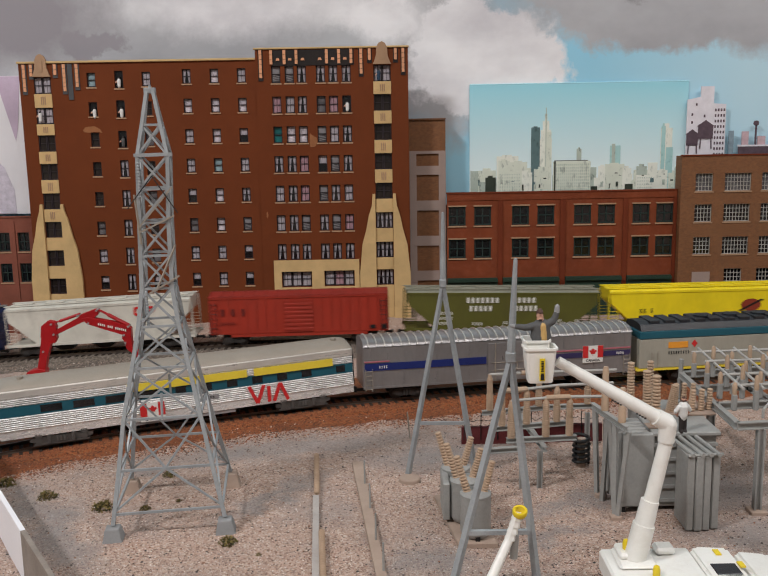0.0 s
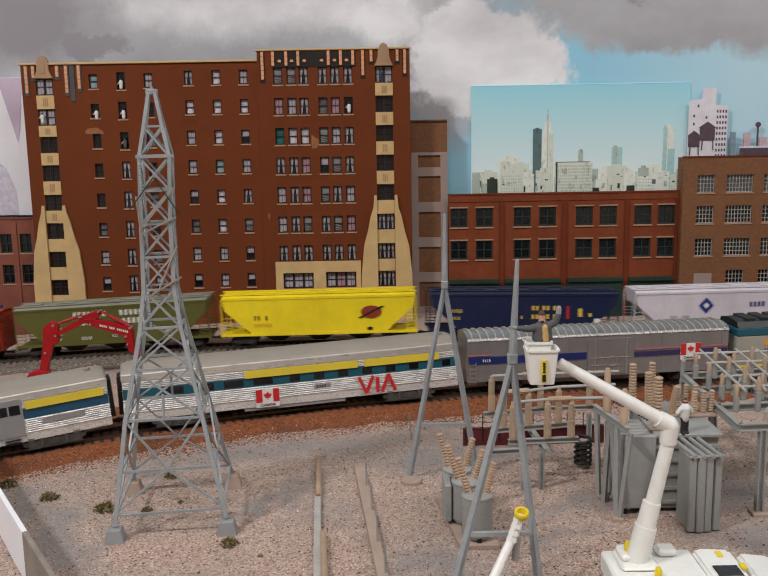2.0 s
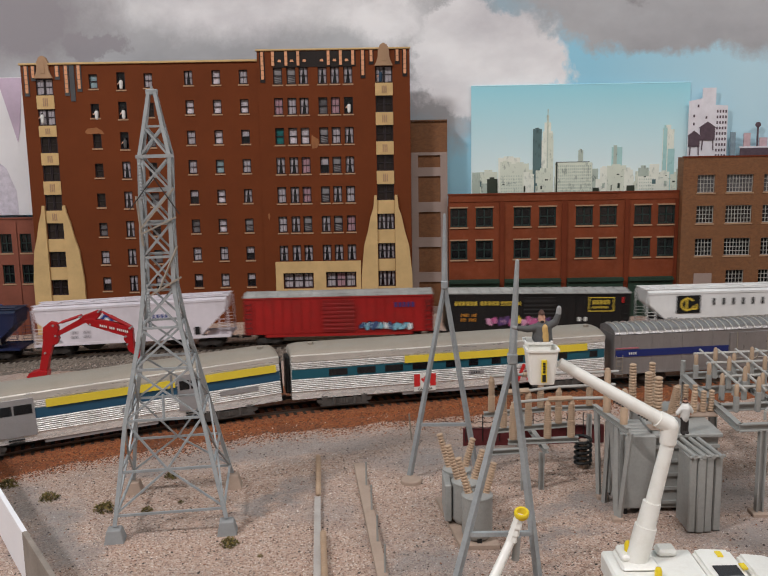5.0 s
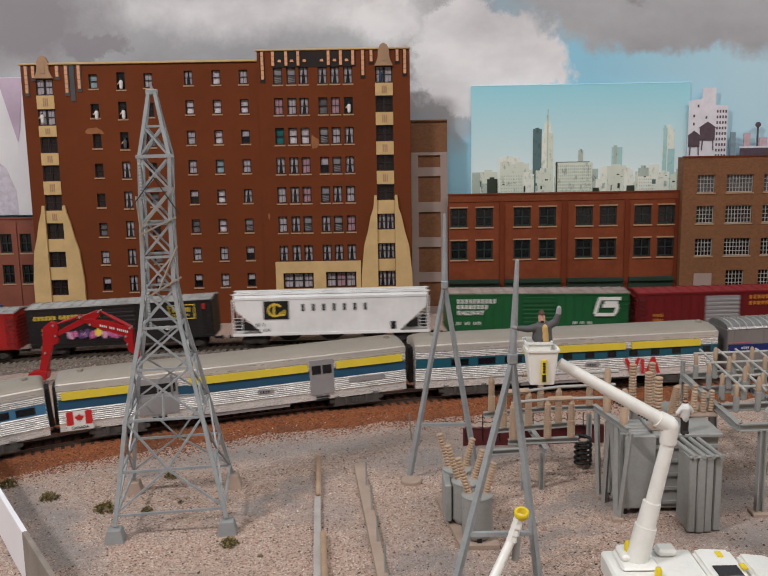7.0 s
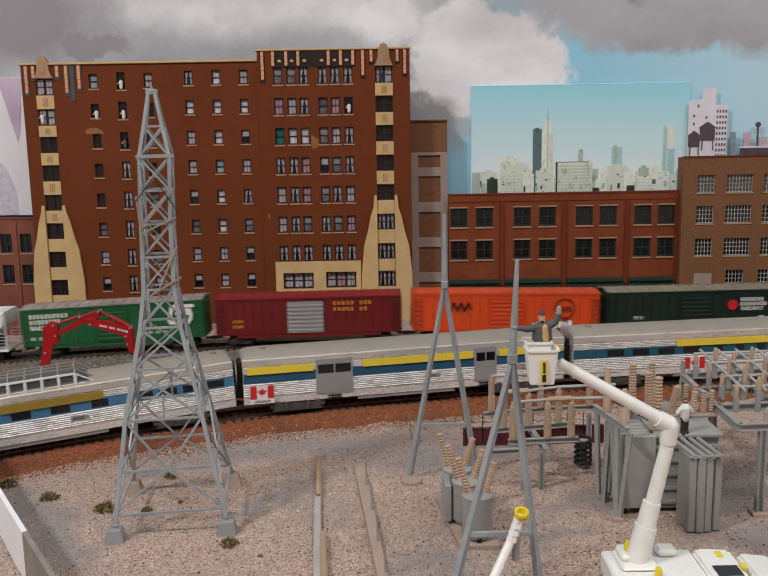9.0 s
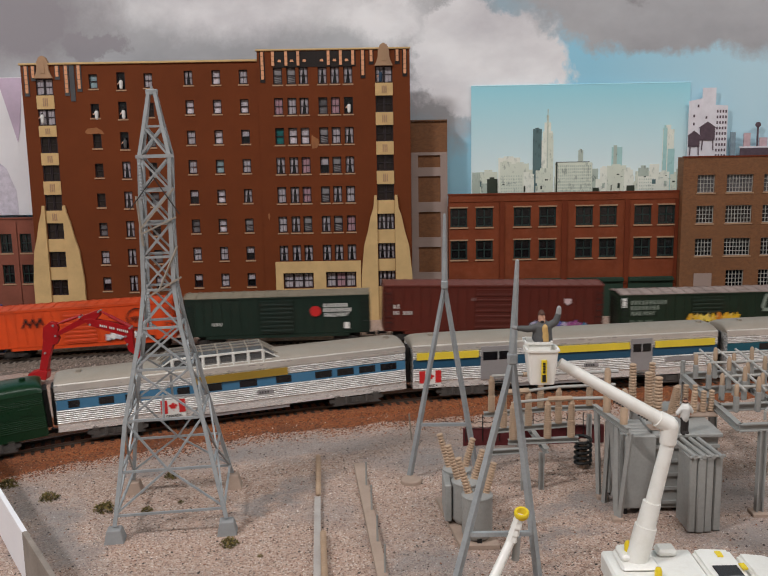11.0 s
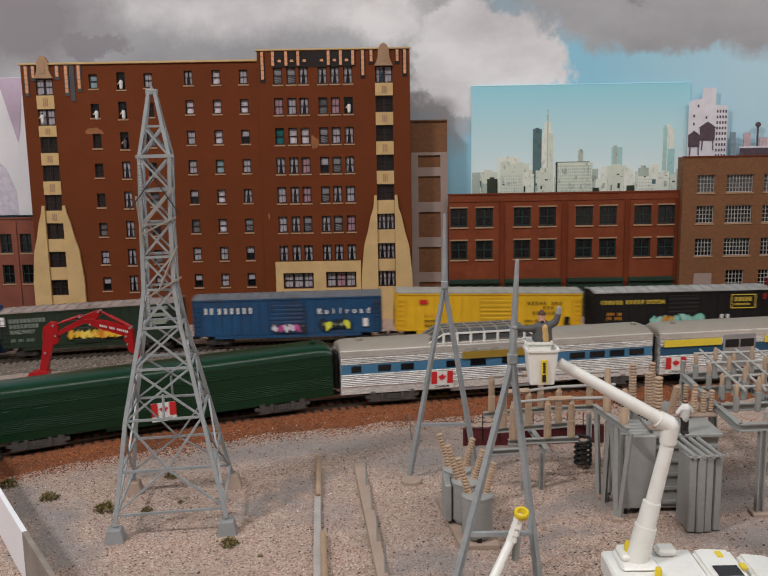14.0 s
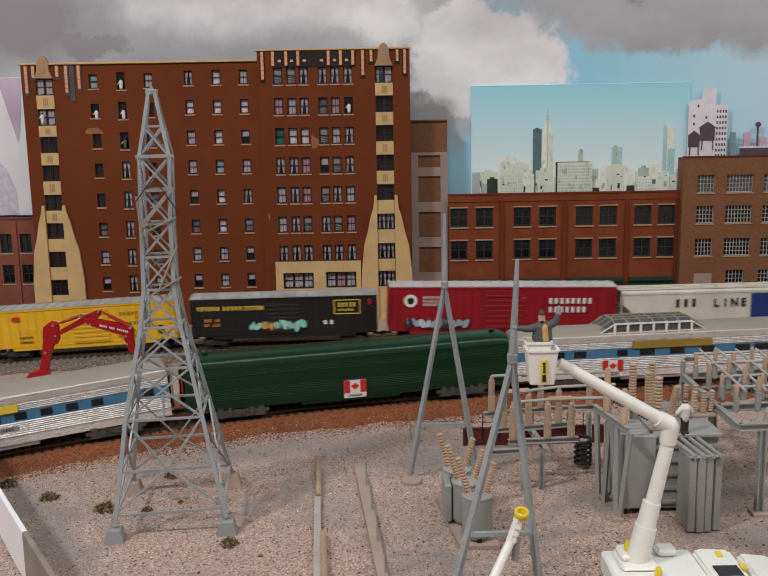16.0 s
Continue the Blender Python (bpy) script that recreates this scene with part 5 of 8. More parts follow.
def freight_train():
    W, K, Y, R, B = M["white_logo"], M["black_logo"], M["yellow_logo"], M["red_logo"], M["blue_logo"]
    tan_roof = paint((178, 158, 150), 0.55, 0.7, "weathered_roof", 0.3)
    grey_roof = paint((190, 188, 184), 0.5, 0.6, "galvanised_roof", 0.3)
    c = boxcar("blue boxcar with a grey roof", -0.5525, -0.3735, paint((36, 62, 120)), grey_roof)
    c = hopper("off-white covered hopper with a red emblem", -0.3615, -0.1781, paint((206, 202, 190), 0.35))
    bm = bmesh.new()
    stroke(bm, 0.036, 0.036, 0.036, 0.043, 0.0022, NEAR - 0.0002)
    stroke(bm, 0.036, 0.0425, 0.043, 0.0425, 0.0022, NEAR - 0.0003)
    stroke(bm, 0.036, 0.0362, 0.043, 0.0362, 0.0022, NEAR - 0.0003)
    stroke(bm, 0.048, 0.035, 0.048, 0.043, 0.0022, NEAR - 0.0002)
    stroke(bm, 0.048, 0.0425, 0.054, 0.0425, 0.0022, NEAR - 0.0003)
    stroke(bm, 0.048, 0.039, 0.054, 0.039, 0.0022, NEAR - 0.0003)
    stroke(bm, 0.054, 0.039, 0.054, 0.0425, 0.0022, NEAR - 0.0002)
    part("emblem", bm, R, c, "red emblem")
    c = boxcar("weathered orange-red boxcar with faded lettering", -0.1655, 0.005, paint((172, 52, 34), 0.3), paint((160, 50, 40), 0.4), paint((168, 50, 34)), 0.0475, door_w=0.026)
    marks(c, -0.075, 0.030, 3, 0.0065, paint((110, 34, 28), 0.1, name="faded_lettering"), w=0.8, gap=0.7)
    marks(c, -0.075, 0.021, 6, 0.003, paint((110, 34, 28), 0.1, name="faded_lettering"))
    for x in (0.068, 0.079):
        part("plate", boxed(x, x + 0.005, NEAR - 0.0002, NEAR + 0.0002, 0.0145, 0.018), K, c)
    olive = paint((98, 96, 40), 0.25)
    c = hopper("olive green covered hopper with white lettering", 0.0196, 0.2098, olive, roof=paint((150, 148, 130), 0.3))
    for z, a, b in ((0.038, (-0.0365, 7), (0.0085, 5)), (0.030, (-0.0335, 5), (0.0105, 5))):
        for x, n in (a, b):
            marks(c, x, z, n, 0.0052, W, w=0.7, gap=0.2)
    for x, z, n in ((-0.064, 0.0265, 6), (-0.064, 0.0215, 6), (-0.062, 0.0165, 5), (-0.030, 0.0160, 4), (0.000, 0.0170, 2), (0.050, 0.0185, 3), (0.070, 0.0185, 2)):
        marks(c, x, z, n, 0.0030, W)
    yel = paint((238, 212, 30), 0.06)
    c = hopper("bright yellow covered hopper with a red and black emblem", 0.2174, 0.4054, yel, ribs=0)
    marks(c, -0.062, 0.0265, 4, 0.0042, K, skip=(2,))
    marks(c, -0.062, 0.020, 6, 0.0034, M["orange_logo"])
    shape("emblem", c, [(0.05 + 0.010 * math.cos(a), 0.032 + 0.0062 * math.sin(a)) for a in np.linspace(0, 5.9, 16)], paint((150, 60, 40), 0.1))
    shape("emblem_bar", c, [(0.037, 0.0265), (0.041, 0.0265), (0.063, 0.0375), (0.059, 0.0375)], K, NEAR - 0.0004)
    part("plate", boxed(0.046, 0.051, NEAR - 0.0002, NEAR, 0.0145, 0.0175), K, c)
    navy = paint((22, 34, 72), 0.25)
    c = hopper("dark navy covered hopper with yellow lettering", 0.4148, 0.6012, navy, roof=paint((34, 44, 70), 0.3))
    for i, x in enumerate((0.006, 0.0165, 0.027)):
        marks(c, x, 0.032, 2, 0.0044, Y, w=0.8, gap=0.1)
        marks(c, x, 0.0235, 2, 0.0044, Y, w=0.8, gap=0.1)
    marks(c, -0.004, 0.0235, 1, 0.0034, Y)
    marks(c, 0.040, 0.0235, 1, 0.0125, R, w=0.3)
    marks(c, 0.051, 0.0255, 1, 0.008, Y, w=0.75)
    marks(c, 0.0615, 0.0255, 1, 0.0034, Y, w=1.4)
    marks(c, -0.072, 0.030, 4, 0.0034, Y)
    marks(c, -0.07, 0.023, 3, 0.0030, Y)
    part("plate", boxed(0.068, 0.074, NEAR - 0.0002, NEAR, 0.0175, 0.0235), W, c)
    c = hopper("pale lilac-white covered hopper with a blue diamond", 0.6154, 0.806, paint((214, 206, 212), 0.12))
    shape("emblem", c, [(-0.030, 0.034), (-0.0225, 0.042), (-0.015, 0.034), (-0.0225, 0.026)], B)
    shape("emblem_core", c, [(-0.0255, 0.034), (-0.0225, 0.0372), (-0.0195, 0.034), (-0.0225, 0.0308)], W, NEAR - 0.0004)
    marks(c, 0.021, 0.032, 4, 0.0046, B, w=0.75, gap=0.15)
    for x, z in ((-0.058, 0.022), (-0.046, 0.022), (-0.058, 0.0175), (-0.046, 0.0175)):
        marks(c, x, z, 3, 0.0028, paint((150, 144, 150), 0.1, name="faded_lettering"))
    part("plate", boxed(0.061, 0.0665, NEAR - 0.0002, NEAR, 0.015, 0.0225), K, c)
    c = boxcar("bright red boxcar with a pale roof", 0.8179, 0.9982, paint((172, 30, 28), 0.45, vary=0.2), grey_roof, paint((146, 26, 26), 0.5), 0.0475)
    marks(c, 0.053, 0.036, 5, 0.0048, B, w=0.7, gap=0.15)
    scrawl(c, 0.02, 0.0135, 0.05, 0.009, [(120, 170, 190), (230, 230, 230), (60, 80, 120)], seed=2)
    blk = paint((30, 28, 28), 0.25)
    for l, r, gcol, gx, gw in ((1.0106, 1.1897, [(190, 90, 140), (230, 200, 70), (90, 60, 110), (210, 150, 180)], -0.052, 0.062), (2.9625, 3.1399, [(130, 196, 178), (160, 210, 196), (96, 160, 148), (200, 140, 50), (140, 200, 186)], -0.033, 0.054)):
        c = boxcar("black boxcar with yellow lettering and graffiti", l, r, blk, grey_roof, paint((34, 32, 32), 0.2), 0.0480)
        for x, n in ((-0.083, 6), (-0.058, 5)):
            marks(c, x, 0.037, n, 0.0040, Y, w=0.75, gap=0.2)
        words("SYSTEM", 0.0056, Y, c, -0.0285, 0.0370, NEAR - 0.0007, "yellow lettering")
        marks(c, -0.076, 0.026, 6, 0.003, M["orange_logo"], skip=(3,))
        marks(c, -0.076, 0.0215, 6, 0.003, M["orange_logo"], skip=(2,))
        bm = bmesh.new()
        for a in ((0.048, 0.073, 0.0305, 0.0313), (0.048, 0.073, 0.0437, 0.0445), (0.048, 0.0488, 0.0313, 0.0437), (0.0722, 0.073, 0.0313, 0.0437)):
            box(bm, a[0], a[1], NEAR - 0.0003, NEAR, a[2], a[3])
        part("emblem_frame", bm, Y, c, "yellow framed emblem")
        marks(c, 0.0515, 0.0375, 5, 0.0042, Y, w=0.7, gap=0.15)
        marks(c, 0.0515, 0.0335, 8, 0.0022, Y, w=0.7, gap=0.2)
        marks(c, 0.037, 0.021, 2, 0.004, W, w=1.1, gap=0.4)
        marks(c, 0.080, 0.039, 1, 0.0055, R, w=0.7)
        scrawl(c, gx, 0.0158, gw, 0.0112, gcol, seed=7 if l < 2 else 8)
    c = hopper("white covered hopper with black lettering and a gold emblem", 1.2055, 1.3949, paint((232, 230, 228), 0.04))
    shape("emblem", c, [(-0.064, 0.027), (-0.040, 0.027), (-0.040, 0.0445), (-0.064, 0.0445)], K)
    bm = bmesh.new()
    for i in range(14):
        a0, a1 = 0.6 + 5.4 * i / 14, 0.6 + 5.4 * (i + 1) / 14
        stroke(bm, -0.053 + 0.0065 * math.cos(a0), 0.0358 + 0.0058 * math.sin(a0), -0.053 + 0.0065 * math.cos(a1), 0.0358 + 0.0058 * math.sin(a1), 0.0018, NEAR - 0.0006)
    stroke(bm, -0.054, 0.029, -0.054, 0.043, 0.0018, NEAR - 0.0006)
    stroke(bm, -0.049, 0.031, -0.044, 0.031, 0.0016, NEAR - 0.0006)
    stroke(bm, -0.044, 0.031, -0.044, 0.036, 0.0016, NEAR - 0.0006)
    part("emblem_sign", bm, Y, c, "gold emblem")
    marks(c, -0.0285, 0.0345, 7, 0.0066, K, w=0.6, gap=0.9)
    marks(c, -0.072, 0.0205, 4, 0.0028, K, skip=(2,))
    marks(c, -0.072, 0.0150, 6, 0.0028, K, skip=(2,))
    for s in (-1, 1):
        shape("dark_end", c, [(s * 0.0915, 0.030), (s * 0.0915, 0.016), (s * 0.069, 0.016), (s * 0.069, 0.0185)], K, NEAR + 0.002)
    part("plate", boxed(0.057, 0.062, NEAR - 0.0002, NEAR, 0.015, 0.0225), K, c)
    grn = paint((26, 96, 52), 0.1)
    c = boxcar("bright green boxcar with white lettering and a rusty roof", 1.4106, 1.5875, grn, tan_roof, paint((24, 88, 48), 0.1), 0.0480, ladder=grn)
    for z, n in ((0.0390, 10), (0.0335, 8)):
        marks(c, -0.080, z, n, 0.0042, W, w=0.72, gap=0.2)
    words("RAILWAY", 0.0060, W, c, -0.0665, 0.0280, NEAR - 0.0006, "white lettering")
    marks(c, -0.080, 0.018, 9, 0.0032, W, skip=(2, 5))
    marks(c, 0.034, 0.018, 8, 0.0028, W, skip=(2, 5))
    bm = bmesh.new()
    for p in ((0.055, 0.028, 0.059, 0.043), (0.058, 0.0432, 0.080, 0.0432), (0.055, 0.0275, 0.075, 0.0275), (0.062, 0.036, 0.078, 0.036), (0.075, 0.0285, 0.077, 0.035), (0.064, 0.039, 0.077, 0.039)):
        stroke(bm, *p, 0.0032, NEAR - 0.0008)
    part("emblem", bm, W, c, "white rounded emblem")
    mrn = paint((116, 22, 26), 0.25)
    c = boxcar("dark red boxcar with a silver sliding door", 1.5965, 1.7737, mrn, paint((150, 40, 44), 0.3), M["silver"], 0.0470, -0.003, 0.034)
    for z, n in ((0.0395, 9), (0.0335, 8)):
        marks(c, 0.024, z, n, 0.0038, M["orange_logo"], w=0.6, gap=0.5, skip=(5,))
    marks(c, -0.072, 0.024, 4, 0.003, M["orange_logo"])
    marks(c, -0.072, 0.019, 4, 0.003, M["orange_logo"])
    org = paint((216, 74, 24), 0.3)
    c = boxcar("bright orange weathered boxcar", 1.7841, 1.9645, org, paint((206, 76, 36), 0.35), paint((206, 68, 24), 0.3), 0.0480)
    bm = bmesh.new()
    for i in range(3):
        stroke(bm, -0.056 + i * 0.007, 0.031, -0.052 + i * 0.007, 0.040, 0.0015, NEAR - 0.0007)
        stroke(bm, -0.052 + i * 0.007, 0.040, -0.049 + i * 0.007, 0.033, 0.0015, NEAR - 0.0008)
    for i in range(20):
        a0, a1 = 2 * math.pi * i / 20, 2 * math.pi * (i + 1) / 20
        stroke(bm, 0.056 + 0.0095 * math.cos(a0), 0.034 + 0.0095 * math.sin(a0), 0.056 + 0.0095 * math.cos(a1), 0.034 + 0.0095 * math.sin(a1), 0.0009, NEAR - 0.0007)
    part("emblem", bm, K, c, "black outline emblem")
    marks(c, 0.0495, 0.031, 4, 0.0048, K, y=NEAR - 0.0006, w=0.5, gap=0.2)
    scrawl(c, 0.024, 0.0135, 0.04, 0.009, [(232, 230, 226), (200, 200, 205)], NEAR - 0.0007, seed=3)
    part("plate", boxed(0.066, 0.071, NEAR - 0.0006, NEAR, 0.013, 0.0165), K, c)
    dkg = paint((22, 44, 34), 0.2)
    c = boxcar("dark green boxcar with a red leaf badge", 1.9729, 2.1496, dkg, paint((150, 140, 122), 0.35), paint((20, 40, 32), 0.2), 0.0485)
    shape("badge", c, [(0.037 + 0.0052 * math.cos(a), 0.034 + 0.0052 * math.sin(a)) for a in np.linspace(0, 5.9, 16)], R, NEAR - 0.0006)
    for z, n in ((0.0375, 7), (0.0330, 8)):
        marks(c, 0.0445, z, n, 0.0036, W, w=0.8, gap=0.15, y=NEAR - 0.0006)
    words("RAILWAY", 0.0052, W, c, 0.0570, 0.0284, NEAR - 0.0006, "white lettering")
    marks(c, -0.062, 0.022, 4, 0.003, W)
    part("plate", boxed(0.064, 0.069, NEAR - 0.0006, NEAR, 0.0165, 0.0225), W, c)
    c = boxcar("tall oxide-brown boxcar with graffiti", 2.1614, 2.3741, paint((100, 38, 26), 0.25), paint((126, 70, 62), 0.35), paint((94, 36, 26), 0.2), 0.0560, 0.0, 0.036)
    marks(c, -0.097, 0.034, 2, 0.0040, W)
    marks(c, -0.097, 0.028, 6, 0.0036, W, skip=(2,))
    for x in (-0.022, 0.006):
        marks(c, x, 0.0415, 5, 0.0028, paint((170, 140, 136), 0.1, name="faded_lettering"))
    shape("badge", c, [(0.068, 0.0395), (0.0715, 0.0370), (0.075, 0.0395), (0.075, 0.0435), (0.068, 0.0435)], paint((206, 180, 180), 0.1), NEAR - 0.0006)
    scrawl(c, 0.036, 0.013, 0.055, 0.0095, [(150, 70, 130), (80, 90, 170), (40, 120, 150), (210, 90, 110), (180, 180, 200)], NEAR - 0.0007, seed=5)
    c = boxcar("dark green boxcar with yellow graffiti", 2.3918, 2.5659, paint((34, 52, 36), 0.35), tan_roof, paint((32, 48, 34), 0.3), 0.0460)
    part("patch", boxed(-0.086, -0.081, NEAR - 0.0005, NEAR, 0.034, 0.043), W, c, "white patch")
    dull = paint((150, 160, 146), 0.2, name="dull_lettering")
    for z, n in ((0.0365, 10), (0.0312, 8)):
        marks(c, -0.077, z, n, 0.0040, dull, w=0.72, gap=0.2)
    words("RAILWAY", 0.0056, dull, c, -0.0645, 0.0260, NEAR - 0.0006, "faded white lettering")
    marks(c, -0.077, 0.018, 9, 0.003, dull, skip=(2, 5))
    bm = bmesh.new()
    for p in ((0.056, 0.030, 0.059, 0.042), (0.058, 0.0425, 0.078, 0.0425), (0.056, 0.0285, 0.075, 0.0285), (0.063, 0.036, 0.077, 0.036), (0.075, 0.029, 0.077, 0.035)):
        stroke(bm, *p, 0.0034, NEAR - 0.0008)
    part("emblem", bm, dull, c, "faded rounded emblem")
    scrawl(c, -0.02, 0.0165, 0.052, 0.011, [(228, 180, 40), (206, 120, 30), (240, 210, 90), (226, 170, 40)], NEAR - 0.0010, seed=6)
    c = boxcar("weathered blue boxcar with white lettering and graffiti", 2.5778, 2.7575, paint((34, 84, 126), 0.75, vary=0.25), paint((124, 128, 134), 0.5), paint((40, 80, 120), 0.85, vary=0.3), 0.0470)
    marks(c, -0.079, 0.0335, 2, 0.0060, W, w=0.55)
    marks(c, -0.066, 0.0335, 6, 0.0056, W, w=0.6, gap=0.45, y=NEAR - 0.0007)
    for i, ch in enumerate("Railroad"):
        words(ch, 0.0072, W, c, 0.031 + i * 0.0066, 0.0315, NEAR - 0.0007)
    scrawl(c, -0.015, 0.0135, 0.032, 0.010, [(190, 60, 140), (40, 40, 50), (210, 210, 215)], NEAR - 0.0008, seed=9)
    scrawl(c, 0.030, 0.0155, 0.030, 0.011, [(214, 214, 60), (190, 200, 50), (40, 50, 60)], NEAR - 0.0010, seed=10)
    part("plate", boxed(0.072, 0.077, NEAR - 0.0007, NEAR, 0.018, 0.026), W, c)
    ylb = paint((226, 176, 34), 0.12)
    c = boxcar("golden yellow boxcar with black lettering", 2.7698, 2.9499, ylb, paint((182, 178, 168), 0.3), paint((216, 168, 34), 0.1), 0.0485, 0.008, 0.034, ladder=ylb)
    part("badge", boxed(-0.068, -0.060, NEAR - 0.0006, NEAR, 0.0385, 0.0425), R, c)
    for x, z, n in ((0.037, 0.0375, 9), (0.052, 0.0330, 3), (0.042, 0.0280, 7)):
        marks(c, x, z, n, 0.0032, K, w=0.6, gap=0.6, skip=(5,) if n == 9 else ())
    marks(c, -0.062, 0.026, 5, 0.003, M["orange_logo"], w=0.7, gap=1.0)
    for z in (0.0205, 0.0160):
        marks(c, -0.062, z, 6, 0.0026, K)
        marks(c, 0.034, z, 9, 0.0024, K, skip=(4,))
    part("plate", boxed(0.073, 0.078, NEAR - 0.0006, NEAR, 0.018, 0.026), K, c)
    cpr = paint((160, 20, 34), 0.12)
    c = boxcar("tall crimson boxcar with white lettering and graffiti", 3.15, 3.3704, cpr, paint((196, 190, 188), 0.25), paint((150, 18, 32), 0.1), 0.0545, 0.0, 0.036, ladder=cpr)
    shape("badge", c, [(-0.090 + 0.0062 * math.cos(a), 0.0415 + 0.0062 * math.sin(a)) for a in np.linspace(0, 5.9, 18)], W, NEAR - 0.0006)
    shape("badge_core", c, [(-0.090 + 0.0034 * math.cos(a), 0.0415 + 0.0034 * math.sin(a)) for a in np.linspace(0, 5.9, 12)], K, NEAR - 0.0008)
    for z, n in ((0.0435, 8), (0.0400, 7), (0.0365, 7)):
        marks(c, -0.078, z, n, 0.0026, W, y=NEAR - 0.0007)
    marks(c, 0.043, 0.0385, 8, 0.0056, W, w=0.8, gap=0.18, y=NEAR - 0.0007)
    marks(c, 0.043, 0.0300, 7, 0.0056, W, w=0.8, gap=0.18, y=NEAR - 0.0007)
    for x in (-0.012, 0.012):
        marks(c, x, 0.043, 5, 0.0022, paint((200, 120, 120), 0.1, name="faded_lettering"))
    scrawl(c, -0.094, 0.0135, 0.06, 0.012, [(150, 160, 170), (96, 104, 116), (190, 200, 206), (50, 52, 60)], NEAR - 0.0009, seed=12)
    c = hopper("pale cream covered hopper with black lettering", 3.3748, 3.565, paint((214, 208, 192), 0.15))
    marks(c, -0.040, 0.033, 3, 0.0078, K, w=0.62, gap=0.42)
    for i, ch in enumerate("LINE"):
        words(ch, 0.0108, K, c, 0.0010 + i * 0.0092, 0.033, NEAR - 0.0005)
    part("blue_panel", boxed(0.0365, 0.070, NEAR - 0.0003, NEAR, 0.016, 0.045), B, c, "blue painted panel")


freight_train()


# ---- the passenger train ----
def car_profile(w, z0, teeth, top, deep):
    side = [(-w, z0)]
    for a, b, n in teeth:
        for i in range(n):
            q = a + (b - a) * i / n
            d = (b - a) / n
            side += [(-w, q), (-w - deep, q + d * 0.40), (-w - deep, q + d * 0.55), (-w - deep * 0.15, q + d * 0.97)]
    side.append((-w, top))
    return side + [(-y, z) for y, z in side[::-1]]


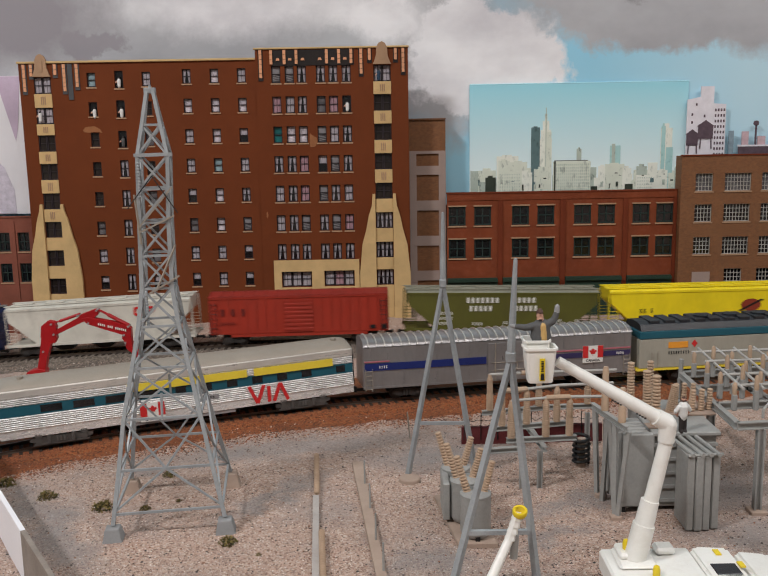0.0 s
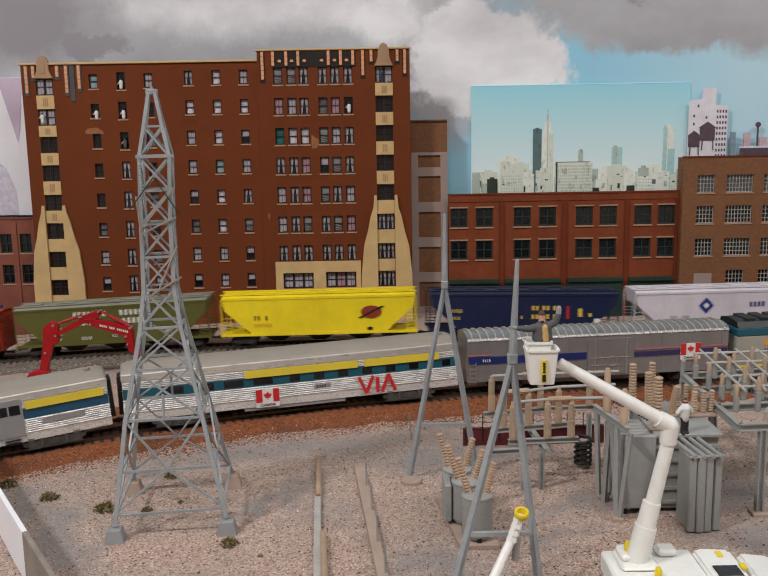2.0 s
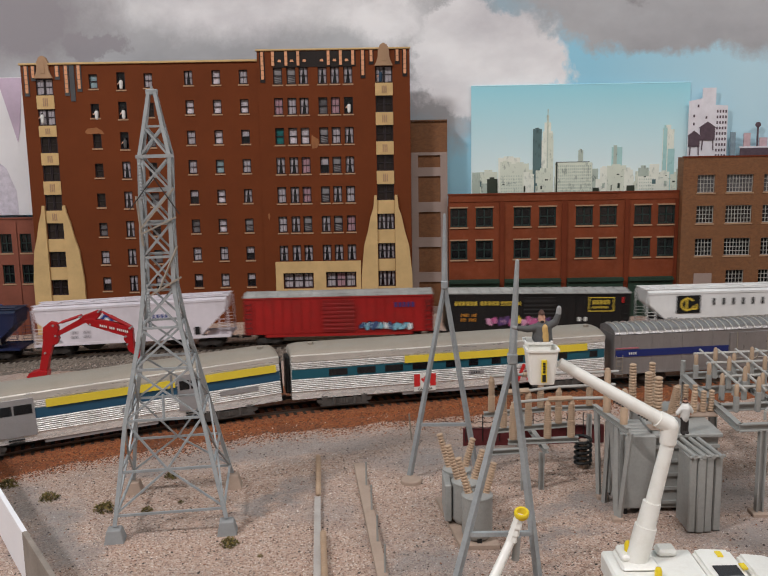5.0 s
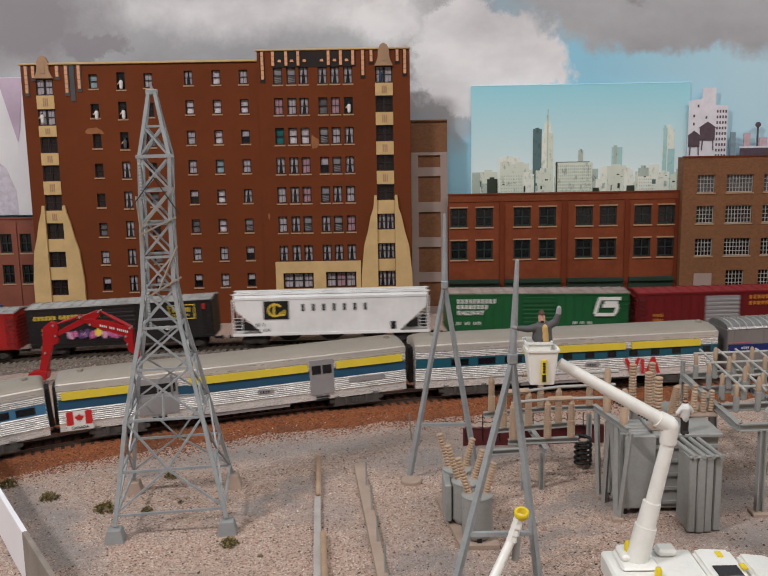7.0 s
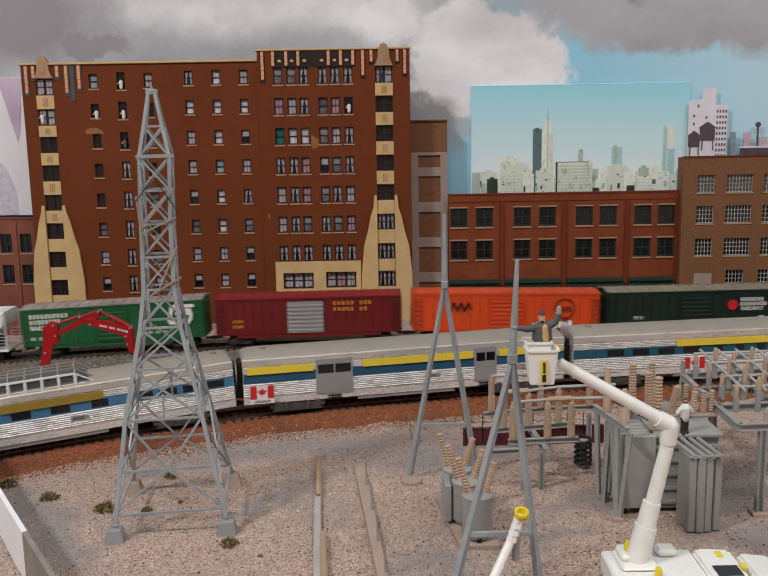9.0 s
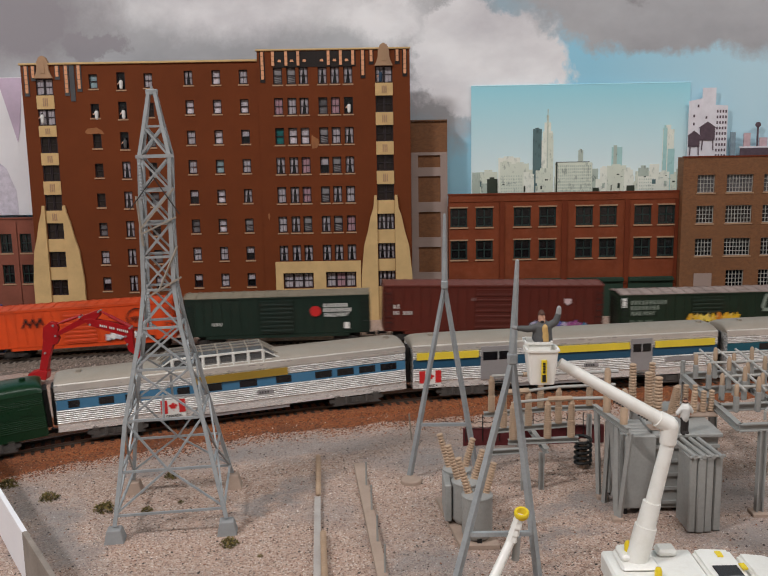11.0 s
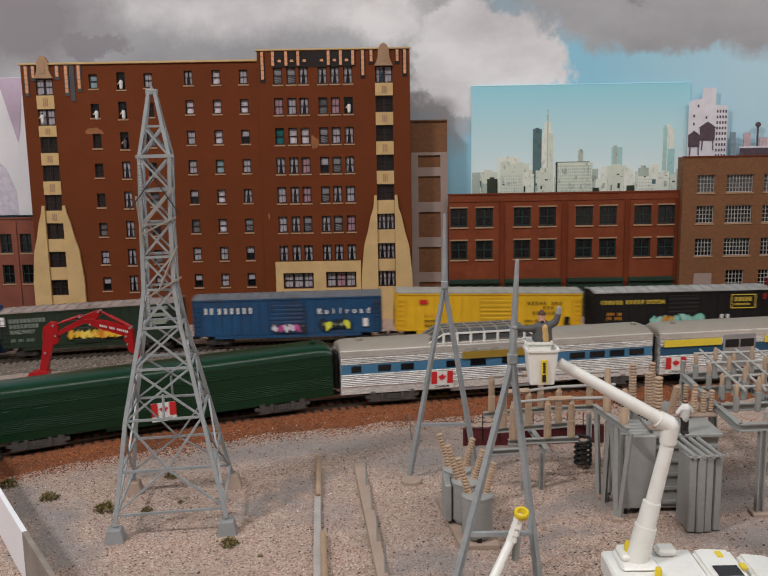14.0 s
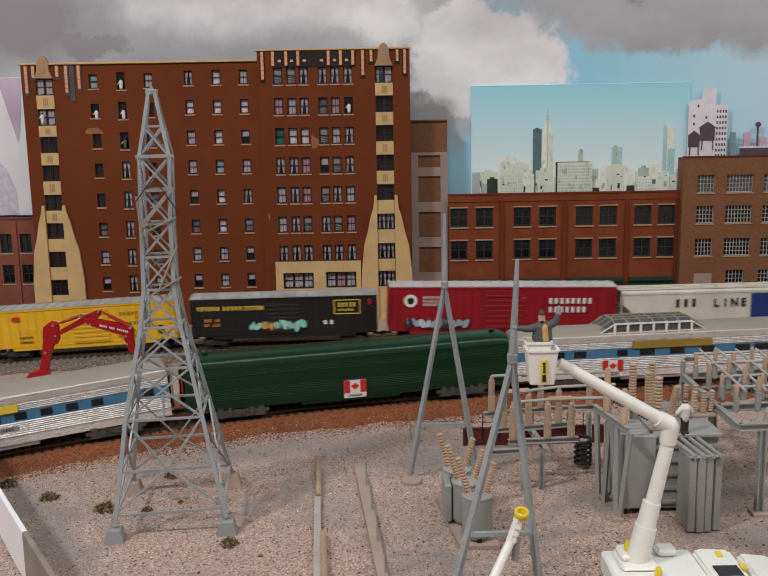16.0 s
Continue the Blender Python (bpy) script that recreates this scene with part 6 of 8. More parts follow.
def streamliner(label, l, r, body, roof, band, windows, yellow=(), ochre=(), doors=(), pale_end=False, gear="coach", glass="car_glass"):
    """A fluted stainless car: corrugated sides, window band, arched roof, skirts."""
    L = r - l
    car = thing("passenger_car", None, label, "passenger car", "cars of the passenger train")
    w = 0.0158
    bm = bmesh.new()
    extrude_x(bm, car_profile(w, 0.0086, [(0.0142, 0.0240, 7), (0.0314, 0.0364, 4)], 0.0400, 0.0002 if body == "car_green" else 0.0007), -L / 2 + 0.001, L / 2 - 0.001)
    part("body", bm, M[body], car)
    n = 14
    arc = [(-w - 0.0003, 0.0397)] + [(-(w + 0.0001) * math.cos(math.pi * i / n), 0.0401 + 0.0074 * math.sin(math.pi * i / n) ** 0.8) for i in range(n + 1)] + [(w + 0.0003, 0.0397)]
    bm = bmesh.new()
    rings = []
    for x, k in ((-L / 2 + 0.0005, 0.55), (-L / 2 + 0.0015, 0.76), (-L / 2 + 0.004, 0.90), (-L / 2 + 0.009, 0.98), (-L / 2 + 0.014, 1), (L / 2 - 0.014, 1), (L / 2 - 0.009, 0.98), (L / 2 - 0.004, 0.90), (L / 2 - 0.0015, 0.76), (L / 2 - 0.0005, 0.55)):
        rings.append([bm.verts.new((x, y, 0.0397 + (z - 0.0397) * k)) for y, z in arc])
    for a, c in zip(rings, rings[1:]):
        for i in range(len(arc)):
            bm.faces.new((a[i], a[(i + 1) % len(arc)], c[(i + 1) % len(arc)], c[i]))
    bm.faces.new(rings[0][::-1])
    bm.faces.new(rings[-1])
    part("roof", bm, M[roof], car, smooth=True)
    if body == "steel":
        for s in (-1, 1):
            part("eave", boxed(-L / 2 + 0.0006, L / 2 - 0.0006, min(s * (w - 0.001), s * (w + 0.0007)), max(s * (w - 0.001), s * (w + 0.0007)), 0.0368, 0.0424, c=0.0007), M["eave_steel"], car, "bright steel eave")
    for x in (-L / 2 + 0.017, L / 2 - 0.012):
        bm = bmesh.new()
        lathe(bm, [(0.0022, 0.0455), (0.0022, 0.0488), (0.0012, 0.0492)], 10, pose(x, -0.004, 0))
        part("roof_vent", bm, M[roof], car)
    if band:
        for s in (-1, 1):
            y0, y1 = min(s * w, s * (w + 0.0003)), max(s * w, s * (w + 0.0003))
            part("band", boxed(-L / 2 + 0.0012, L / 2 - 0.0012, y0, y1, 0.0242, 0.0312), M[band], car, "painted window band")
    for x0, x1 in windows:
        a, b = -L / 2 + x0 * L, -L / 2 + x1 * L
        part("window", boxed(a, b, -w - 0.0005, -w - 0.0001, 0.0252, 0.0303, c=0.0002), M[glass], car, "tinted window")
        part("window", boxed(a, b, w + 0.0001, w + 0.0005, 0.0252, 0.0303, c=0.0002), M[glass], car, "tinted window")
    for spans, mt in ((yellow, "yellow_band"), (ochre, "ochre_band")):
        for x0, x1 in spans:
            a, b = -L / 2 + x0 * L, -L / 2 + x1 * L
            shape("stripe", car, [(a, 0.0311), (b, 0.0311), (b, 0.0366), (a, 0.0366)], M[mt], -w - 0.0014, "yellow painted stripe")
    for x0, x1 in doors:
        a, b = -L / 2 + x0 * L, -L / 2 + x1 * L
        d = part("door", boxed(a, b, -w - 0.0011, -w + 0.0002, 0.0130, 0.0392, c=0.0002), M["silver"], car, "grey baggage door")
        m2 = (a + b) / 2
        for u0, u1 in ((a + 0.0016, m2 - 0.0006), (m2 + 0.0006, b - 0.0016)):
            part("window", boxed(u0, u1, -w - 0.0013, -w - 0.0010, 0.0285, 0.0350), M["car_glass"], d)
        bm = bmesh.new()
        for i in range(2):
            box(bm, m2 - 0.005, m2 + 0.005, -w - 0.002, -w + 0.001, 0.0085 + i * 0.0022, 0.0091 + i * 0.0022)
        part("step", bm, M["black"], d)
    for s in (-1, 1):
        x = s * L / 2
        part("diaphragm", boxed(min(x - s * 0.001, x + s * 0.0025), max(x - s * 0.001, x + s * 0.0025), -0.0065, 0.0065, 0.011, 0.0390, c=0.0006), M["black"], car)
    part("skirt", boxed(-L * 0.16, L * 0.14, -w + 0.0006, w - 0.0006, 0.0060, 0.0085), M["car_green" if body == "car_green" else "silver"], car, "underfloor equipment skirt")
    if body == "steel":
        part("number_plate", boxed(0.012, 0.024, -w - 0.0009, -w - 0.0005, 0.0185, 0.0212), M["silver"], car)
        marks(car, 0.0135, 0.0191, 4, 0.0016, M["black_logo"], -w - 0.0012, w=0.8, gap=0.4)
    couplers(car, L, 0.006)
    for s in (-1, 1):
        bogie(car, s * (L / 2 - 0.040), "coach")
    CARS.append((car, coach_line, (l + r) / 2, L))
    return car


def passenger_train():
    wide = [(0.115 + 0.085 * i, 0.115 + 0.085 * i + 0.056) for i in range(4)]
    small = [(0.475 + 0.073 * i, 0.475 + 0.073 * i + 0.030) for i in range(6)] + [(0.945, 0.972)]
    c = streamliner("stainless fluted coach with teal band and yellow stripe", -0.2749, -0.0254, "steel", "roof_silver", "teal_band", wide + small, [(0.345, 0.68), (0.70, 0.935)])
    emblem(c, 0.0455, 0.0106, 0.0132, -0.0175)
    flag(c, -0.0315, 0.0122, y=-0.0172)
    c = streamliner("stainless baggage car with blue band, yellow stripe and grey doors", -0.5329, -0.2816, "steel", "roof_silver", "blue_band", [], [(0.015, 0.208), (0.355, 0.697), (0.782, 0.985)], (), [(0.215, 0.325), (0.702, 0.774)])
    flag(c, -0.1200, 0.0130, y=-0.0172)
    part("grille", boxed(0.08, 0.108, -0.0168, -0.0162, 0.0195, 0.0225), M["silver"], c, "long vent grille")
    dome_w = [(0.035, 0.065), (0.115, 0.155), (0.185, 0.225), (0.325, 0.36), (0.40, 0.45), (0.50, 0.55), (0.605, 0.65)] + [(0.72 + 0.066 * i, 0.72 + 0.066 * i + 0.05) for i in range(4)]
    c = streamliner("stainless dome car with light blue band and glazed roof dome", -0.7900, -0.5377, "steel", "roof_silver", "blue_light", dome_w, (), [(0.375, 0.64)])
    flag(c, -0.0562, 0.0130, y=-0.0172)
    dome(c, -0.0458, 0.0185)
    c = streamliner("dark green enamelled fluted passenger car", -1.0442, -0.7950, "car_green", "car_green", "car_green", [(0.06, 0.10), (0.16, 0.2), (0.93, 0.965)], glass="car_green")
    flag(c, -0.0085, 0.0122, y=-0.0172)
    part("end_lamp", boxed(-0.1256, -0.1248, -0.0140, -0.010, 0.022, 0.033), M["red_logo"], c, "red end marker")
    tail = [(0.06 + 0.066 * i, 0.06 + 0.066 * i + 0.032) for i in range(12)] + [(0.925, 0.955)]
    c = streamliner("stainless fluted coach with light blue band and small windows", -1.304, -1.0528, "steel", "roof_silver", "blue_light", tail, [(0.1, 0.36), (0.38, 0.6)])
    c = streamliner("stainless fluted coach following at the tail", -1.558, -1.3075, "steel", "roof_silver", "teal_band", tail)
    silver_baggage()
    locomotive()


def dome(car, x0, x1):
    """The raised glazed part of a roof: sills, posts, sloped ends, curved panes."""
    d = thing("dome")
    d.parent = car
    y, zb, zm, zt, yt = 0.0146, 0.0424, 0.0508, 0.0534, 0.0085
    bm = bmesh.new()
    for s in (-1, 1):
        box(bm, x0 - 0.006, x1 + 0.006, min(s * y, s * (y - 0.0014)), max(s * y, s * (y - 0.0014)), zb, zb + 0.0016)
        bar(bm, (x0, s * y, zm), (x1, s * y, zm), 0.0009, 4)
        bar(bm, (x0 - 0.014, s * (y - 0.001), zb), (x0, s * y, zm), 0.0006, 4)
        bar(bm, (x1 + 0.014, s * (y - 0.001), zb), (x1, s * y, zm), 0.0006, 4)
        for i in range(7):
            x = x0 + (x1 - x0) * i / 6
            bar(bm, (x, s * y, zb), (x, s * y, zm), 0.0011, 4)
    part("frame", bm, M["white_gloss"], d, "white dome frame")
    bm = bmesh.new()
    for i in range(7):
        x = x0 + (x1 - x0) * i / 6
        for s in (-1, 1):
            bar(bm, (x, s * y, zm), (x, s * yt, zt), 0.0006, 4)
        bar(bm, (x, -yt, zt), (x, yt, zt), 0.0006, 4)
    for yy in (-yt, 0, yt):
        bar(bm, (x0, yy, zt), (x1, yy, zt), 0.0006, 4)
        bar(bm, (x0 - 0.014, yy * 1.2, zb + 0.002), (x0, yy, zt), 0.0006, 4)
        bar(bm, (x1 + 0.014, yy * 1.2, zb + 0.002), (x1, yy, zt), 0.0006, 4)
    part("rib", bm, M["roof_silver"], d, "silver roof ribs of the dome")
    g, t, b = nodes_of("dome_glass")
    b.inputs["Base Color"].default_value = (0.20, 0.20, 0.20, 1)
    b.inputs["Transmission Weight"].default_value = 0.6
    b.inputs["Roughness"].default_value = 0.08
    b.inputs["IOR"].default_value = 1.2
    bm = bmesh.new()
    out = [(-y + 0.0003, zb), (-y + 0.0003, zm), (-yt, zt - 0.0003), (yt, zt - 0.0003), (y - 0.0003, zm), (y - 0.0003, zb)]
    rings = [[bm.verts.new((xx, yy * k, zb + (zz - zb) * h)) for yy, zz in out] for xx, k, h in ((x0 - 0.014, 0.95, 0.05), (x0, 1, 1), (x1, 1, 1), (x1 + 0.014, 0.95, 0.05))]
    for a, c in zip(rings, rings[1:]):
        for i in range(5):
            bm.faces.new((a[i], a[i + 1], c[i + 1], c[i]))
    p = part("glazing", bm, g, d, "clear dome glazing")
    p.visible_shadow = False
    # hides the pale roof; its dark colour stands in for the dome's shaded inside
    part("floor", boxed(x0 - 0.006, x1 + 0.006, -0.0128, 0.0128, 0.0425, 0.0480, c=0.0003), M["truck"], d, "raised floor of the dome, coloured dark in place of the shade inside")
    bm = bmesh.new()
    for i in range(6):
        x = x0 + 0.004 + i * 0.0098
        for yy in (-0.008, 0.008):
            box(bm, x, x + 0.004, yy - 0.0035, yy + 0.0035, 0.0480, 0.0496, c=0.0004)
            box(bm, x - 0.0012, x, yy - 0.0035, yy + 0.0035, 0.0480, 0.0510, c=0.0004)
    part("seats", bm, M["truck_grey"], d, "rows of grey seats")


def silver_baggage():
    l, r = -0.0178, 0.1981
    L = r - l
    car = thing("baggage_car", None, "silver-grey smooth baggage car with navy stripe and ribbed roof", "passenger car", "cars of the passenger train")
    w, z0, top = 0.0158, 0.0105, 0.0425
    bm = bmesh.new()
    box(bm, -L / 2, L / 2, -w, w, z0, top, c=0.0005)
    for i in range(9):
        x = -L / 2 + 0.006 + (L - 0.012) * i / 8
        for s in (-1, 1):
            box(bm, x - 0.0003, x + 0.0003, min(s * w, s * (w + 0.0004)), max(s * w, s * (w + 0.0004)), z0 + 0.001, top - 0.001)
    for s in (-1, 1):
        box(bm, -L / 2, L / 2, min(s * w, s * (w + 0.0005)), max(s * w, s * (w + 0.0005)), z0, z0 + 0.0016)
    part("body", bm, M["silver_car"], car)
    bm = bmesh.new()
    n = 10
    arc = [(-(w + 0.0004) * math.cos(math.pi * i / n), top + 0.0001 + 0.0055 * math.sin(math.pi * i / n)) for i in range(n + 1)]
    extrude_x(bm, arc, -L / 2, L / 2)
    part("roof", bm, M["silver_car"], car, smooth=True)
    arc2 = [(y * 1.02, z + 0.0008) for y, z in arc]
    me = bmesh.new()
    extrude_x(me, arc2, -0.00045, 0.00045)
    me = finish(me, "roof_rib", M["eave_steel"])
    for i in range(34):
        part("roof_rib", me, None, car, m=pose(-L / 2 + 0.004 + (L - 0.008) * i / 33, 0, 0))
    part("stripe", boxed(-L / 2 + 0.001, -0.012, -w - 0.0006, -w, 0.0245, 0.0300), M["navy_stripe"], car, "navy stripe")
    part("stripe", boxed(0.028, L / 2 - 0.001, -w - 0.0006, -w, 0.0245, 0.0285), surface("dark_stripe_paint", (58, 50, 92), 0.5), car, "dark stripe")
    part("line", boxed(0.028, L / 2 - 0.001, -w - 0.0007, -w, 0.0300, 0.0310), M["pink_line"], car, "thin pink line")
    part("line", boxed(-L / 2 + 0.001, -L / 2 + 0.02, -w - 0.0007, -w, 0.0310, 0.0318), M["pink_line"], car, "thin pink line")
    d = part("door", boxed(-0.011, 0.027, -w - 0.0009, -w, z0 + 0.001, top - 0.002, c=0.0003), M["silver_car"], car, "plug door with locking bars")
    bm = bmesh.new()
    for x in (-0.005, 0.021):
        bar(bm, (x, -w - 0.0012, z0), (x, -w - 0.0012, top - 0.002), 0.0005, 6)
    for i in range(14):
        a0, a1 = 2 * math.pi * i / 14, 2 * math.pi * (i + 1) / 14
        bar(bm, (0.009 + 0.004 * math.cos(a0), -w - 0.0014, 0.022 + 0.004 * math.sin(a0)), (0.009 + 0.004 * math.cos(a1), -w - 0.0014, 0.022 + 0.004 * math.sin(a1)), 0.0004, 5)
    for z in (0.019, 0.025):
        bar(bm, (-0.008, -w - 0.0012, z), (0.024, -w - 0.0012, z), 0.0003, 5)
    part("locking_bar", bm, M["roof_silver"], d)
    flag(car, 0.0665, 0.0240, y=-w - 0.0012)
    marks(car, -L / 2 + 0.012, 0.0262, 4, 0.002, M["white_logo"], -w - 0.0009)
    marks(car, L / 2 - 0.013, 0.0255, 4, 0.002, M["white_logo"], -w - 0.0009)
    part("underframe", boxed(-L / 2 + 0.02, L / 2 - 0.02, -0.006, 0.006, 0.0075, z0 - 0.0001), M["black"], car)
    ladders(car, L, z0 - 0.002, 0.026, M["roof_silver"], 5)
    couplers(car, L, 0.006)
    for s in (-1, 1):
        bogie(car, s * (L / 2 - 0.034))
    CARS.append((car, coach_line, (l + r) / 2, L))


def locomotive():
    l, r = 0.2035, 0.4035
    L = r - l
    car = thing("diesel_locomotive", None, "diesel locomotive in grey and teal with a black top", "locomotive", "cars of the passenger train")
    w = 0.0158
    grey, teal, dark = paint((172, 168, 154), 0.15), M["teal_band"], paint((40, 42, 46), 0.2, 0.4)
    part("body", boxed(-L / 2 + 0.002, L / 2 - 0.03, -w, w, 0.0125, 0.0365, c=0.0006), grey, car)
    part("band", boxed(-L / 2 + 0.0018, L / 2 - 0.03, -w - 0.0004, w + 0.0004, 0.0366, 0.0428, c=0.0006), teal, car, "teal upper band")
    bm = bmesh.new()
    extrude_x(bm, [(-w, 0.0430), (w, 0.0430), (w * 0.8, 0.0478), (w * 0.3, 0.0492), (-w * 0.3, 0.0492), (-w * 0.8, 0.0478)], -L / 2 + 0.003, L / 2 - 0.032)
    for i in range(12):
        x = -L / 2 + 0.012 + i * 0.0128
        box(bm, x, x + 0.0085, -w * 0.7, w * 0.7, 0.0470, 0.0502, c=0.0004)
    part("roof", bm, dark, car, "black roof with fan hatches")
    for x in (-0.04, -0.015, 0.01):
        bm = bmesh.new()
        lathe(bm, [(0.006, 0.0502), (0.006, 0.0514), (0.0045, 0.0518)], 18, pose(x, 0, 0))
        part("fan", bm, dark, car)
    bm = bmesh.new()
    prism(bm, [(L / 2 - 0.03, 0.0125), (L / 2, 0.0125), (L / 2, 0.030), (L / 2 - 0.008, 0.034), (L / 2 - 0.014, 0.047), (L / 2 - 0.03, 0.049)], -w, w)
    part("cab", bm, grey, car)
    part("windscreen", boxed(L / 2 - 0.022, L / 2 - 0.016, -w - 0.0003, w + 0.0003, 0.036, 0.044), M["car_glass"], car)
    part("sill", boxed(-L / 2, L / 2, -w - 0.0004, w + 0.0004, 0.0108, 0.0124), M["yellow_band"], car, "yellow sill line")
    part("fuel_tank", boxed(-0.03, 0.03, -0.012, 0.012, 0.003, 0.0106, c=0.001), M["black"], car)
    part("emblem", boxed(-L / 2 + 0.026, -L / 2 + 0.0425, -w - 0.0003, -w, 0.0285, 0.0335), M["orange_logo"], car, "orange painted bar")
    marks(car, -L / 2 + 0.026, 0.0235, 9, 0.0024, M["black_logo"], -w - 0.0003)
    shape("leaf", car, [(-L / 2 + 0.0455, 0.0315), (-L / 2 + 0.0480, 0.0345), (-L / 2 + 0.0505, 0.0315), (-L / 2 + 0.0480, 0.0285)], M["red_logo"], -w - 0.0003)
    bm = bmesh.new()
    for x in (-L / 2 + 0.012, -L / 2 + 0.017):
        bar(bm, (x, -w - 0.001, 0.014), (x, -w - 0.001, 0.026), 0.0003, 5)
    part("grab_rail", bm, M["roof_silver"], car)
    couplers(car, L, 0.006)
    for s in (-1, 1):
        bogie(car, s * (L / 2 - 0.042))
    CARS.append((car, coach_line, (l + r) / 2, L))


passenger_train()


# ---- the yard: pylon, poles, substation, trucks ----
def insulator(bm, p, q, r, ribs, n=10, cap=True):
    """A ribbed porcelain stack from p to q."""
    p, q = Vector(p), Vector(q)
    h = (q - p).length
    prof = [(r * 0.6, 0)]
    for i in range(ribs):
        a, d = h * i / ribs, h / ribs
        taper = 1 - 0.18 * i / ribs
        prof += [(r * 0.74 * taper, a + d * 0.12), (r * taper, a + d * 0.30), (r * taper, a + d * 0.66), (r * 0.74 * taper, a + d * 0.84)]
    prof.append((r * 0.35, h))
    lathe(bm, prof, n, Matrix.Translation(p) @ (q - p).to_track_quat("Z", "Y").to_matrix().to_4x4())


def ibeam(bm, p, q, h=0.0032, w=0.0026, t=0.0005):
    """A rolled I-section laid from p to q."""
    p, q = Vector(p), Vector(q)
    d = (q - p).normalized()
    s = d.cross(Vector((0, 0, 1))).normalized()
    up = s.cross(d)
    for x0, x1, z0, z1 in ((-w / 2, w / 2, 0, t), (-w / 2, w / 2, h - t, h), (-t / 2, t / 2, t, h - t)):
        v = [bm.verts.new(c + s * a + up * b) for c in (p, q) for a, b in ((x0, z0), (x1, z0), (x1, z1), (x0, z1))]
        for f in ((3, 2, 1, 0), (4, 5, 6, 7), (0, 1, 5, 4), (1, 2, 6, 5), (2, 3, 7, 6), (3, 0, 4, 7)):
            bm.faces.new([v[i] for i in f])


def lattice_pylon():
    t = thing("lattice_pylon", pose(-0.1172, 0.4868, 0, 0, -0.75, 6.5), "grey four-legged lattice pylon on concrete blocks", "pylon")
    # height, half widths, and the sideways bow of the hand-bent model
    prof = [(0.0075, 0.0290, 0.0325, -0.0013), (0.0345, 0.0243, 0.0266, -0.0019), (0.0605, 0.0201, 0.0212, -0.0025), (0.0865, 0.0149, 0.0156, -0.0022), (0.108, 0.0106, 0.0112, -0.0021),
            (0.128, 0.0079, 0.0083, -0.0018), (0.163, 0.0075, 0.0077, -0.0009), (0.198, 0.0077, 0.0074, 0.0007), (0.2136, 0.0047, 0.0047, 0.0008), (0.231, 0.0016, 0.0016, 0.0010)]
    def at(z, sx, sy):
        hx = float(np.interp(z, [p[0] for p in prof], [p[1] for p in prof]))
        hy = float(np.interp(z, [p[0] for p in prof], [p[2] for p in prof]))
        bow = float(np.interp(z, [p[0] for p in prof], [p[3] for p in prof]))
        return (sx * hx + bow, sy * hy, z)
    for sx in (-1, 1):
        for sy in (-1, 1):
            bm = bmesh.new()
            prev = None
            for row in prof:
                c, r = Vector(at(row[0], sx, sy)), 0.00105 if row[0] < 0.19 else 0.0009
                ring = [bm.verts.new(c + Vector((r * i, r * j, 0))) for i, j in ((-1, -1), (1, -1), (1, 1), (-1, 1))]
                for i in range(4 if prev else 0):
                    bm.faces.new((prev[i], prev[(i + 1) % 4], ring[(i + 1) % 4], ring[i]))
                prev = ring
            bm.faces.new(prev)
            part("leg", bm, M["tower_grey"], t)
            bm = bmesh.new()
            x, y = sx * 0.0292 - 0.0013, sy * 0.0328
            v = [bm.verts.new((x + a * k, y + b * k, z)) for k, z in ((0.0056, -0.0025), (0.0036, 0.0064)) for a, b in ((-1, -1), (1, -1), (1, 1), (-1, 1))]
            for f in ((3, 2, 1, 0), (4, 5, 6, 7), (0, 1, 5, 4), (1, 2, 6, 5), (2, 3, 7, 6), (3, 0, 4, 7)):
                bm.faces.new([v[i] for i in f])
            bmesh.ops.bevel(bm, geom=bm.edges[:], offset=0.0004, segments=1, affect="EDGES")
            part("footing", bm, M["block_grey"] if sy < 0 else M["tan_slab"], t, "grey concrete footing" if sy < 0 else "footing strewn with pinkish grit")
    faces = [((-1, -1), (1, -1)), ((1, -1), (1, 1)), ((1, 1), (-1, 1)), ((-1, 1), (-1, -1))]
    levels = [0.0605, 0.0865, 0.108, 0.128, 0.1455, 0.163, 0.1805, 0.198, 0.2136]
    for a, b in faces:
        for z in [0.0125, 0.0345] + levels:
            bm = bmesh.new()
            bar(bm, at(z, *a), at(z, *b), 0.00085, 4)
            part("girt", bm, M["tower_grey"], t)
        lo, mid = 0.0345, 0.0605
        pm = (Vector(at(lo, *a)) + Vector(at(lo, *b))) / 2
        pt = (Vector(at(mid, *a)) + Vector(at(mid, *b))) / 2
        pairs = [(at(mid, *a), pm), (at(mid, *b), pm), (pm, at(0.0135, *a)), (pm, at(0.0135, *b)), (pt, (Vector(at(0.0735, *a)) + Vector(at(0.0735, *b))) / 2)]
        for z0, z1 in zip(levels, levels[1:]):
            pairs += [(at(z0, *a), at(z1, *b)), (at(z0, *b), at(z1, *a))]
        for p, q in pairs:
            bm = bmesh.new()
            bar(bm, p, q, 0.00072, 4)
            part("brace", bm, M["tower_grey"], t)
    bm = boxed(-0.0020, 0.0040, -0.0022, 0.0022, 0.2296, 0.2326, c=0.0004)
    part("cap", bm, M["tower_grey"], t)
    bm = bmesh.new()
    bar(bm, (0.001, 0, 0.2326), (0.001, 0, 0.2342), 0.0007, 6)
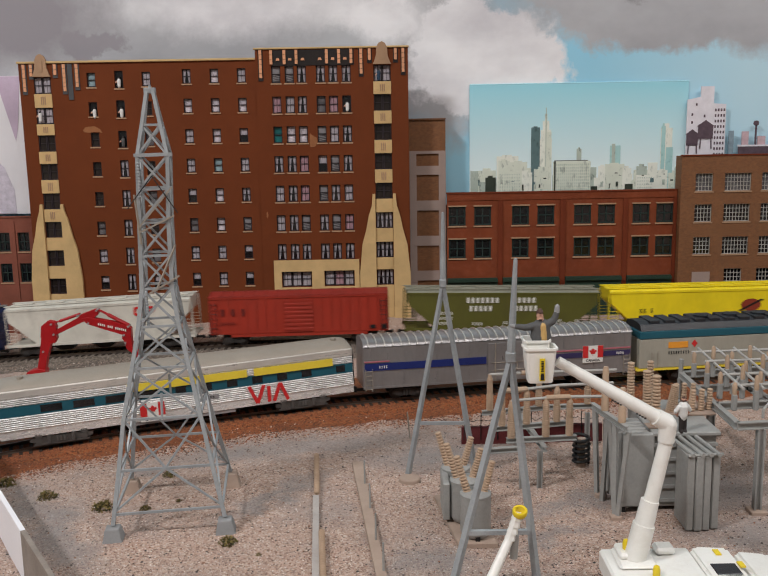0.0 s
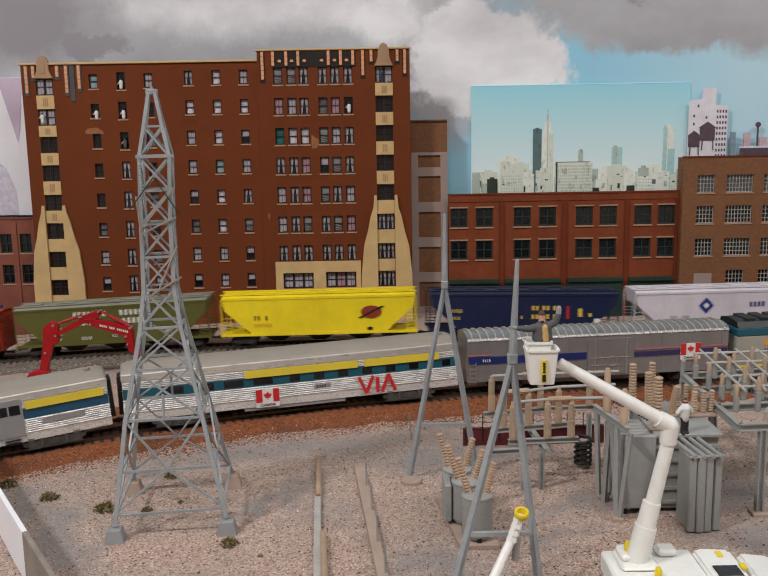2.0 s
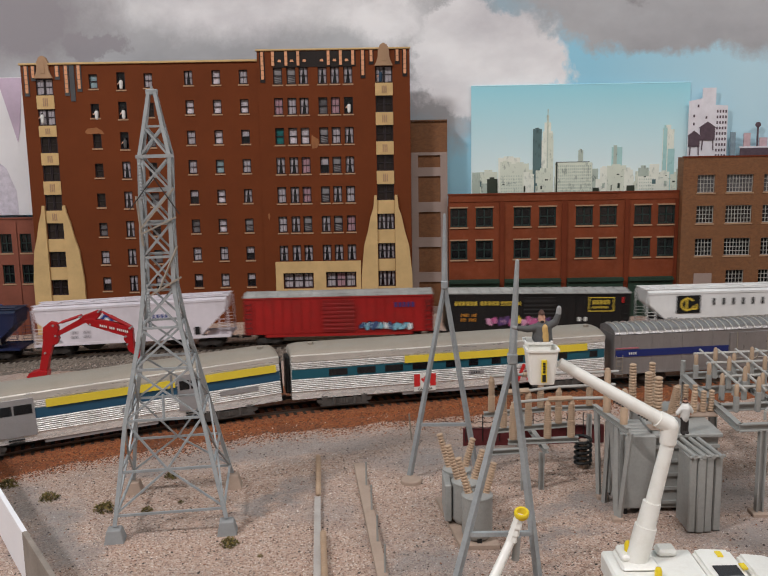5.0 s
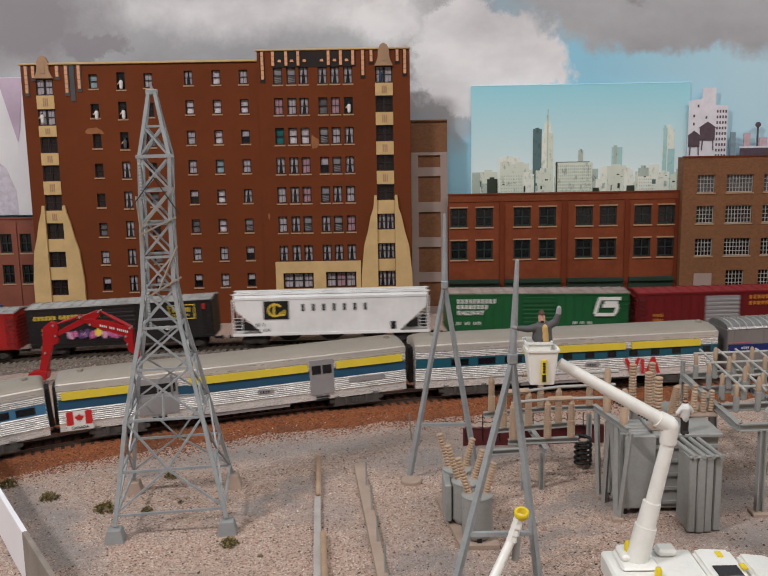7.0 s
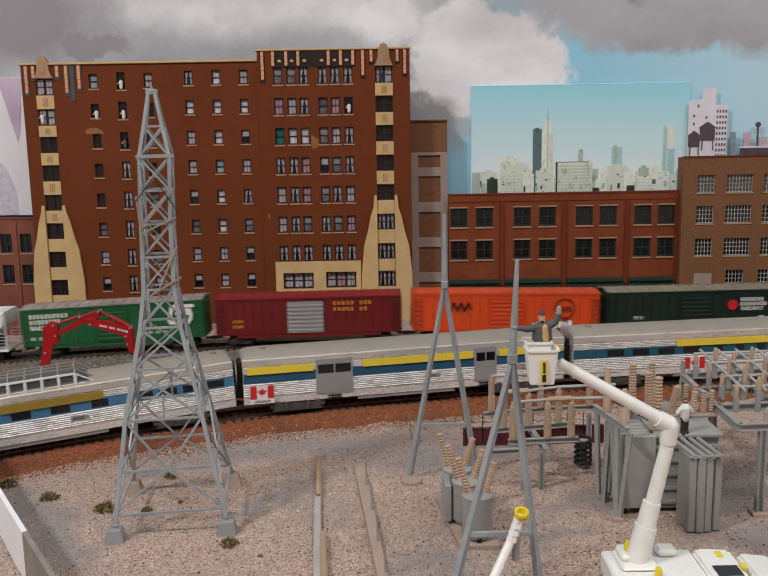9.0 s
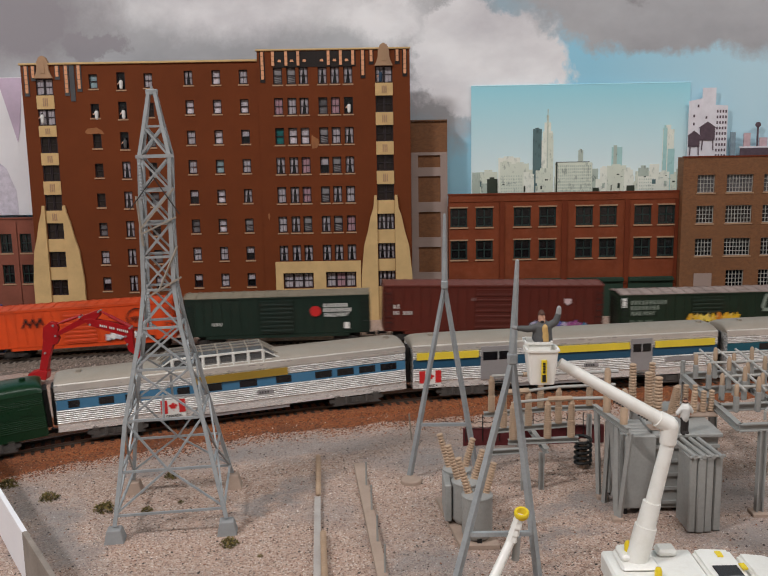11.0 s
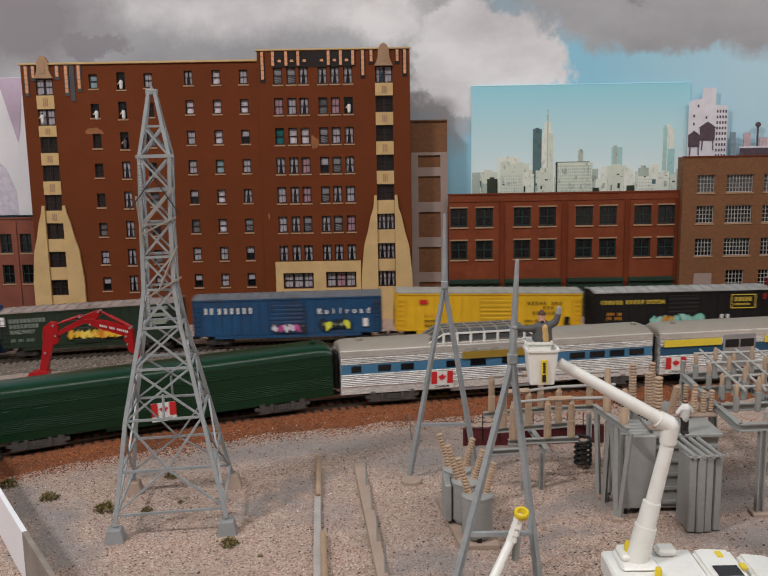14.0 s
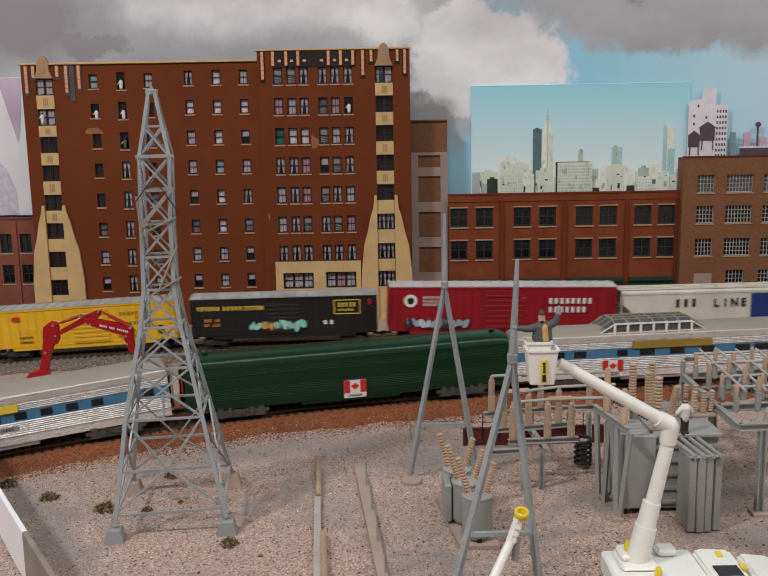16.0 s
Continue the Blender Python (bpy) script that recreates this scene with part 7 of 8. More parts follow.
    part("cap_pin", bm, M["tower_grey"], t)
    part("crossarm", boxed(-0.0086, 0.0108, -0.0085, -0.0070, 0.1974, 0.1992), M["tower_grey"], t)
    for p, q in (((-0.0090, -0.0092, 0.158), (0.0100, -0.0092, 0.1665)), ((-0.0085, -0.0096, 0.1610), (0.0098, -0.0094, 0.1815)), ((-0.0060, -0.0100, 0.1255), (0.0105, -0.0095, 0.1345)), ((-0.0020, -0.0098, 0.1270), (0.0095, -0.0092, 0.1510)), ((-0.0098, -0.0085, 0.178), (-0.0080, -0.0092, 0.152))):
        bm = bmesh.new()
        bar(bm, p, q, 0.0006, 4)
        part("loose_strap", bm, M["roof_silver"], t, "pale loose strap")
    for x, z, h in ((-0.0068, 0.176, 0.019), (-0.0076, 0.108, 0.019)):
        bm = bmesh.new()
        insulator(bm, (x, -0.0088, z), (x, -0.0088, z + h), 0.0010, 12, 8)
        part("insulator", bm, M["tower_grey"], t, "small pale insulator string")
    for p, q in (((-0.0135, -0.0105, 0.171), (0.0, -0.0105, 0.1875)), ((0.0, -0.0105, 0.1875), (0.012, -0.011, 0.168))):
        bm = bmesh.new()
        bar(bm, p, q, 0.0003, 5)
        part("wire", bm, M["black"], t)


def line_pole(apex, tip, feet, bars, label, disc=None, k=1.0):
    t = thing("line_pole", None, label, "utility pole")
    bm = bmesh.new()
    bar(bm, apex, tip, 0.0024 * k, 8, 0.0011 * k)
    bmesh.ops.create_icosphere(bm, subdivisions=1, radius=0.0011 * k, matrix=Matrix.Translation(tip))
    part("spike", bm, M["tower_grey"], t)
    for f in feet:
        bm = bmesh.new()
        bar(bm, f, apex, 0.0024 * k, 4, 0.0019 * k)
        part("leg", bm, M["tower_grey"], t)
    for h in bars:
        bm = bmesh.new()
        ends = [Vector(f) + (Vector(apex) - Vector(f)) * ((h - f[2]) / (apex[2] - f[2])) for f in feet]
        bar(bm, ends[0], ends[1], 0.0017 * k, 4)
        part("crossbar", bm, M["tower_grey"], t)
    part("gusset", boxed(apex[0] - 0.0026 * k, apex[0] + 0.0026 * k, apex[1] - 0.0026 * k, apex[1] + 0.0026 * k, apex[2] - 0.0015, apex[2] + 0.0035, c=0.0006), M["tower_grey"], t)
    if disc:
        bm = bmesh.new()
        lathe(bm, [(0.0066, -0.002), (0.0064, 0.0012), (0.0058, 0.0018)], 20, pose(*disc))
        part("base_disc", bm, M["tan_slab"], t, "tan base disc")


def doll(name, label, pieces, m):
    """A tiny painted figurine, one plain mesh; pieces: (p, q, r0, r1, colour index)."""
    bm = bmesh.new()
    for p, q, r0, r1, c in pieces:
        bar(bm, p, q, r0, 10, r1)
        for e, r in ((p, r0), (q, r1)):
            bmesh.ops.create_icosphere(bm, subdivisions=1, radius=r * 0.98, matrix=Matrix.Translation(e))
    ob = new(name, finish(bm, name, DOLL[0]))
    fuse = ob.modifiers.new("fuse", "REMESH")
    fuse.mode, fuse.voxel_size = "VOXEL", 0.00042
    me = bpy.data.meshes.new_from_object(ob.evaluated_get(bpy.context.evaluated_depsgraph_get()))
    ob.modifiers.clear()
    ob.data = me
    me.materials.clear()
    for mt in DOLL:
        me.materials.append(mt)
    def gap(c, piece):
        p, q, r0, r1, _ = piece
        p, q = Vector(p), Vector(q)
        u = max(0.0, min(1.0, (c - p).dot(q - p) / max(1e-12, (q - p).length_squared)))
        return (c - p.lerp(q, u)).length - (r0 + (r1 - r0) * u)
    for f in me.polygons:
        f.material_index = min(pieces, key=lambda piece: gap(f.center, piece))[4]
    me.polygons.foreach_set("use_smooth", [True] * len(me.polygons))
    ob.matrix_basis = m
    return tagged(ob, label, "figurine")


DOLL = [surface("skin_paint", (196, 150, 128), 0.6), surface("dark_jacket_paint", (92, 92, 92), 0.7), surface("tan_shirt_paint", (196, 160, 100), 0.7), surface("denim_paint", (46, 72, 96), 0.7),
        surface("white_shirt_paint", (228, 226, 222), 0.6), surface("dark_trousers_paint", (52, 46, 44), 0.7), surface("brown_cap_paint", (92, 64, 54), 0.7), surface("grey_glove_paint", (158, 158, 158), 0.7)]


def figures():
    z, y = 0.0, 0.0
    doll("bucket_figurine", "painted figurine in dark jacket with raised arms", [
        ((0, 0, -0.0105), (0, 0, 0.0005), 0.0019, 0.0020, 3), ((-0.0012, 0, -0.0005), (-0.0012, 0, 0.0070), 0.0032, 0.0026, 1), ((0.0016, 0, 0.0000), (0.0010, 0, 0.0070), 0.0026, 0.0025, 1), ((-0.0042, 0, 0.0012), (-0.0026, 0, 0.0060), 0.0010, 0.0018, 1), ((0.0004, -0.0024, 0.0004), (0.0002, -0.0022, 0.0068), 0.0013, 0.0012, 2),
        ((-0.0018, 0, 0.0066), (-0.0068, -0.0006, 0.0056), 0.0018, 0.0016, 1), ((-0.0068, -0.0006, 0.0056), (-0.0112, -0.001, 0.0062), 0.0016, 0.0012, 1), ((-0.0118, -0.001, 0.0062), (-0.0136, -0.001, 0.0066), 0.0010, 0.0009, 7),
        ((0.0018, 0, 0.0066), (0.0052, 0, 0.0084), 0.0019, 0.0016, 1), ((0.0052, 0, 0.0084), (0.0064, 0, 0.0120), 0.0016, 0.0013, 1), ((0.0064, 0, 0.0120), (0.0066, 0, 0.0148), 0.0013, 0.0011, 7),
        ((-0.0006, -0.0002, 0.0072), (-0.0008, -0.0004, 0.0090), 0.0009, 0.0014, 0), ((-0.0008, -0.0004, 0.0086), (-0.0010, -0.0004, 0.0112), 0.0015, 0.0016, 0), ((-0.0010, -0.0001, 0.0121), (-0.0010, 0.0000, 0.0131), 0.0017, 0.0012, 6), ((-0.0010, -0.0014, 0.0124), (-0.0010, -0.0022, 0.0123), 0.0007, 0.0005, 6), ((-0.0014, -0.0019, 0.0092), (-0.0004, -0.0019, 0.0092), 0.0004, 0.0004, 5)],
        pose(0.0694, 0.3895, 0.1178))
    doll("standing_figurine", "painted figurine in white shirt standing on the transformer", [
        ((-0.0012, 0, 0), (-0.0009, 0, 0.0085), 0.0011, 0.0015, 5), ((0.0012, 0, 0), (0.0009, 0, 0.0085), 0.0011, 0.0015, 5), ((-0.0012, -0.001, 0), (-0.0012, 0.0005, 0.0006), 0.0012, 0.001, 5), ((0.0012, -0.001, 0), (0.0012, 0.0005, 0.0006), 0.0012, 0.001, 5),
        ((0, 0, 0.0085), (0, 0, 0.0145), 0.0023, 0.0030, 4), ((-0.0026, 0, 0.0142), (-0.0044, 0.0005, 0.0115), 0.0012, 0.0012, 4), ((-0.0044, 0.0005, 0.0115), (-0.0028, 0.0012, 0.0088), 0.0009, 0.0008, 0),
        ((0.0026, 0, 0.0142), (0.0044, 0.0005, 0.0115), 0.0012, 0.0012, 4), ((0.0044, 0.0005, 0.0115), (0.0028, 0.0012, 0.0088), 0.0009, 0.0008, 0), ((0, 0, 0.0145), (0, 0, 0.0160), 0.0010, 0.0012, 0), ((0, 0, 0.0158), (0, 0, 0.0180), 0.0014, 0.0014, 0), ((0, 0, 0.0174), (0, 0, 0.0190), 0.0016, 0.0011, 6)],
        pose(0.1618, 0.4743, 0.0446, 0, 0, 15))
    for x, z, c in ((-0.3055, 0.2275, 4), (-0.2772, 0.2590, 4), (-0.2765, 0.2275, 4), (-0.2768, 0.1965, 1), (-0.0342, 0.2300, 4), (0.0000, 0.262, 3), (-0.3640, 0.2245, 4)):
        h = 0.0 if c != 3 else 0.001
        doll("window_figurine", "tiny painted figurine at an apartment window", [((0, 0, -0.003), (0, 0, 0.0035 + h), 0.0017, 0.0021, c), ((0, 0, 0.0035 + h), (0, 0, 0.0062 + h), 0.0013, 0.0012, 5), ((-0.0018, 0, 0.003), (-0.0034, -0.0012, 0.001), 0.0008, 0.0007, 0)], pose(x, 0.9995, z))


def breaker():
    t = thing("oil_circuit_breaker", pose(0.0026, 0, 0), "three grey round breaker tanks with slanted tan bushings", "circuit breaker")
    for i, (x, y) in enumerate(((0.0434, 0.4430), (0.0396, 0.4620), (0.0362, 0.4800))):
        bm = bmesh.new()
        lathe(bm, [(0.0064, 0.002), (0.0078, 0.0042), (0.0079, 0.0046), (0.0079, 0.0236), (0.0081, 0.0238), (0.0081, 0.0246), (0.0073, 0.0252), (0.0045, 0.0260)], 28, pose(x, y, 0))
        tank = part("tank", bm, M["grey_steel"], t, smooth=True)
        for s in (-1, 1):
            bm = bmesh.new()
            insulator(bm, (x + s * 0.0042, y, 0.0250), (x + (0.0088 if s > 0 else -0.0098), y + 0.001, 0.0415 if s > 0 else 0.0445), 0.0022, 12)
            part("bushing", bm, M["porcelain"], tank, "tan ribbed bushing", smooth=True)
        bm = bmesh.new()
        for k in range(3):
            a = 2.1 * k + 0.6
            box(bm, x + 0.0062 * math.cos(a) - 0.0012, x + 0.0062 * math.cos(a) + 0.0012, y + 0.0062 * math.sin(a) - 0.0012, y + 0.0062 * math.sin(a) + 0.0012, 0.0006, 0.0040)
        part("foot", bm, M["black"], tank)
    part("cabinet", boxed(0.0278, 0.0315, 0.458, 0.482, 0.003, 0.0235, c=0.0005), M["grey_steel"], t, "grey control cabinet")
    bm = bmesh.new()
    prism(bm, [(0, 0), (1, 0), (1, 1), (0, 1)], -0.001, 0.0012)
    for v, c in zip(bm.verts, ((0.0340, 0.4330), (0.0540, 0.4330), (0.0440, 0.4960), (0.0250, 0.4960)) * 2):
        v.co = Vector((c[0], c[1], v.co.y))
    part("pad", bm, M["tan_slab"], t, "tan concrete pad")


def insulator_rack():
    t = thing("switch_rack", None, "grey steel rack with rows of tan post insulators and bus pipes", "switchgear")
    zb = 0.0255
    rows = [((0.0715, 0.5136), (0.1135, 0.5168)), ((0.0662, 0.5345), (0.1135, 0.5440)), ((0.0630, 0.5660), (0.1060, 0.5752)), ((0.098, 0.5752), (0.1380, 0.5775))]
    for a, b in rows:
        bm = bmesh.new()
        ibeam(bm, (*a, zb), (*b, zb))
        part("beam", bm, M["grey_steel"], t)
    for p, q in (((0.0930, 0.506), (0.0870, 0.580)), ((0.0555, 0.505), (0.0820, 0.5085))):
        bm = bmesh.new()
        ibeam(bm, (*p, zb - 0.0032), (*q, zb - 0.0032), 0.0031, 0.003)
        part("beam", bm, M["grey_steel"], t)
    for x, y in ((0.0905, 0.5085), (0.0800, 0.5085), (0.0880, 0.577), (0.134, 0.578)):
        bm = bmesh.new()
        for dx in (-0.0012, 0.0012):
            box(bm, x + dx - 0.0003, x + dx + 0.0003, y - 0.0015, y + 0.0015, -0.003, zb - 0.0032)
        box(bm, x - 0.0009, x + 0.0009, y - 0.0002, y + 0.0002, -0.003, zb - 0.0032)
        part("post", bm, M["grey_steel"], t)
    tops = []
    for x, y, h in ((0.0744, 0.5138, 0.0225), (0.0950, 0.5153, 0.0235), (0.1092, 0.5166, 0.0235), (0.0718, 0.5360, 0.022), (0.0874, 0.5387, 0.022), (0.1066, 0.5423, 0.023), (0.0681, 0.5672, 0.0235), (0.1010, 0.5742, 0.0225), (0.1335, 0.5770, 0.023)):
        bm = bmesh.new()
        z0 = zb + 0.0032
        prof = [(0.0022, z0)]
        for i in range(16):
            q, r = z0 + h * (0.02 + 0.055 * i), 0.0023 if i < 8 else 0.0020
            prof += [(r, q), (r, q + h * 0.036), (r * 0.84, q + h * 0.042), (r * 0.84, q + h * 0.051)]
        lathe(bm, prof + [(0.0013, z0 + h * 0.93), (0.0013, z0 + h)], 14, pose(x, y, 0))
        part("insulator", bm, M["porcelain"], t, "tan post insulator", smooth=True)
        tops.append((x, y, z0 + h))
    pipes = [(tops[0], tops[1], 0.0009), (tops[1], tops[2], 0.0017), (tops[2], (0.139, 0.516, tops[2][2]), 0.0010), (tops[3], tops[4], 0.0018), (tops[4], tops[5], 0.0010), (tops[5], (0.142, 0.5455, tops[5][2]), 0.0010), (tops[6], (0.0885, 0.570, tops[6][2]), 0.0010), ((0.0885, 0.570, tops[6][2]), tops[7], 0.0016), (tops[7], (0.152, 0.577, tops[7][2]), 0.0010)]
    for p, q, r in pipes:
        bm = bmesh.new()
        bar(bm, p, q, r, 8)
        part("bus_pipe", bm, M["porcelain"] if r > 0.0012 else M["pale_pipe"], t, "bus pipe")


def transformer():
    t = thing("power_transformer", pose(0.0025, 0, 0) @ Matrix.Diagonal((1, 1, 1.06, 1)), "grey power transformer with radiators and ribbed bushings", "transformer")
    part("tank", boxed(0.1445, 0.1785, 0.4750, 0.5300, 0.001, 0.0398, c=0.0006), M["grey_steel"], t)
    part("lid", boxed(0.1430, 0.1800, 0.4725, 0.5320, 0.0399, 0.0420, c=0.0004), M["grey_steel"], t, "flat lid plate")
    bm = bmesh.new()
    for i in range(5):
        z = 0.004 + i * 0.0075
        box(bm, 0.1440, 0.1790, 0.4738, 0.4749, z, z + 0.0016)
    part("stiffener", bm, M["grey_steel"], t)
    # front radiator: three flat panels hung from tubes
    for x0, x1, y0 in ((0.1530, 0.1571, 0.4470), (0.1572, 0.1613, 0.4462), (0.1614, 0.1655, 0.4470), (0.1664, 0.1706, 0.4486)):
        part("radiator_panel", boxed(x0 + 0.0008, x1 + 0.0008, y0, 0.4665, -0.0005, 0.0384, c=0.0007), M["grey_steel"], t, "flat radiator panel")
    for x in (0.1552, 0.1600, 0.1645, 0.1688):
        bm = bmesh.new()
        bar(bm, (x + 0.0008, 0.4455, 0.0391), (x - 0.0027, 0.4745, 0.0396), 0.0011, 8)
        part("radiator_tube", bm, M["grey_steel"], t)
    bm = bmesh.new()
    bar(bm, (0.1533, 0.4465, 0.0387), (0.1723, 0.4485, 0.0387), 0.0008, 6)
    part("radiator_tube", bm, M["grey_steel"], t)
    # side radiator: a wide front panel and a stack behind it
    part("radiator_panel", boxed(0.1268, 0.1440, 0.4725, 0.4765, 0.0020, 0.0415, c=0.0006), M["grey_steel"], t, "flat radiator panel")
    for i in range(5):
        y = 0.4785 + i * 0.0052
        part("radiator_panel", boxed(0.1255 - 0.0006 * i, 0.1430, y, y + 0.0034, 0.0020, 0.0410, c=0.0006), M["grey_steel"], t, "flat radiator panel")
    bm = bmesh.new()
    for x, y in ((0.1285, 0.4745), (0.142, 0.4745), (0.127, 0.5), (0.14, 0.5)):
        box(bm, x - 0.001, x + 0.001, y - 0.001, y + 0.001, -0.003, 0.0036)
    part("foot", bm, M["black"], t)
    # bushings on the lid
    for x, y, h, r, lean in ((0.1470, 0.4830, 0.0260, 0.0030, 0.0), (0.1500, 0.5080, 0.0220, 0.0030, -0.001), (0.1560, 0.5250, 0.0230, 0.0026, 0.0), (0.1440, 0.5230, 0.0230, 0.0027, 0.0), (0.1620, 0.5060, 0.0140, 0.0027, 0.003)):
        bm = bmesh.new()
        insulator(bm, (x, y, 0.0420), (x + lean, y, 0.0440 + h), r * 0.95, 15, 14)
        bu = part("bushing", bm, M["porcelain"], t, "tan ribbed bushing", smooth=True)
        part("flange", boxed(x - 0.0048, x + 0.0048, y - 0.0042, y + 0.0042, 0.0421, 0.0430, c=0.0003), M["tan_slab"], bu)
    part("porch", boxed(0.166, 0.187, 0.500, 0.522, 0.0421, 0.0434, c=0.0003), M["tan_slab"], t, "raised lid plate")
    for x, y in ((0.1690, 0.5180), (0.1740, 0.5190), (0.1790, 0.5180), (0.1745, 0.5050), (0.1800, 0.5060), (0.1850, 0.5070)):
        bm = bmesh.new()
        insulator(bm, (x, y, 0.0435), (x + 0.0006, y, 0.0555), 0.0020, 8, 10)
        part("bushing", bm, M["porcelain"], t, "small tan bushing", smooth=True)
    # leaning support frame at the side
    bm = bmesh.new()
    ibeam(bm, (0.1165, 0.5020, 0.0470), (0.1250, 0.4590, 0.0470))
    part("frame_beam", bm, M["grey_steel"], t)
    for p, q in (((0.1190, 0.4960, -0.002), (0.1172, 0.4985, 0.047)), ((0.1205, 0.4900, -0.002), (0.1205, 0.4820, 0.047)), ((0.1218, 0.4660, -0.002), (0.1222, 0.4725, 0.047)), ((0.1226, 0.4645, -0.002), (0.1262, 0.4600, 0.047)), ((0.1245, 0.4780, -0.002), (0.1212, 0.4790, 0.047))):
        bm = bmesh.new()
        bar(bm, p, q, 0.0016, 4)
        part("frame_post", bm, M["grey_steel"], t)
    for x, y in ((0.1205, 0.4955), (0.1218, 0.4650)):
        part("frame_foot", boxed(x - 0.003, x + 0.003, y - 0.003, y + 0.003, -0.003, 0.0012, c=0.0004), M["tan_slab"], t)
    for x, y, h in ((0.1200, 0.487, 0.0235), (0.1240, 0.466, 0.018)):
        bm = bmesh.new()
        lathe(bm, [(0.0021, 0.0503), (0.0021, 0.0503 + h * 0.45), (0.0018, 0.0503 + h * 0.47), (0.0018, 0.0503 + h * 0.92), (0.0012, 0.0503 + h)], 12, pose(x, y, 0))
        part("insulator", bm, M["porcelain"], t, "tan post insulator", smooth=True)


def switch_frame():
    t = thing("bus_structure", None, "grey steel bus frame on posts carrying switches and pipes", "switchgear")
    z = 0.0465
    fl, bl, fr, br = (0.1900, 0.4700), (0.1925, 0.5720), (0.3000, 0.4790), (0.3000, 0.5900)
    for a, b in ((fl, fr), (fl, bl), (bl, br), (fr, br), ((0.1912, 0.505), (0.30, 0.515)), ((0.1920, 0.540), (0.30, 0.552)), ((0.225, 0.473), (0.225, 0.577)), ((0.26, 0.476), (0.26, 0.583))):
        bm = bmesh.new()
        ibeam(bm, (*a, z), (*b, z), 0.0042, 0.0032, 0.0006)
        part("beam", bm, M["grey_steel"], t)
    for x, y in ((0.2030, 0.4705), (0.1925, 0.5700), (0.194, 0.520), (0.27, 0.478), (0.27, 0.583)):
        bm = bmesh.new()
        for dx in (-0.0016, 0.0016):
            box(bm, x + dx - 0.0004, x + dx + 0.0004, y - 0.002, y + 0.002, -0.002, z)
        box(bm, x - 0.0012, x + 0.0012, y - 0.0003, y + 0.0003, -0.002, z)
        part("post", bm, M["grey_steel"], t)
        part("post_foot", boxed(x - 0.0045, x + 0.0045, y - 0.0045, y + 0.0045, -0.003, 0.0006, c=0.0004), M["tan_slab"], t)
    bm = bmesh.new()
    bar(bm, (0.1925, 0.5720, z), (0.1925, 0.5720, 0.0590), 0.0016, 8)
    part("riser", bm, M["grey_steel"], t)
    rnd = random.Random(3)
    for y in (0.490, 0.512, 0.535, 0.558):
        for i in range(9):
            x = 0.1960 + i * 0.0115 + rnd.uniform(-0.001, 0.001)
            h = 0.0125 + (0.003 if i % 2 else 0)
            ins = part("switch_base", boxed(x - 0.0014, x + 0.0014, y - 0.0014, y + 0.0014, z + 0.0043, z + 0.0043 + h * 0.75, c=0.0004), M["grey_steel"], t)
            bm = bmesh.new()
            z0 = z + 0.0043 + h * 0.75
            lathe(bm, [(0.0013, z0), (0.0014, z0 + 0.001), (0.0013, z0 + h * 0.45), (0.0007, z0 + h * 0.55)], 10, pose(x, y, 0))
            part("insulator", bm, M["porcelain"], ins, "tan insulator cap", smooth=True)
        bm = bmesh.new()
        zt = z + 0.0175 + 0.002 * (y > 0.53)
        bar(bm, (0.1955, y + 0.004, zt), (0.30, y + 0.012, zt), 0.0009, 8)
        part("bus_pipe", bm, M["pale_pipe"], t)
    for x in (0.1990, 0.2105, 0.222, 0.235, 0.248, 0.262):
        bm = bmesh.new()
        bar(bm, (x, 0.487, z + 0.0175), (x + 0.004, 0.572, z + 0.0195), 0.0008, 8)
        part("bus_pipe", bm, M["pale_pipe"], t)
    for y0, y1 in ((0.4760, 0.498), (0.522, 0.545)):
        bm = bmesh.new()
        bar(bm, (0.206, y0, z + 0.009), (0.222, y1, z + 0.010), 0.0008, 6)
        bar(bm, (0.206, y0, z + 0.0042), (0.206, y0, z + 0.009), 0.0008, 6)
        part("switch_arm", bm, M["pale_pipe"], t)


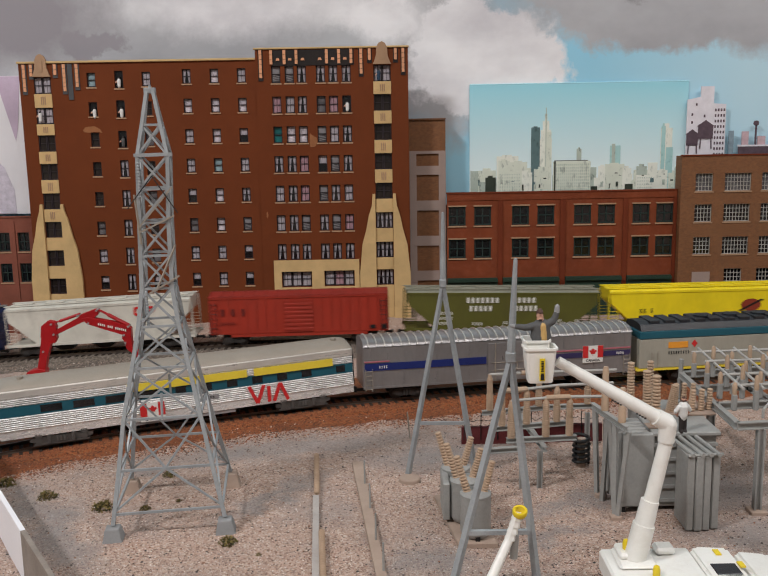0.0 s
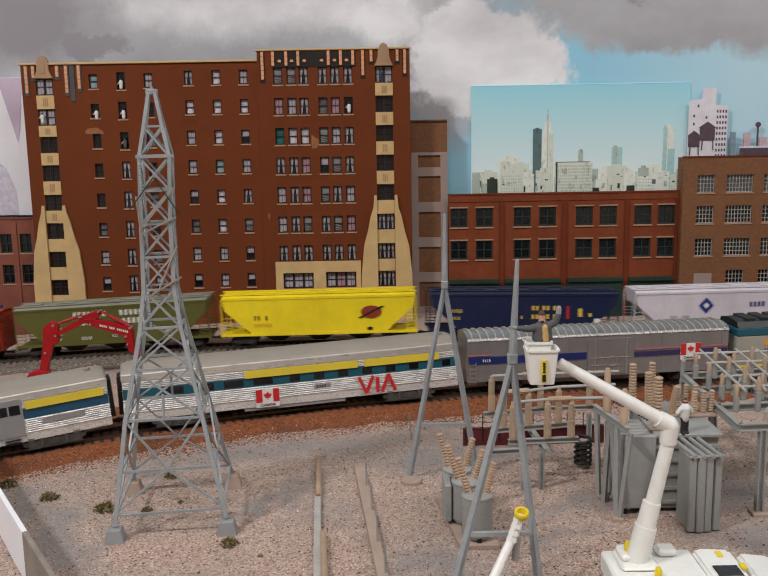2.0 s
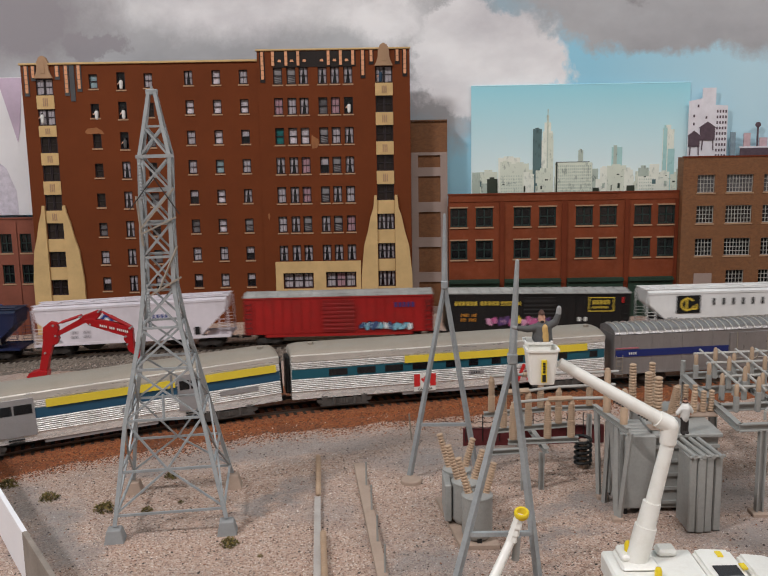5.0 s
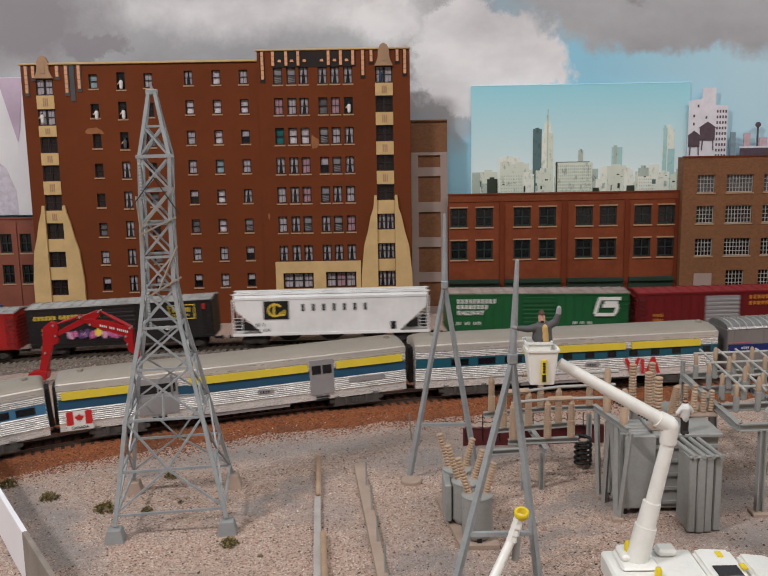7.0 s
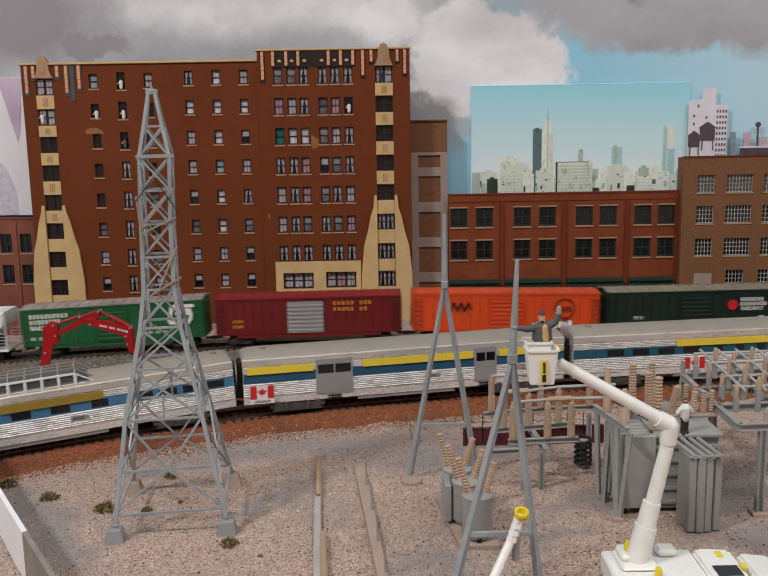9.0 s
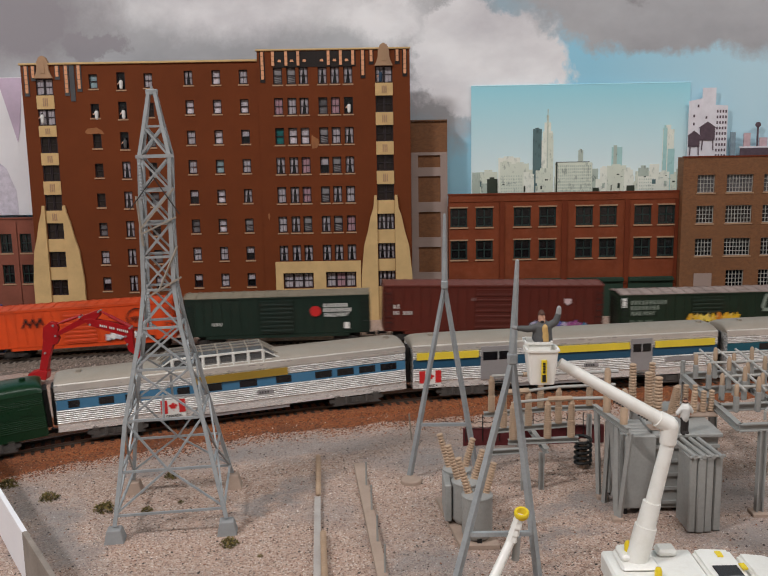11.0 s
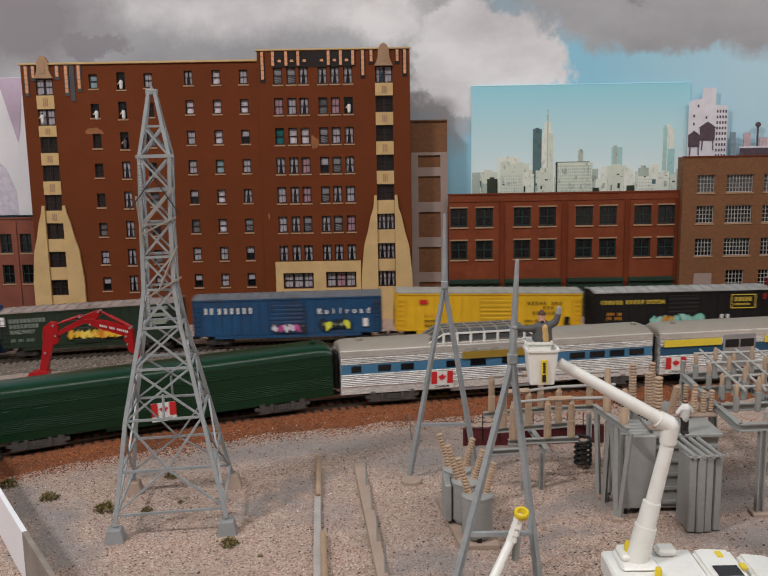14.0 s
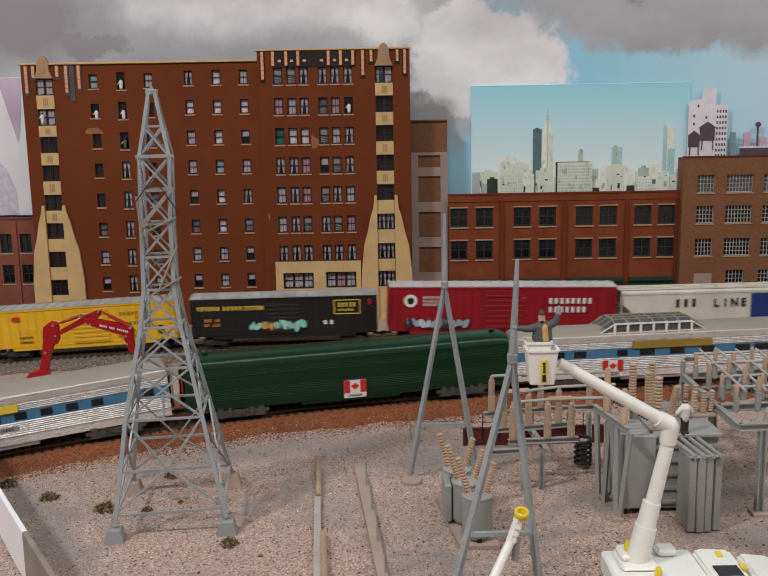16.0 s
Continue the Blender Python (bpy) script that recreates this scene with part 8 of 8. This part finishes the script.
def bucket_truck():
    t = thing("bucket_truck", None, "white bucket truck with a raised folding boom", "truck")
    W = M["white_gloss"]
    # boom
    def tube(name, p, q, r0, r1, n=10, mat=W):
        bm = bmesh.new()
        bar(bm, p, q, r0, n, r1)
        return part(name, bm, mat, t, smooth=True)
    up = tube("upper_boom", (0.0760, 0.3870, 0.1085), (0.1235, 0.3835, 0.0810), 0.0024, 0.0032)
    bm = bmesh.new()
    for x0, z0 in ((0.0982, 0.0925), (0.1090, 0.0862)):
        for i in range(4):
            a = x0 + i * 0.0012
            box(bm, a, a + 0.0008, 0.3789, 0.3796, z0 - i * 0.0007, z0 - i * 0.0007 + 0.0006)
    part("lettering", bm, M["black_logo"], up)
    bm = bmesh.new()
    bar(bm, (0.1190, 0.3835, 0.0835), (0.1242, 0.3835, 0.0805), 0.0038, 12, 0.0041)
    bmesh.ops.create_icosphere(bm, subdivisions=2, radius=0.0041, matrix=Matrix.Translation((0.1242, 0.3835, 0.0800)))
    bar(bm, (0.1242, 0.3835, 0.0800), (0.1238, 0.3835, 0.0720), 0.0041, 12, 0.0036)
    part("elbow", bm, W, t, smooth=True)
    tube("lower_boom", (0.1242, 0.3835, 0.0740), (0.1166, 0.3830, 0.0385), 0.0030, 0.0034)
    bm = bmesh.new()
    bar(bm, (0.1176, 0.3830, 0.0450), (0.1150, 0.3828, 0.0330), 0.0041, 10, 0.0044)
    bar(bm, (0.1152, 0.3828, 0.0340), (0.1105, 0.3825, 0.0130), 0.0050, 10, 0.0052)
    part("boom_base", bm, W, t, smooth=True)
    # bucket: hollow, with a rim and a liner behind it
    bm = bmesh.new()
    for x0, x1, y0, y1, z0, z1 in ((0.0611, 0.0743, 0.3795, 0.3895, 0.1005, 0.1162), (0.0614, 0.0724, 0.3850, 0.3950, 0.1040, 0.1184)):
        v = []
        for k, z, ins in ((0.78, z0, 0), (0.80, z0 + 0.0006, 0), (1.0, z1 - 0.0012, 0), (1.10, z1 - 0.0010, 0), (1.10, z1, 0), (0.95, z1, 0), (0.93, z1 - 0.0025, 0)):
            cx, cy, hx, hy = (x0 + x1) / 2, (y0 + y1) / 2, (x1 - x0) / 2 * k, (y1 - y0) / 2 * k
            v.append([bm.verts.new((cx + a * hx, cy + b * hy, z)) for a, b in ((-1, -0.8), (-0.85, -1), (0.85, -1), (1, -0.8), (1, 0.8), (0.85, 1), (-0.85, 1), (-1, 0.8))])
        for a, b in zip(v, v[1:]):
            for i in range(8):
                bm.faces.new((a[i], a[(i + 1) % 8], b[(i + 1) % 8], b[i]))
        bm.faces.new(v[0][::-1])
        bm.faces.new(v[-1])
    bk = part("bucket", bm, W, t, "white plastic bucket")
    lab = part("warning_label", boxed(0.0669, 0.0692, 0.3789, 0.3797, 0.1020, 0.1118), M["yellow_plastic"], bk, "yellow warning label")
    bm = bmesh.new()
    for i in range(7):
        z = 0.1062 + i * 0.0007
        box(bm, 0.0675, 0.0686, 0.3787, 0.3789, z, z + 0.0004)
    box(bm, 0.0673, 0.0688, 0.3787, 0.3789, 0.1024, 0.1054)
    part("lettering", bm, M["black_logo"], bk)
    # deck, cab and outriggers
    part("deck", boxed(0.0985, 0.1395, 0.3450, 0.3960, 0.0060, 0.0160, c=0.0010), W, t)
    part("pedestal", boxed(0.1030, 0.1200, 0.3740, 0.3935, 0.0160, 0.0180, c=0.0012), W, t)
    part("shoulder", boxed(0.1042, 0.1110, 0.3800, 0.3925, 0.0178, 0.0208, c=0.0010), W, t)
    part("locker", boxed(0.1225, 0.1315, 0.3870, 0.3955, 0.0161, 0.0196, c=0.0012), W, t)
    bm = bmesh.new()
    prism(bm, [(0.1400, 0.004), (0.1590, 0.004), (0.1590, 0.0130), (0.1565, 0.0166), (0.1420, 0.0174), (0.1400, 0.0162)], 0.3450, 0.3940)
    bmesh.ops.bevel(bm, geom=bm.edges[:], offset=0.0012, segments=2, affect="EDGES", clamp_overlap=True)
    cab = part("cab", bm, W, t, smooth=True)
    part("window", boxed(0.1430, 0.1540, 0.3660, 0.3760, 0.0172, 0.0178, c=0.0002), M["car_glass"], cab)
    bm = bmesh.new()
    prism(bm, [(0.1600, 0.003), (0.1830, 0.003), (0.1830, 0.010), (0.1740, 0.0140), (0.1600, 0.0155)], 0.3470, 0.3930)
    bmesh.ops.bevel(bm, geom=bm.edges[:], offset=0.0016, segments=2, affect="EDGES", clamp_overlap=True)
    part("hood", bm, W, t, smooth=True)
    for x in (0.1130, 0.1700):
        for y in (0.3470, 0.3900):
            bm = bmesh.new()
            lathe(bm, [(0.0026, 0.0), (0.0058, 0.0), (0.0060, 0.001), (0.0060, 0.004), (0.0026, 0.0044)], 20, pose(x, y, 0.0050, -90))
            part("wheel", bm, M["black"], t, smooth=True)
    for x, y, z in ((0.1082, 0.3855, 0.0206), (0.1172, 0.3690, 0.0160)):
        bm = bmesh.new()
        lathe(bm, [(0.0016, 0), (0.0017, 0.003), (0.0012, 0.0046), (0.0004, 0.0050)], 12, pose(x, y, z))
        part("beacon", bm, M["yellow_plastic"], t, "yellow beacon", smooth=True)
    for i, x in enumerate((0.1490, 0.1555)):
        part("decal", boxed(x, x + 0.0025, 0.3850 - 0.012 * i, 0.3900 - 0.012 * i, 0.0169, 0.0176), M["yellow_plastic"], cab)


def jib():
    t = thing("crane_jib", None, "white jib arm with a yellow ring at its tip", "crane arm")
    bm = bmesh.new()
    bar(bm, (0.0440, 0.3700, 0.0125), (0.0545, 0.3790, 0.0300), 0.0024, 10, 0.0020)
    part("arm", bm, M["white_gloss"], t, smooth=True)
    bm = bmesh.new()
    for i in range(4):
        a = Vector((0.0545, 0.3790, 0.0295)) + i * Vector((0.0010, 0.0002, 0.0030))
        bar(bm, a, a + Vector((0.0009, 0.0002, 0.0030)), 0.0026, 7, 0.0021)
    part("head", bm, M["white_gloss"], t, "ribbed white jib head")
    bm = bmesh.new()
    lathe(bm, [(0.0018, 0.0), (0.0028, 0.0), (0.0033, 0.001), (0.0034, 0.0026), (0.0030, 0.0032), (0.0022, 0.0030), (0.0018, 0.0)], 18, pose(0.0590, 0.3800, 0.0405, 20, 0, 0))
    part("ring", bm, M["yellow_plastic"], t, "yellow ring", smooth=True)
    bm = bmesh.new()
    bar(bm, (0.0565, 0.3800, 0.0200), (0.0572, 0.3802, 0.0310), 0.0018, 10)
    part("cylinder", bm, M["grey_steel"], t, smooth=True)
    part("mount", boxed(0.0380, 0.0500, 0.3600, 0.3760, -0.003, 0.0130, c=0.001), M["white_gloss"], t)


def red_crane():
    t = thing("excavator_arm", pose(0, 0.785, -0.0075), "red jointed excavator arm between the tracks", "excavator")
    R = M["crane_red"]
    def plate(name, pts, w, y=0.0, label=""):
        bm = bmesh.new()
        prism(bm, pts, y - w / 2, y + w / 2)
        bmesh.ops.bevel(bm, geom=bm.edges[:], offset=0.0004, segments=1, affect="EDGES", clamp_overlap=True)
        return part(name, bm, R, t, label)
    plate("base", [(-0.3065, 0.0081), (-0.2993, 0.0080), (-0.2962, 0.0224), (-0.2924, 0.0346), (-0.2884, 0.0365), (-0.2870, 0.0423), (-0.2905, 0.0472), (-0.2963, 0.0446), (-0.3003, 0.0385), (-0.3021, 0.0270)], 0.0065)
    plate("foot", [(-0.3179, 0.0038), (-0.3139, 0.0098), (-0.3046, 0.0123), (-0.2978, 0.0108), (-0.2993, 0.0035)], 0.011)
    plate("knuckle", [(-0.3006, 0.0399), (-0.2993, 0.0502), (-0.2929, 0.0552), (-0.2878, 0.0542), (-0.2860, 0.0497), (-0.2874, 0.0436), (-0.2860, 0.0396), (-0.2885, 0.0348), (-0.2954, 0.0349)], 0.0055, -0.0006)
    plate("boom", [(-0.2879, 0.0423), (-0.2876, 0.0462), (-0.2665, 0.0569), (-0.2641, 0.0599), (-0.2518, 0.0645), (-0.2484, 0.0636), (-0.2487, 0.0601), (-0.2524, 0.0566), (-0.2620, 0.0537), (-0.2857, 0.0427)], 0.0055)
    arm = plate("stick", [(-0.2640, 0.0564), (-0.2574, 0.0576), (-0.2367, 0.0533), (-0.2240, 0.0495), (-0.2207, 0.0473), (-0.2211, 0.0411), (-0.2268, 0.0407), (-0.2436, 0.0463), (-0.2592, 0.0515)], 0.0055, -0.0004)
    plate("clamp", [(-0.2284, 0.0421), (-0.2210, 0.0433), (-0.2214, 0.0300), (-0.2131, 0.0241), (-0.2125, 0.0198), (-0.2172, 0.0210), (-0.2263, 0.0288), (-0.2263, 0.0345), (-0.2295, 0.0381)], 0.0065)
    bm = bmesh.new()
    for i in range(15):
        if i not in (4, 8):
            x, z = -0.2491 + i * 0.00165, 0.0504 - i * 0.00042
            box(bm, x, x + 0.0009, -0.0039, -0.0033, z, z + 0.0019)
    part("lettering", bm, M["white_logo"], arm)
    for p, q in (((-0.2901, 0.0520), (-0.2659, 0.0599)), ((-0.2480, 0.0631), (-0.2232, 0.0491))):
        bm = bmesh.new()
        for y in (-0.0014, 0.0014):
            bar(bm, (p[0], y, p[1]), (p[0] * 0.72 + q[0] * 0.28, y, p[1] * 0.72 + q[1] * 0.28), 0.0006, 8)
            bar(bm, (p[0] * 0.72 + q[0] * 0.28, y, p[1] * 0.72 + q[1] * 0.28), (q[0], y, q[1]), 0.0012, 10)
        part("ram", bm, R, t, "pair of hydraulic rams", smooth=True)
    for x, z in ((-0.2901, 0.0520), (-0.2664, 0.0591), (-0.2497, 0.0636), (-0.2578, 0.0523), (-0.2232, 0.0486), (-0.2272, 0.0412), (-0.2887, 0.0427), (-0.2990, 0.0274), (-0.2263, 0.0341)):
        bm = bmesh.new()
        bar(bm, (x, -0.0046, z), (x, 0.0046, z), 0.0009, 10)
        part("pin", bm, M["silver"], t, "bright pin")


def small_yard_things():
    for i, (p, q) in enumerate((((-0.0444, 0.5625, 0.0024), (-0.0401, 0.5000, 0.0024)), ((-0.0342, 0.4500, 0.0024), (-0.0296, 0.3900, 0.0024)))):
        bm = bmesh.new()
        p, q = Vector(p), Vector(q)
        h = (q - p).length
        prof = [(0.0004, 0.0)]
        for j in range(24):
            z = h * j / 24
            prof += [(0.0008, z), (0.0008, z + h * 0.020), (0.0017, z + h * 0.024), (0.0017, z + h * 0.034), (0.0008, z + h * 0.039)]
        lathe(bm, prof + [(0.0004, h)], 10, Matrix.Translation(p) @ (q - p).to_track_quat("Z", "Y").to_matrix().to_4x4())
        ob = part("spare_insulator", bm, M["porcelain"], None)
        tagged(ob, "tan ribbed insulator rod lying on the gravel", "insulator", "spare insulators")
    s = thing("steel_strip", None, "flat grey steel strip lying on the gravel", "steel bar")
    bm = bmesh.new()
    prism(bm, [(-0.0016, 0), (0.0019, 0), (0.0019, 0.0014), (-0.0016, 0.0014)], 0.385, 0.499)
    for v in bm.verts:
        v.co.x += -0.0407 + (0.499 - v.co.y) * 0.066
    part("strip", bm, surface("dusty_steel_strip", (186, 178, 172), 0.7, vary=0.12, big=60, dirt=0.3, dirt_rgb=(150, 132, 120)), s)
    s = thing("tan_slab", None, "long tapered tan slab with pegs along one edge", "slab")
    bm = bmesh.new()
    v = [bm.verts.new((x, y, z)) for z in (-0.002, 0.0016) for x, y in ((-0.0036, 0.385), (0.0013, 0.385), (-0.0148, 0.5510), (-0.0212, 0.5510))]
    for f in ((3, 2, 1, 0), (4, 5, 6, 7), (0, 1, 5, 4), (1, 2, 6, 5), (2, 3, 7, 6), (3, 0, 4, 7)):
        bm.faces.new([v[i] for i in f])
    part("slab", bm, M["tan_slab"], s)
    for x, y in ((-0.0125, 0.5145), (-0.0090, 0.4790), (-0.0056, 0.4395), (-0.0018, 0.4060)):
        bm = bmesh.new()
        bar(bm, (x, y, 0.001), (x, y, 0.0160), 0.0006, 6, 0.0005)
        part("peg", bm, M["grey_steel"], s)
    c = thing("coil_stack", pose(0.1222, 0.5420, 0), "dark spring-like coil standing on the gravel", "coil")
    bm = bmesh.new()
    prev = None
    for i in range(90):
        a = i / 16 * 2 * math.pi
        p = Vector((0.0048 * math.cos(a), 0.0048 * math.sin(a), 0.0012 + i / 90 * 0.0185))
        if prev is not None:
            bar(bm, prev, p, 0.0010, 6)
        prev = p
    part("coil", bm, M["black"], c, smooth=True)
    bm = bmesh.new()
    bar(bm, (0, 0, -0.002), (0, 0, 0.0175), 0.0026, 10)
    part("core", bm, M["tan_slab"], c)
    w = thing("low_wall", None, "low maroon wall behind the switch rack", "wall")
    bm = bmesh.new()
    prism(bm, [(0.0515, -0.004), (0.1460, -0.004), (0.1460, 0.0115), (0.0515, 0.0105)], 0.5860, 0.5890)
    part("wall", bm, surface("maroon_board", (104, 40, 42), 0.8, vary=0.2), w)
    bm = bmesh.new()
    rnd = random.Random(8)
    for k in range(2):
        prev = None
        for i in range(46):
            p = Vector((0.0515 + i * 0.00205, 0.5855 + rnd.uniform(-0.001, 0.0005), 0.0115 + 0.0045 * k + rnd.uniform(-0.0012, 0.0012)))
            if prev is not None:
                bar(bm, prev, p, 0.00022, 4)
            prev = p
    for i in range(9):
        x = 0.053 + i * 0.0113
        bar(bm, (x, 0.5855, 0.002), (x + rnd.uniform(-0.001, 0.001), 0.5855, 0.021), 0.0003, 4)
    part("wire", bm, M["black"], w, "tangled dark fence wire")
    s = thing("marker_stake", pose(0.0160, 0.600, 0), "thin pale stake in the dirt", "stake")
    bm = bmesh.new()
    bar(bm, (0.0012, 0, -0.002), (-0.0004, 0, 0.0175), 0.0005, 6)
    part("stake", bm, M["roof_silver"], s)
    c = thing("card_wall", None, "low folded card wall with red scrawl, grey inside", "wall")
    bm = bmesh.new()
    A, B, C = Vector((-0.2900, 0.5880)), Vector((-0.1728, 0.4073)), Vector((-0.1220, 0.3300))
    for p, q, nm, mt in ((A, B, "panel", M["panel_white"]), (B, C, "panel", surface("tan_card", (150, 138, 128), 0.8, vary=0.2, big=60))):
        d = (q - p).normalized()
        s = Vector((-d.y, d.x)) * 0.0012
        bm = bmesh.new()
        v = [bm.verts.new((*(e + k * s), z)) for z in (-0.004, 0.0250 if nm == "panel" else 0.02) for e, k in ((p, 1), (q, 1), (q, -1), (p, -1))]
        for f in ((3, 2, 1, 0), (4, 5, 6, 7), (0, 1, 5, 4), (1, 2, 6, 5), (2, 3, 7, 6), (3, 0, 4, 7)):
            bm.faces.new([v[i] for i in f])
        part(nm, bm, mt, c)
    d = (B - A).normalized()
    nrm = Vector((d.y, -d.x)) if d.y > 0 else Vector((-d.y, d.x))
    rnd = random.Random(6)
    for sgn in (1, -1):
        bm = bmesh.new()
        for i in range(14):
            e = B - d * (0.0025 + i * 0.0012) + nrm * 0.0014 * sgn
            z0 = 0.001 + rnd.uniform(0, 0.003)
            bar(bm, (e.x, e.y, z0), (e.x - d.x * 0.001, e.y - d.y * 0.001, z0 + rnd.uniform(0.003, 0.008)), 0.0003, 4)
        if sgn == 1:
            part("scrawl", bm, M["red_logo"], c, "red scrawl")
        else:
            bm.free()
    b = thing("blue_shed", pose(-0.4000, 0.915, -0.012), "small blue board leaning by the rear track", "board")
    part("board", boxed(-0.0085, 0.0085, 0, 0.006, 0, 0.050, c=0.0005), surface("blue_board", (46, 82, 138), 0.6, vary=0.2), b)


def scrub(x, y, r, seed):
    rnd = random.Random(seed)
    verts, faces = [], []
    for _ in range(150):
        a, e = rnd.uniform(0, 6.28), rnd.uniform(0, 1) ** 0.7
        k = r * rnd.uniform(0.2, 1.0)
        c = Vector((k * math.cos(a), k * math.sin(a), r * 0.9 * e * (1 - (k / r) ** 2 * 0.6)))
        u = Vector((rnd.uniform(-1, 1), rnd.uniform(-1, 1), rnd.uniform(-1, 1))).normalized() * r * 0.2
        w = Vector((rnd.uniform(-1, 1), rnd.uniform(-1, 1), rnd.uniform(-1, 1))).normalized() * r * 0.2
        n = u.cross(w).normalized() * r * 0.08
        i = len(verts)
        verts += [tuple(c + u), tuple(c + w), tuple(c - u), tuple(c + n)]
        faces += [(i, i + 1, i + 3), (i + 1, i + 2, i + 3), (i + 2, i, i + 3), (i, i + 2, i + 1)]
    ob = raw("scrub_bush", verts, faces, M["bush"])
    ob.matrix_basis = pose(x, y, ground_z(x, y) - 0.0004)
    tagged(ob, "small dry olive-green scrub tuft on the gravel", "bush", "scrub tufts")


lattice_pylon()
line_pole((0.0357, 0.5300, 0.1180), (0.0359, 0.530, 0.1602), [(0.0132, 0.5286, -0.002), (0.0555, 0.5270, -0.003)], [0.0335], "grey spiked two-legged line pole on a tan disc", (0.0145, 0.5225, 0), 0.78)
line_pole((0.0574, 0.400, 0.1065), (0.0592, 0.400, 0.1518), [(0.0275, 0.384, -0.003), (0.0690, 0.384, -0.003)], [0.0285], "grey spiked two-legged line pole beside the breaker", None, 0.85)
breaker()
insulator_rack()
transformer()
switch_frame()
bucket_truck()
jib()
red_crane()
small_yard_things()
figures()
for i, (x, y, r) in enumerate(((-0.1993, 0.508, 0.0055), (-0.1605, 0.489, 0.0062), (-0.1366, 0.488, 0.0032), (-0.0825, 0.4428, 0.0050), (-0.2335, 0.532, 0.0060), (-0.1343, 0.5394, 0.0042), (-0.0650, 0.4300, 0.0016), (-0.12, 0.50, 0.0018))):
    scrub(x, y, r, 40 + i)


# ---- motion: both trains run on their lines ----
FREIGHT_RUN = [0.0, -0.1866, -0.3741, -0.5639, -0.7565, -0.9521, -1.1507, -1.3516, -1.5542, -1.7577, -1.9612, -2.1638, -2.3648, -2.5637, -2.7603, -2.9545, -3.1471]
COACH_RUN = [-0.0009, 0.0404, 0.0797, 0.1196, 0.1604, 0.1997, 0.2425, 0.2948, 0.3579, 0.4222, 0.4856, 0.5508, 0.6133, 0.6822, 0.752, 0.8203, 0.8916]


def run_at(table, t):
    i = min(int(t), 15)
    u = t - i
    p = [table[max(0, min(16, i + k))] for k in (-1, 0, 1, 2)]
    if i == 0:
        p[0] = 2 * table[0] - table[1]
    if i == 15:
        p[3] = 2 * table[16] - table[15]
    m0, m1 = (p[2] - p[0]) / 2, (p[3] - p[1]) / 2
    return (2 * u ** 3 - 3 * u * u + 1) * p[1] + (u ** 3 - 2 * u * u + u) * m0 + (3 * u * u - 2 * u ** 3) * p[2] + (u ** 3 - u * u) * m1


def motions():
    for car, line, s0, L in CARS:
        table = FREIGHT_RUN if line is freight_line else COACH_RUN
        rows = []
        for i in range(33):
            s = s0 + run_at(table, i * 0.5)
            a, b = line.at(s - 0.36 * L), line.at(s + 0.36 * L)
            d = (b - a).normalized()
            side = Vector((-d.y, d.x, 0)).normalized()
            up = d.cross(side)
            m = Matrix((d, side, up)).transposed().to_4x4()
            m.translation = (a + b) / 2
            rows.append((i * 0.5, m))
        walk(car, rows)


motions()
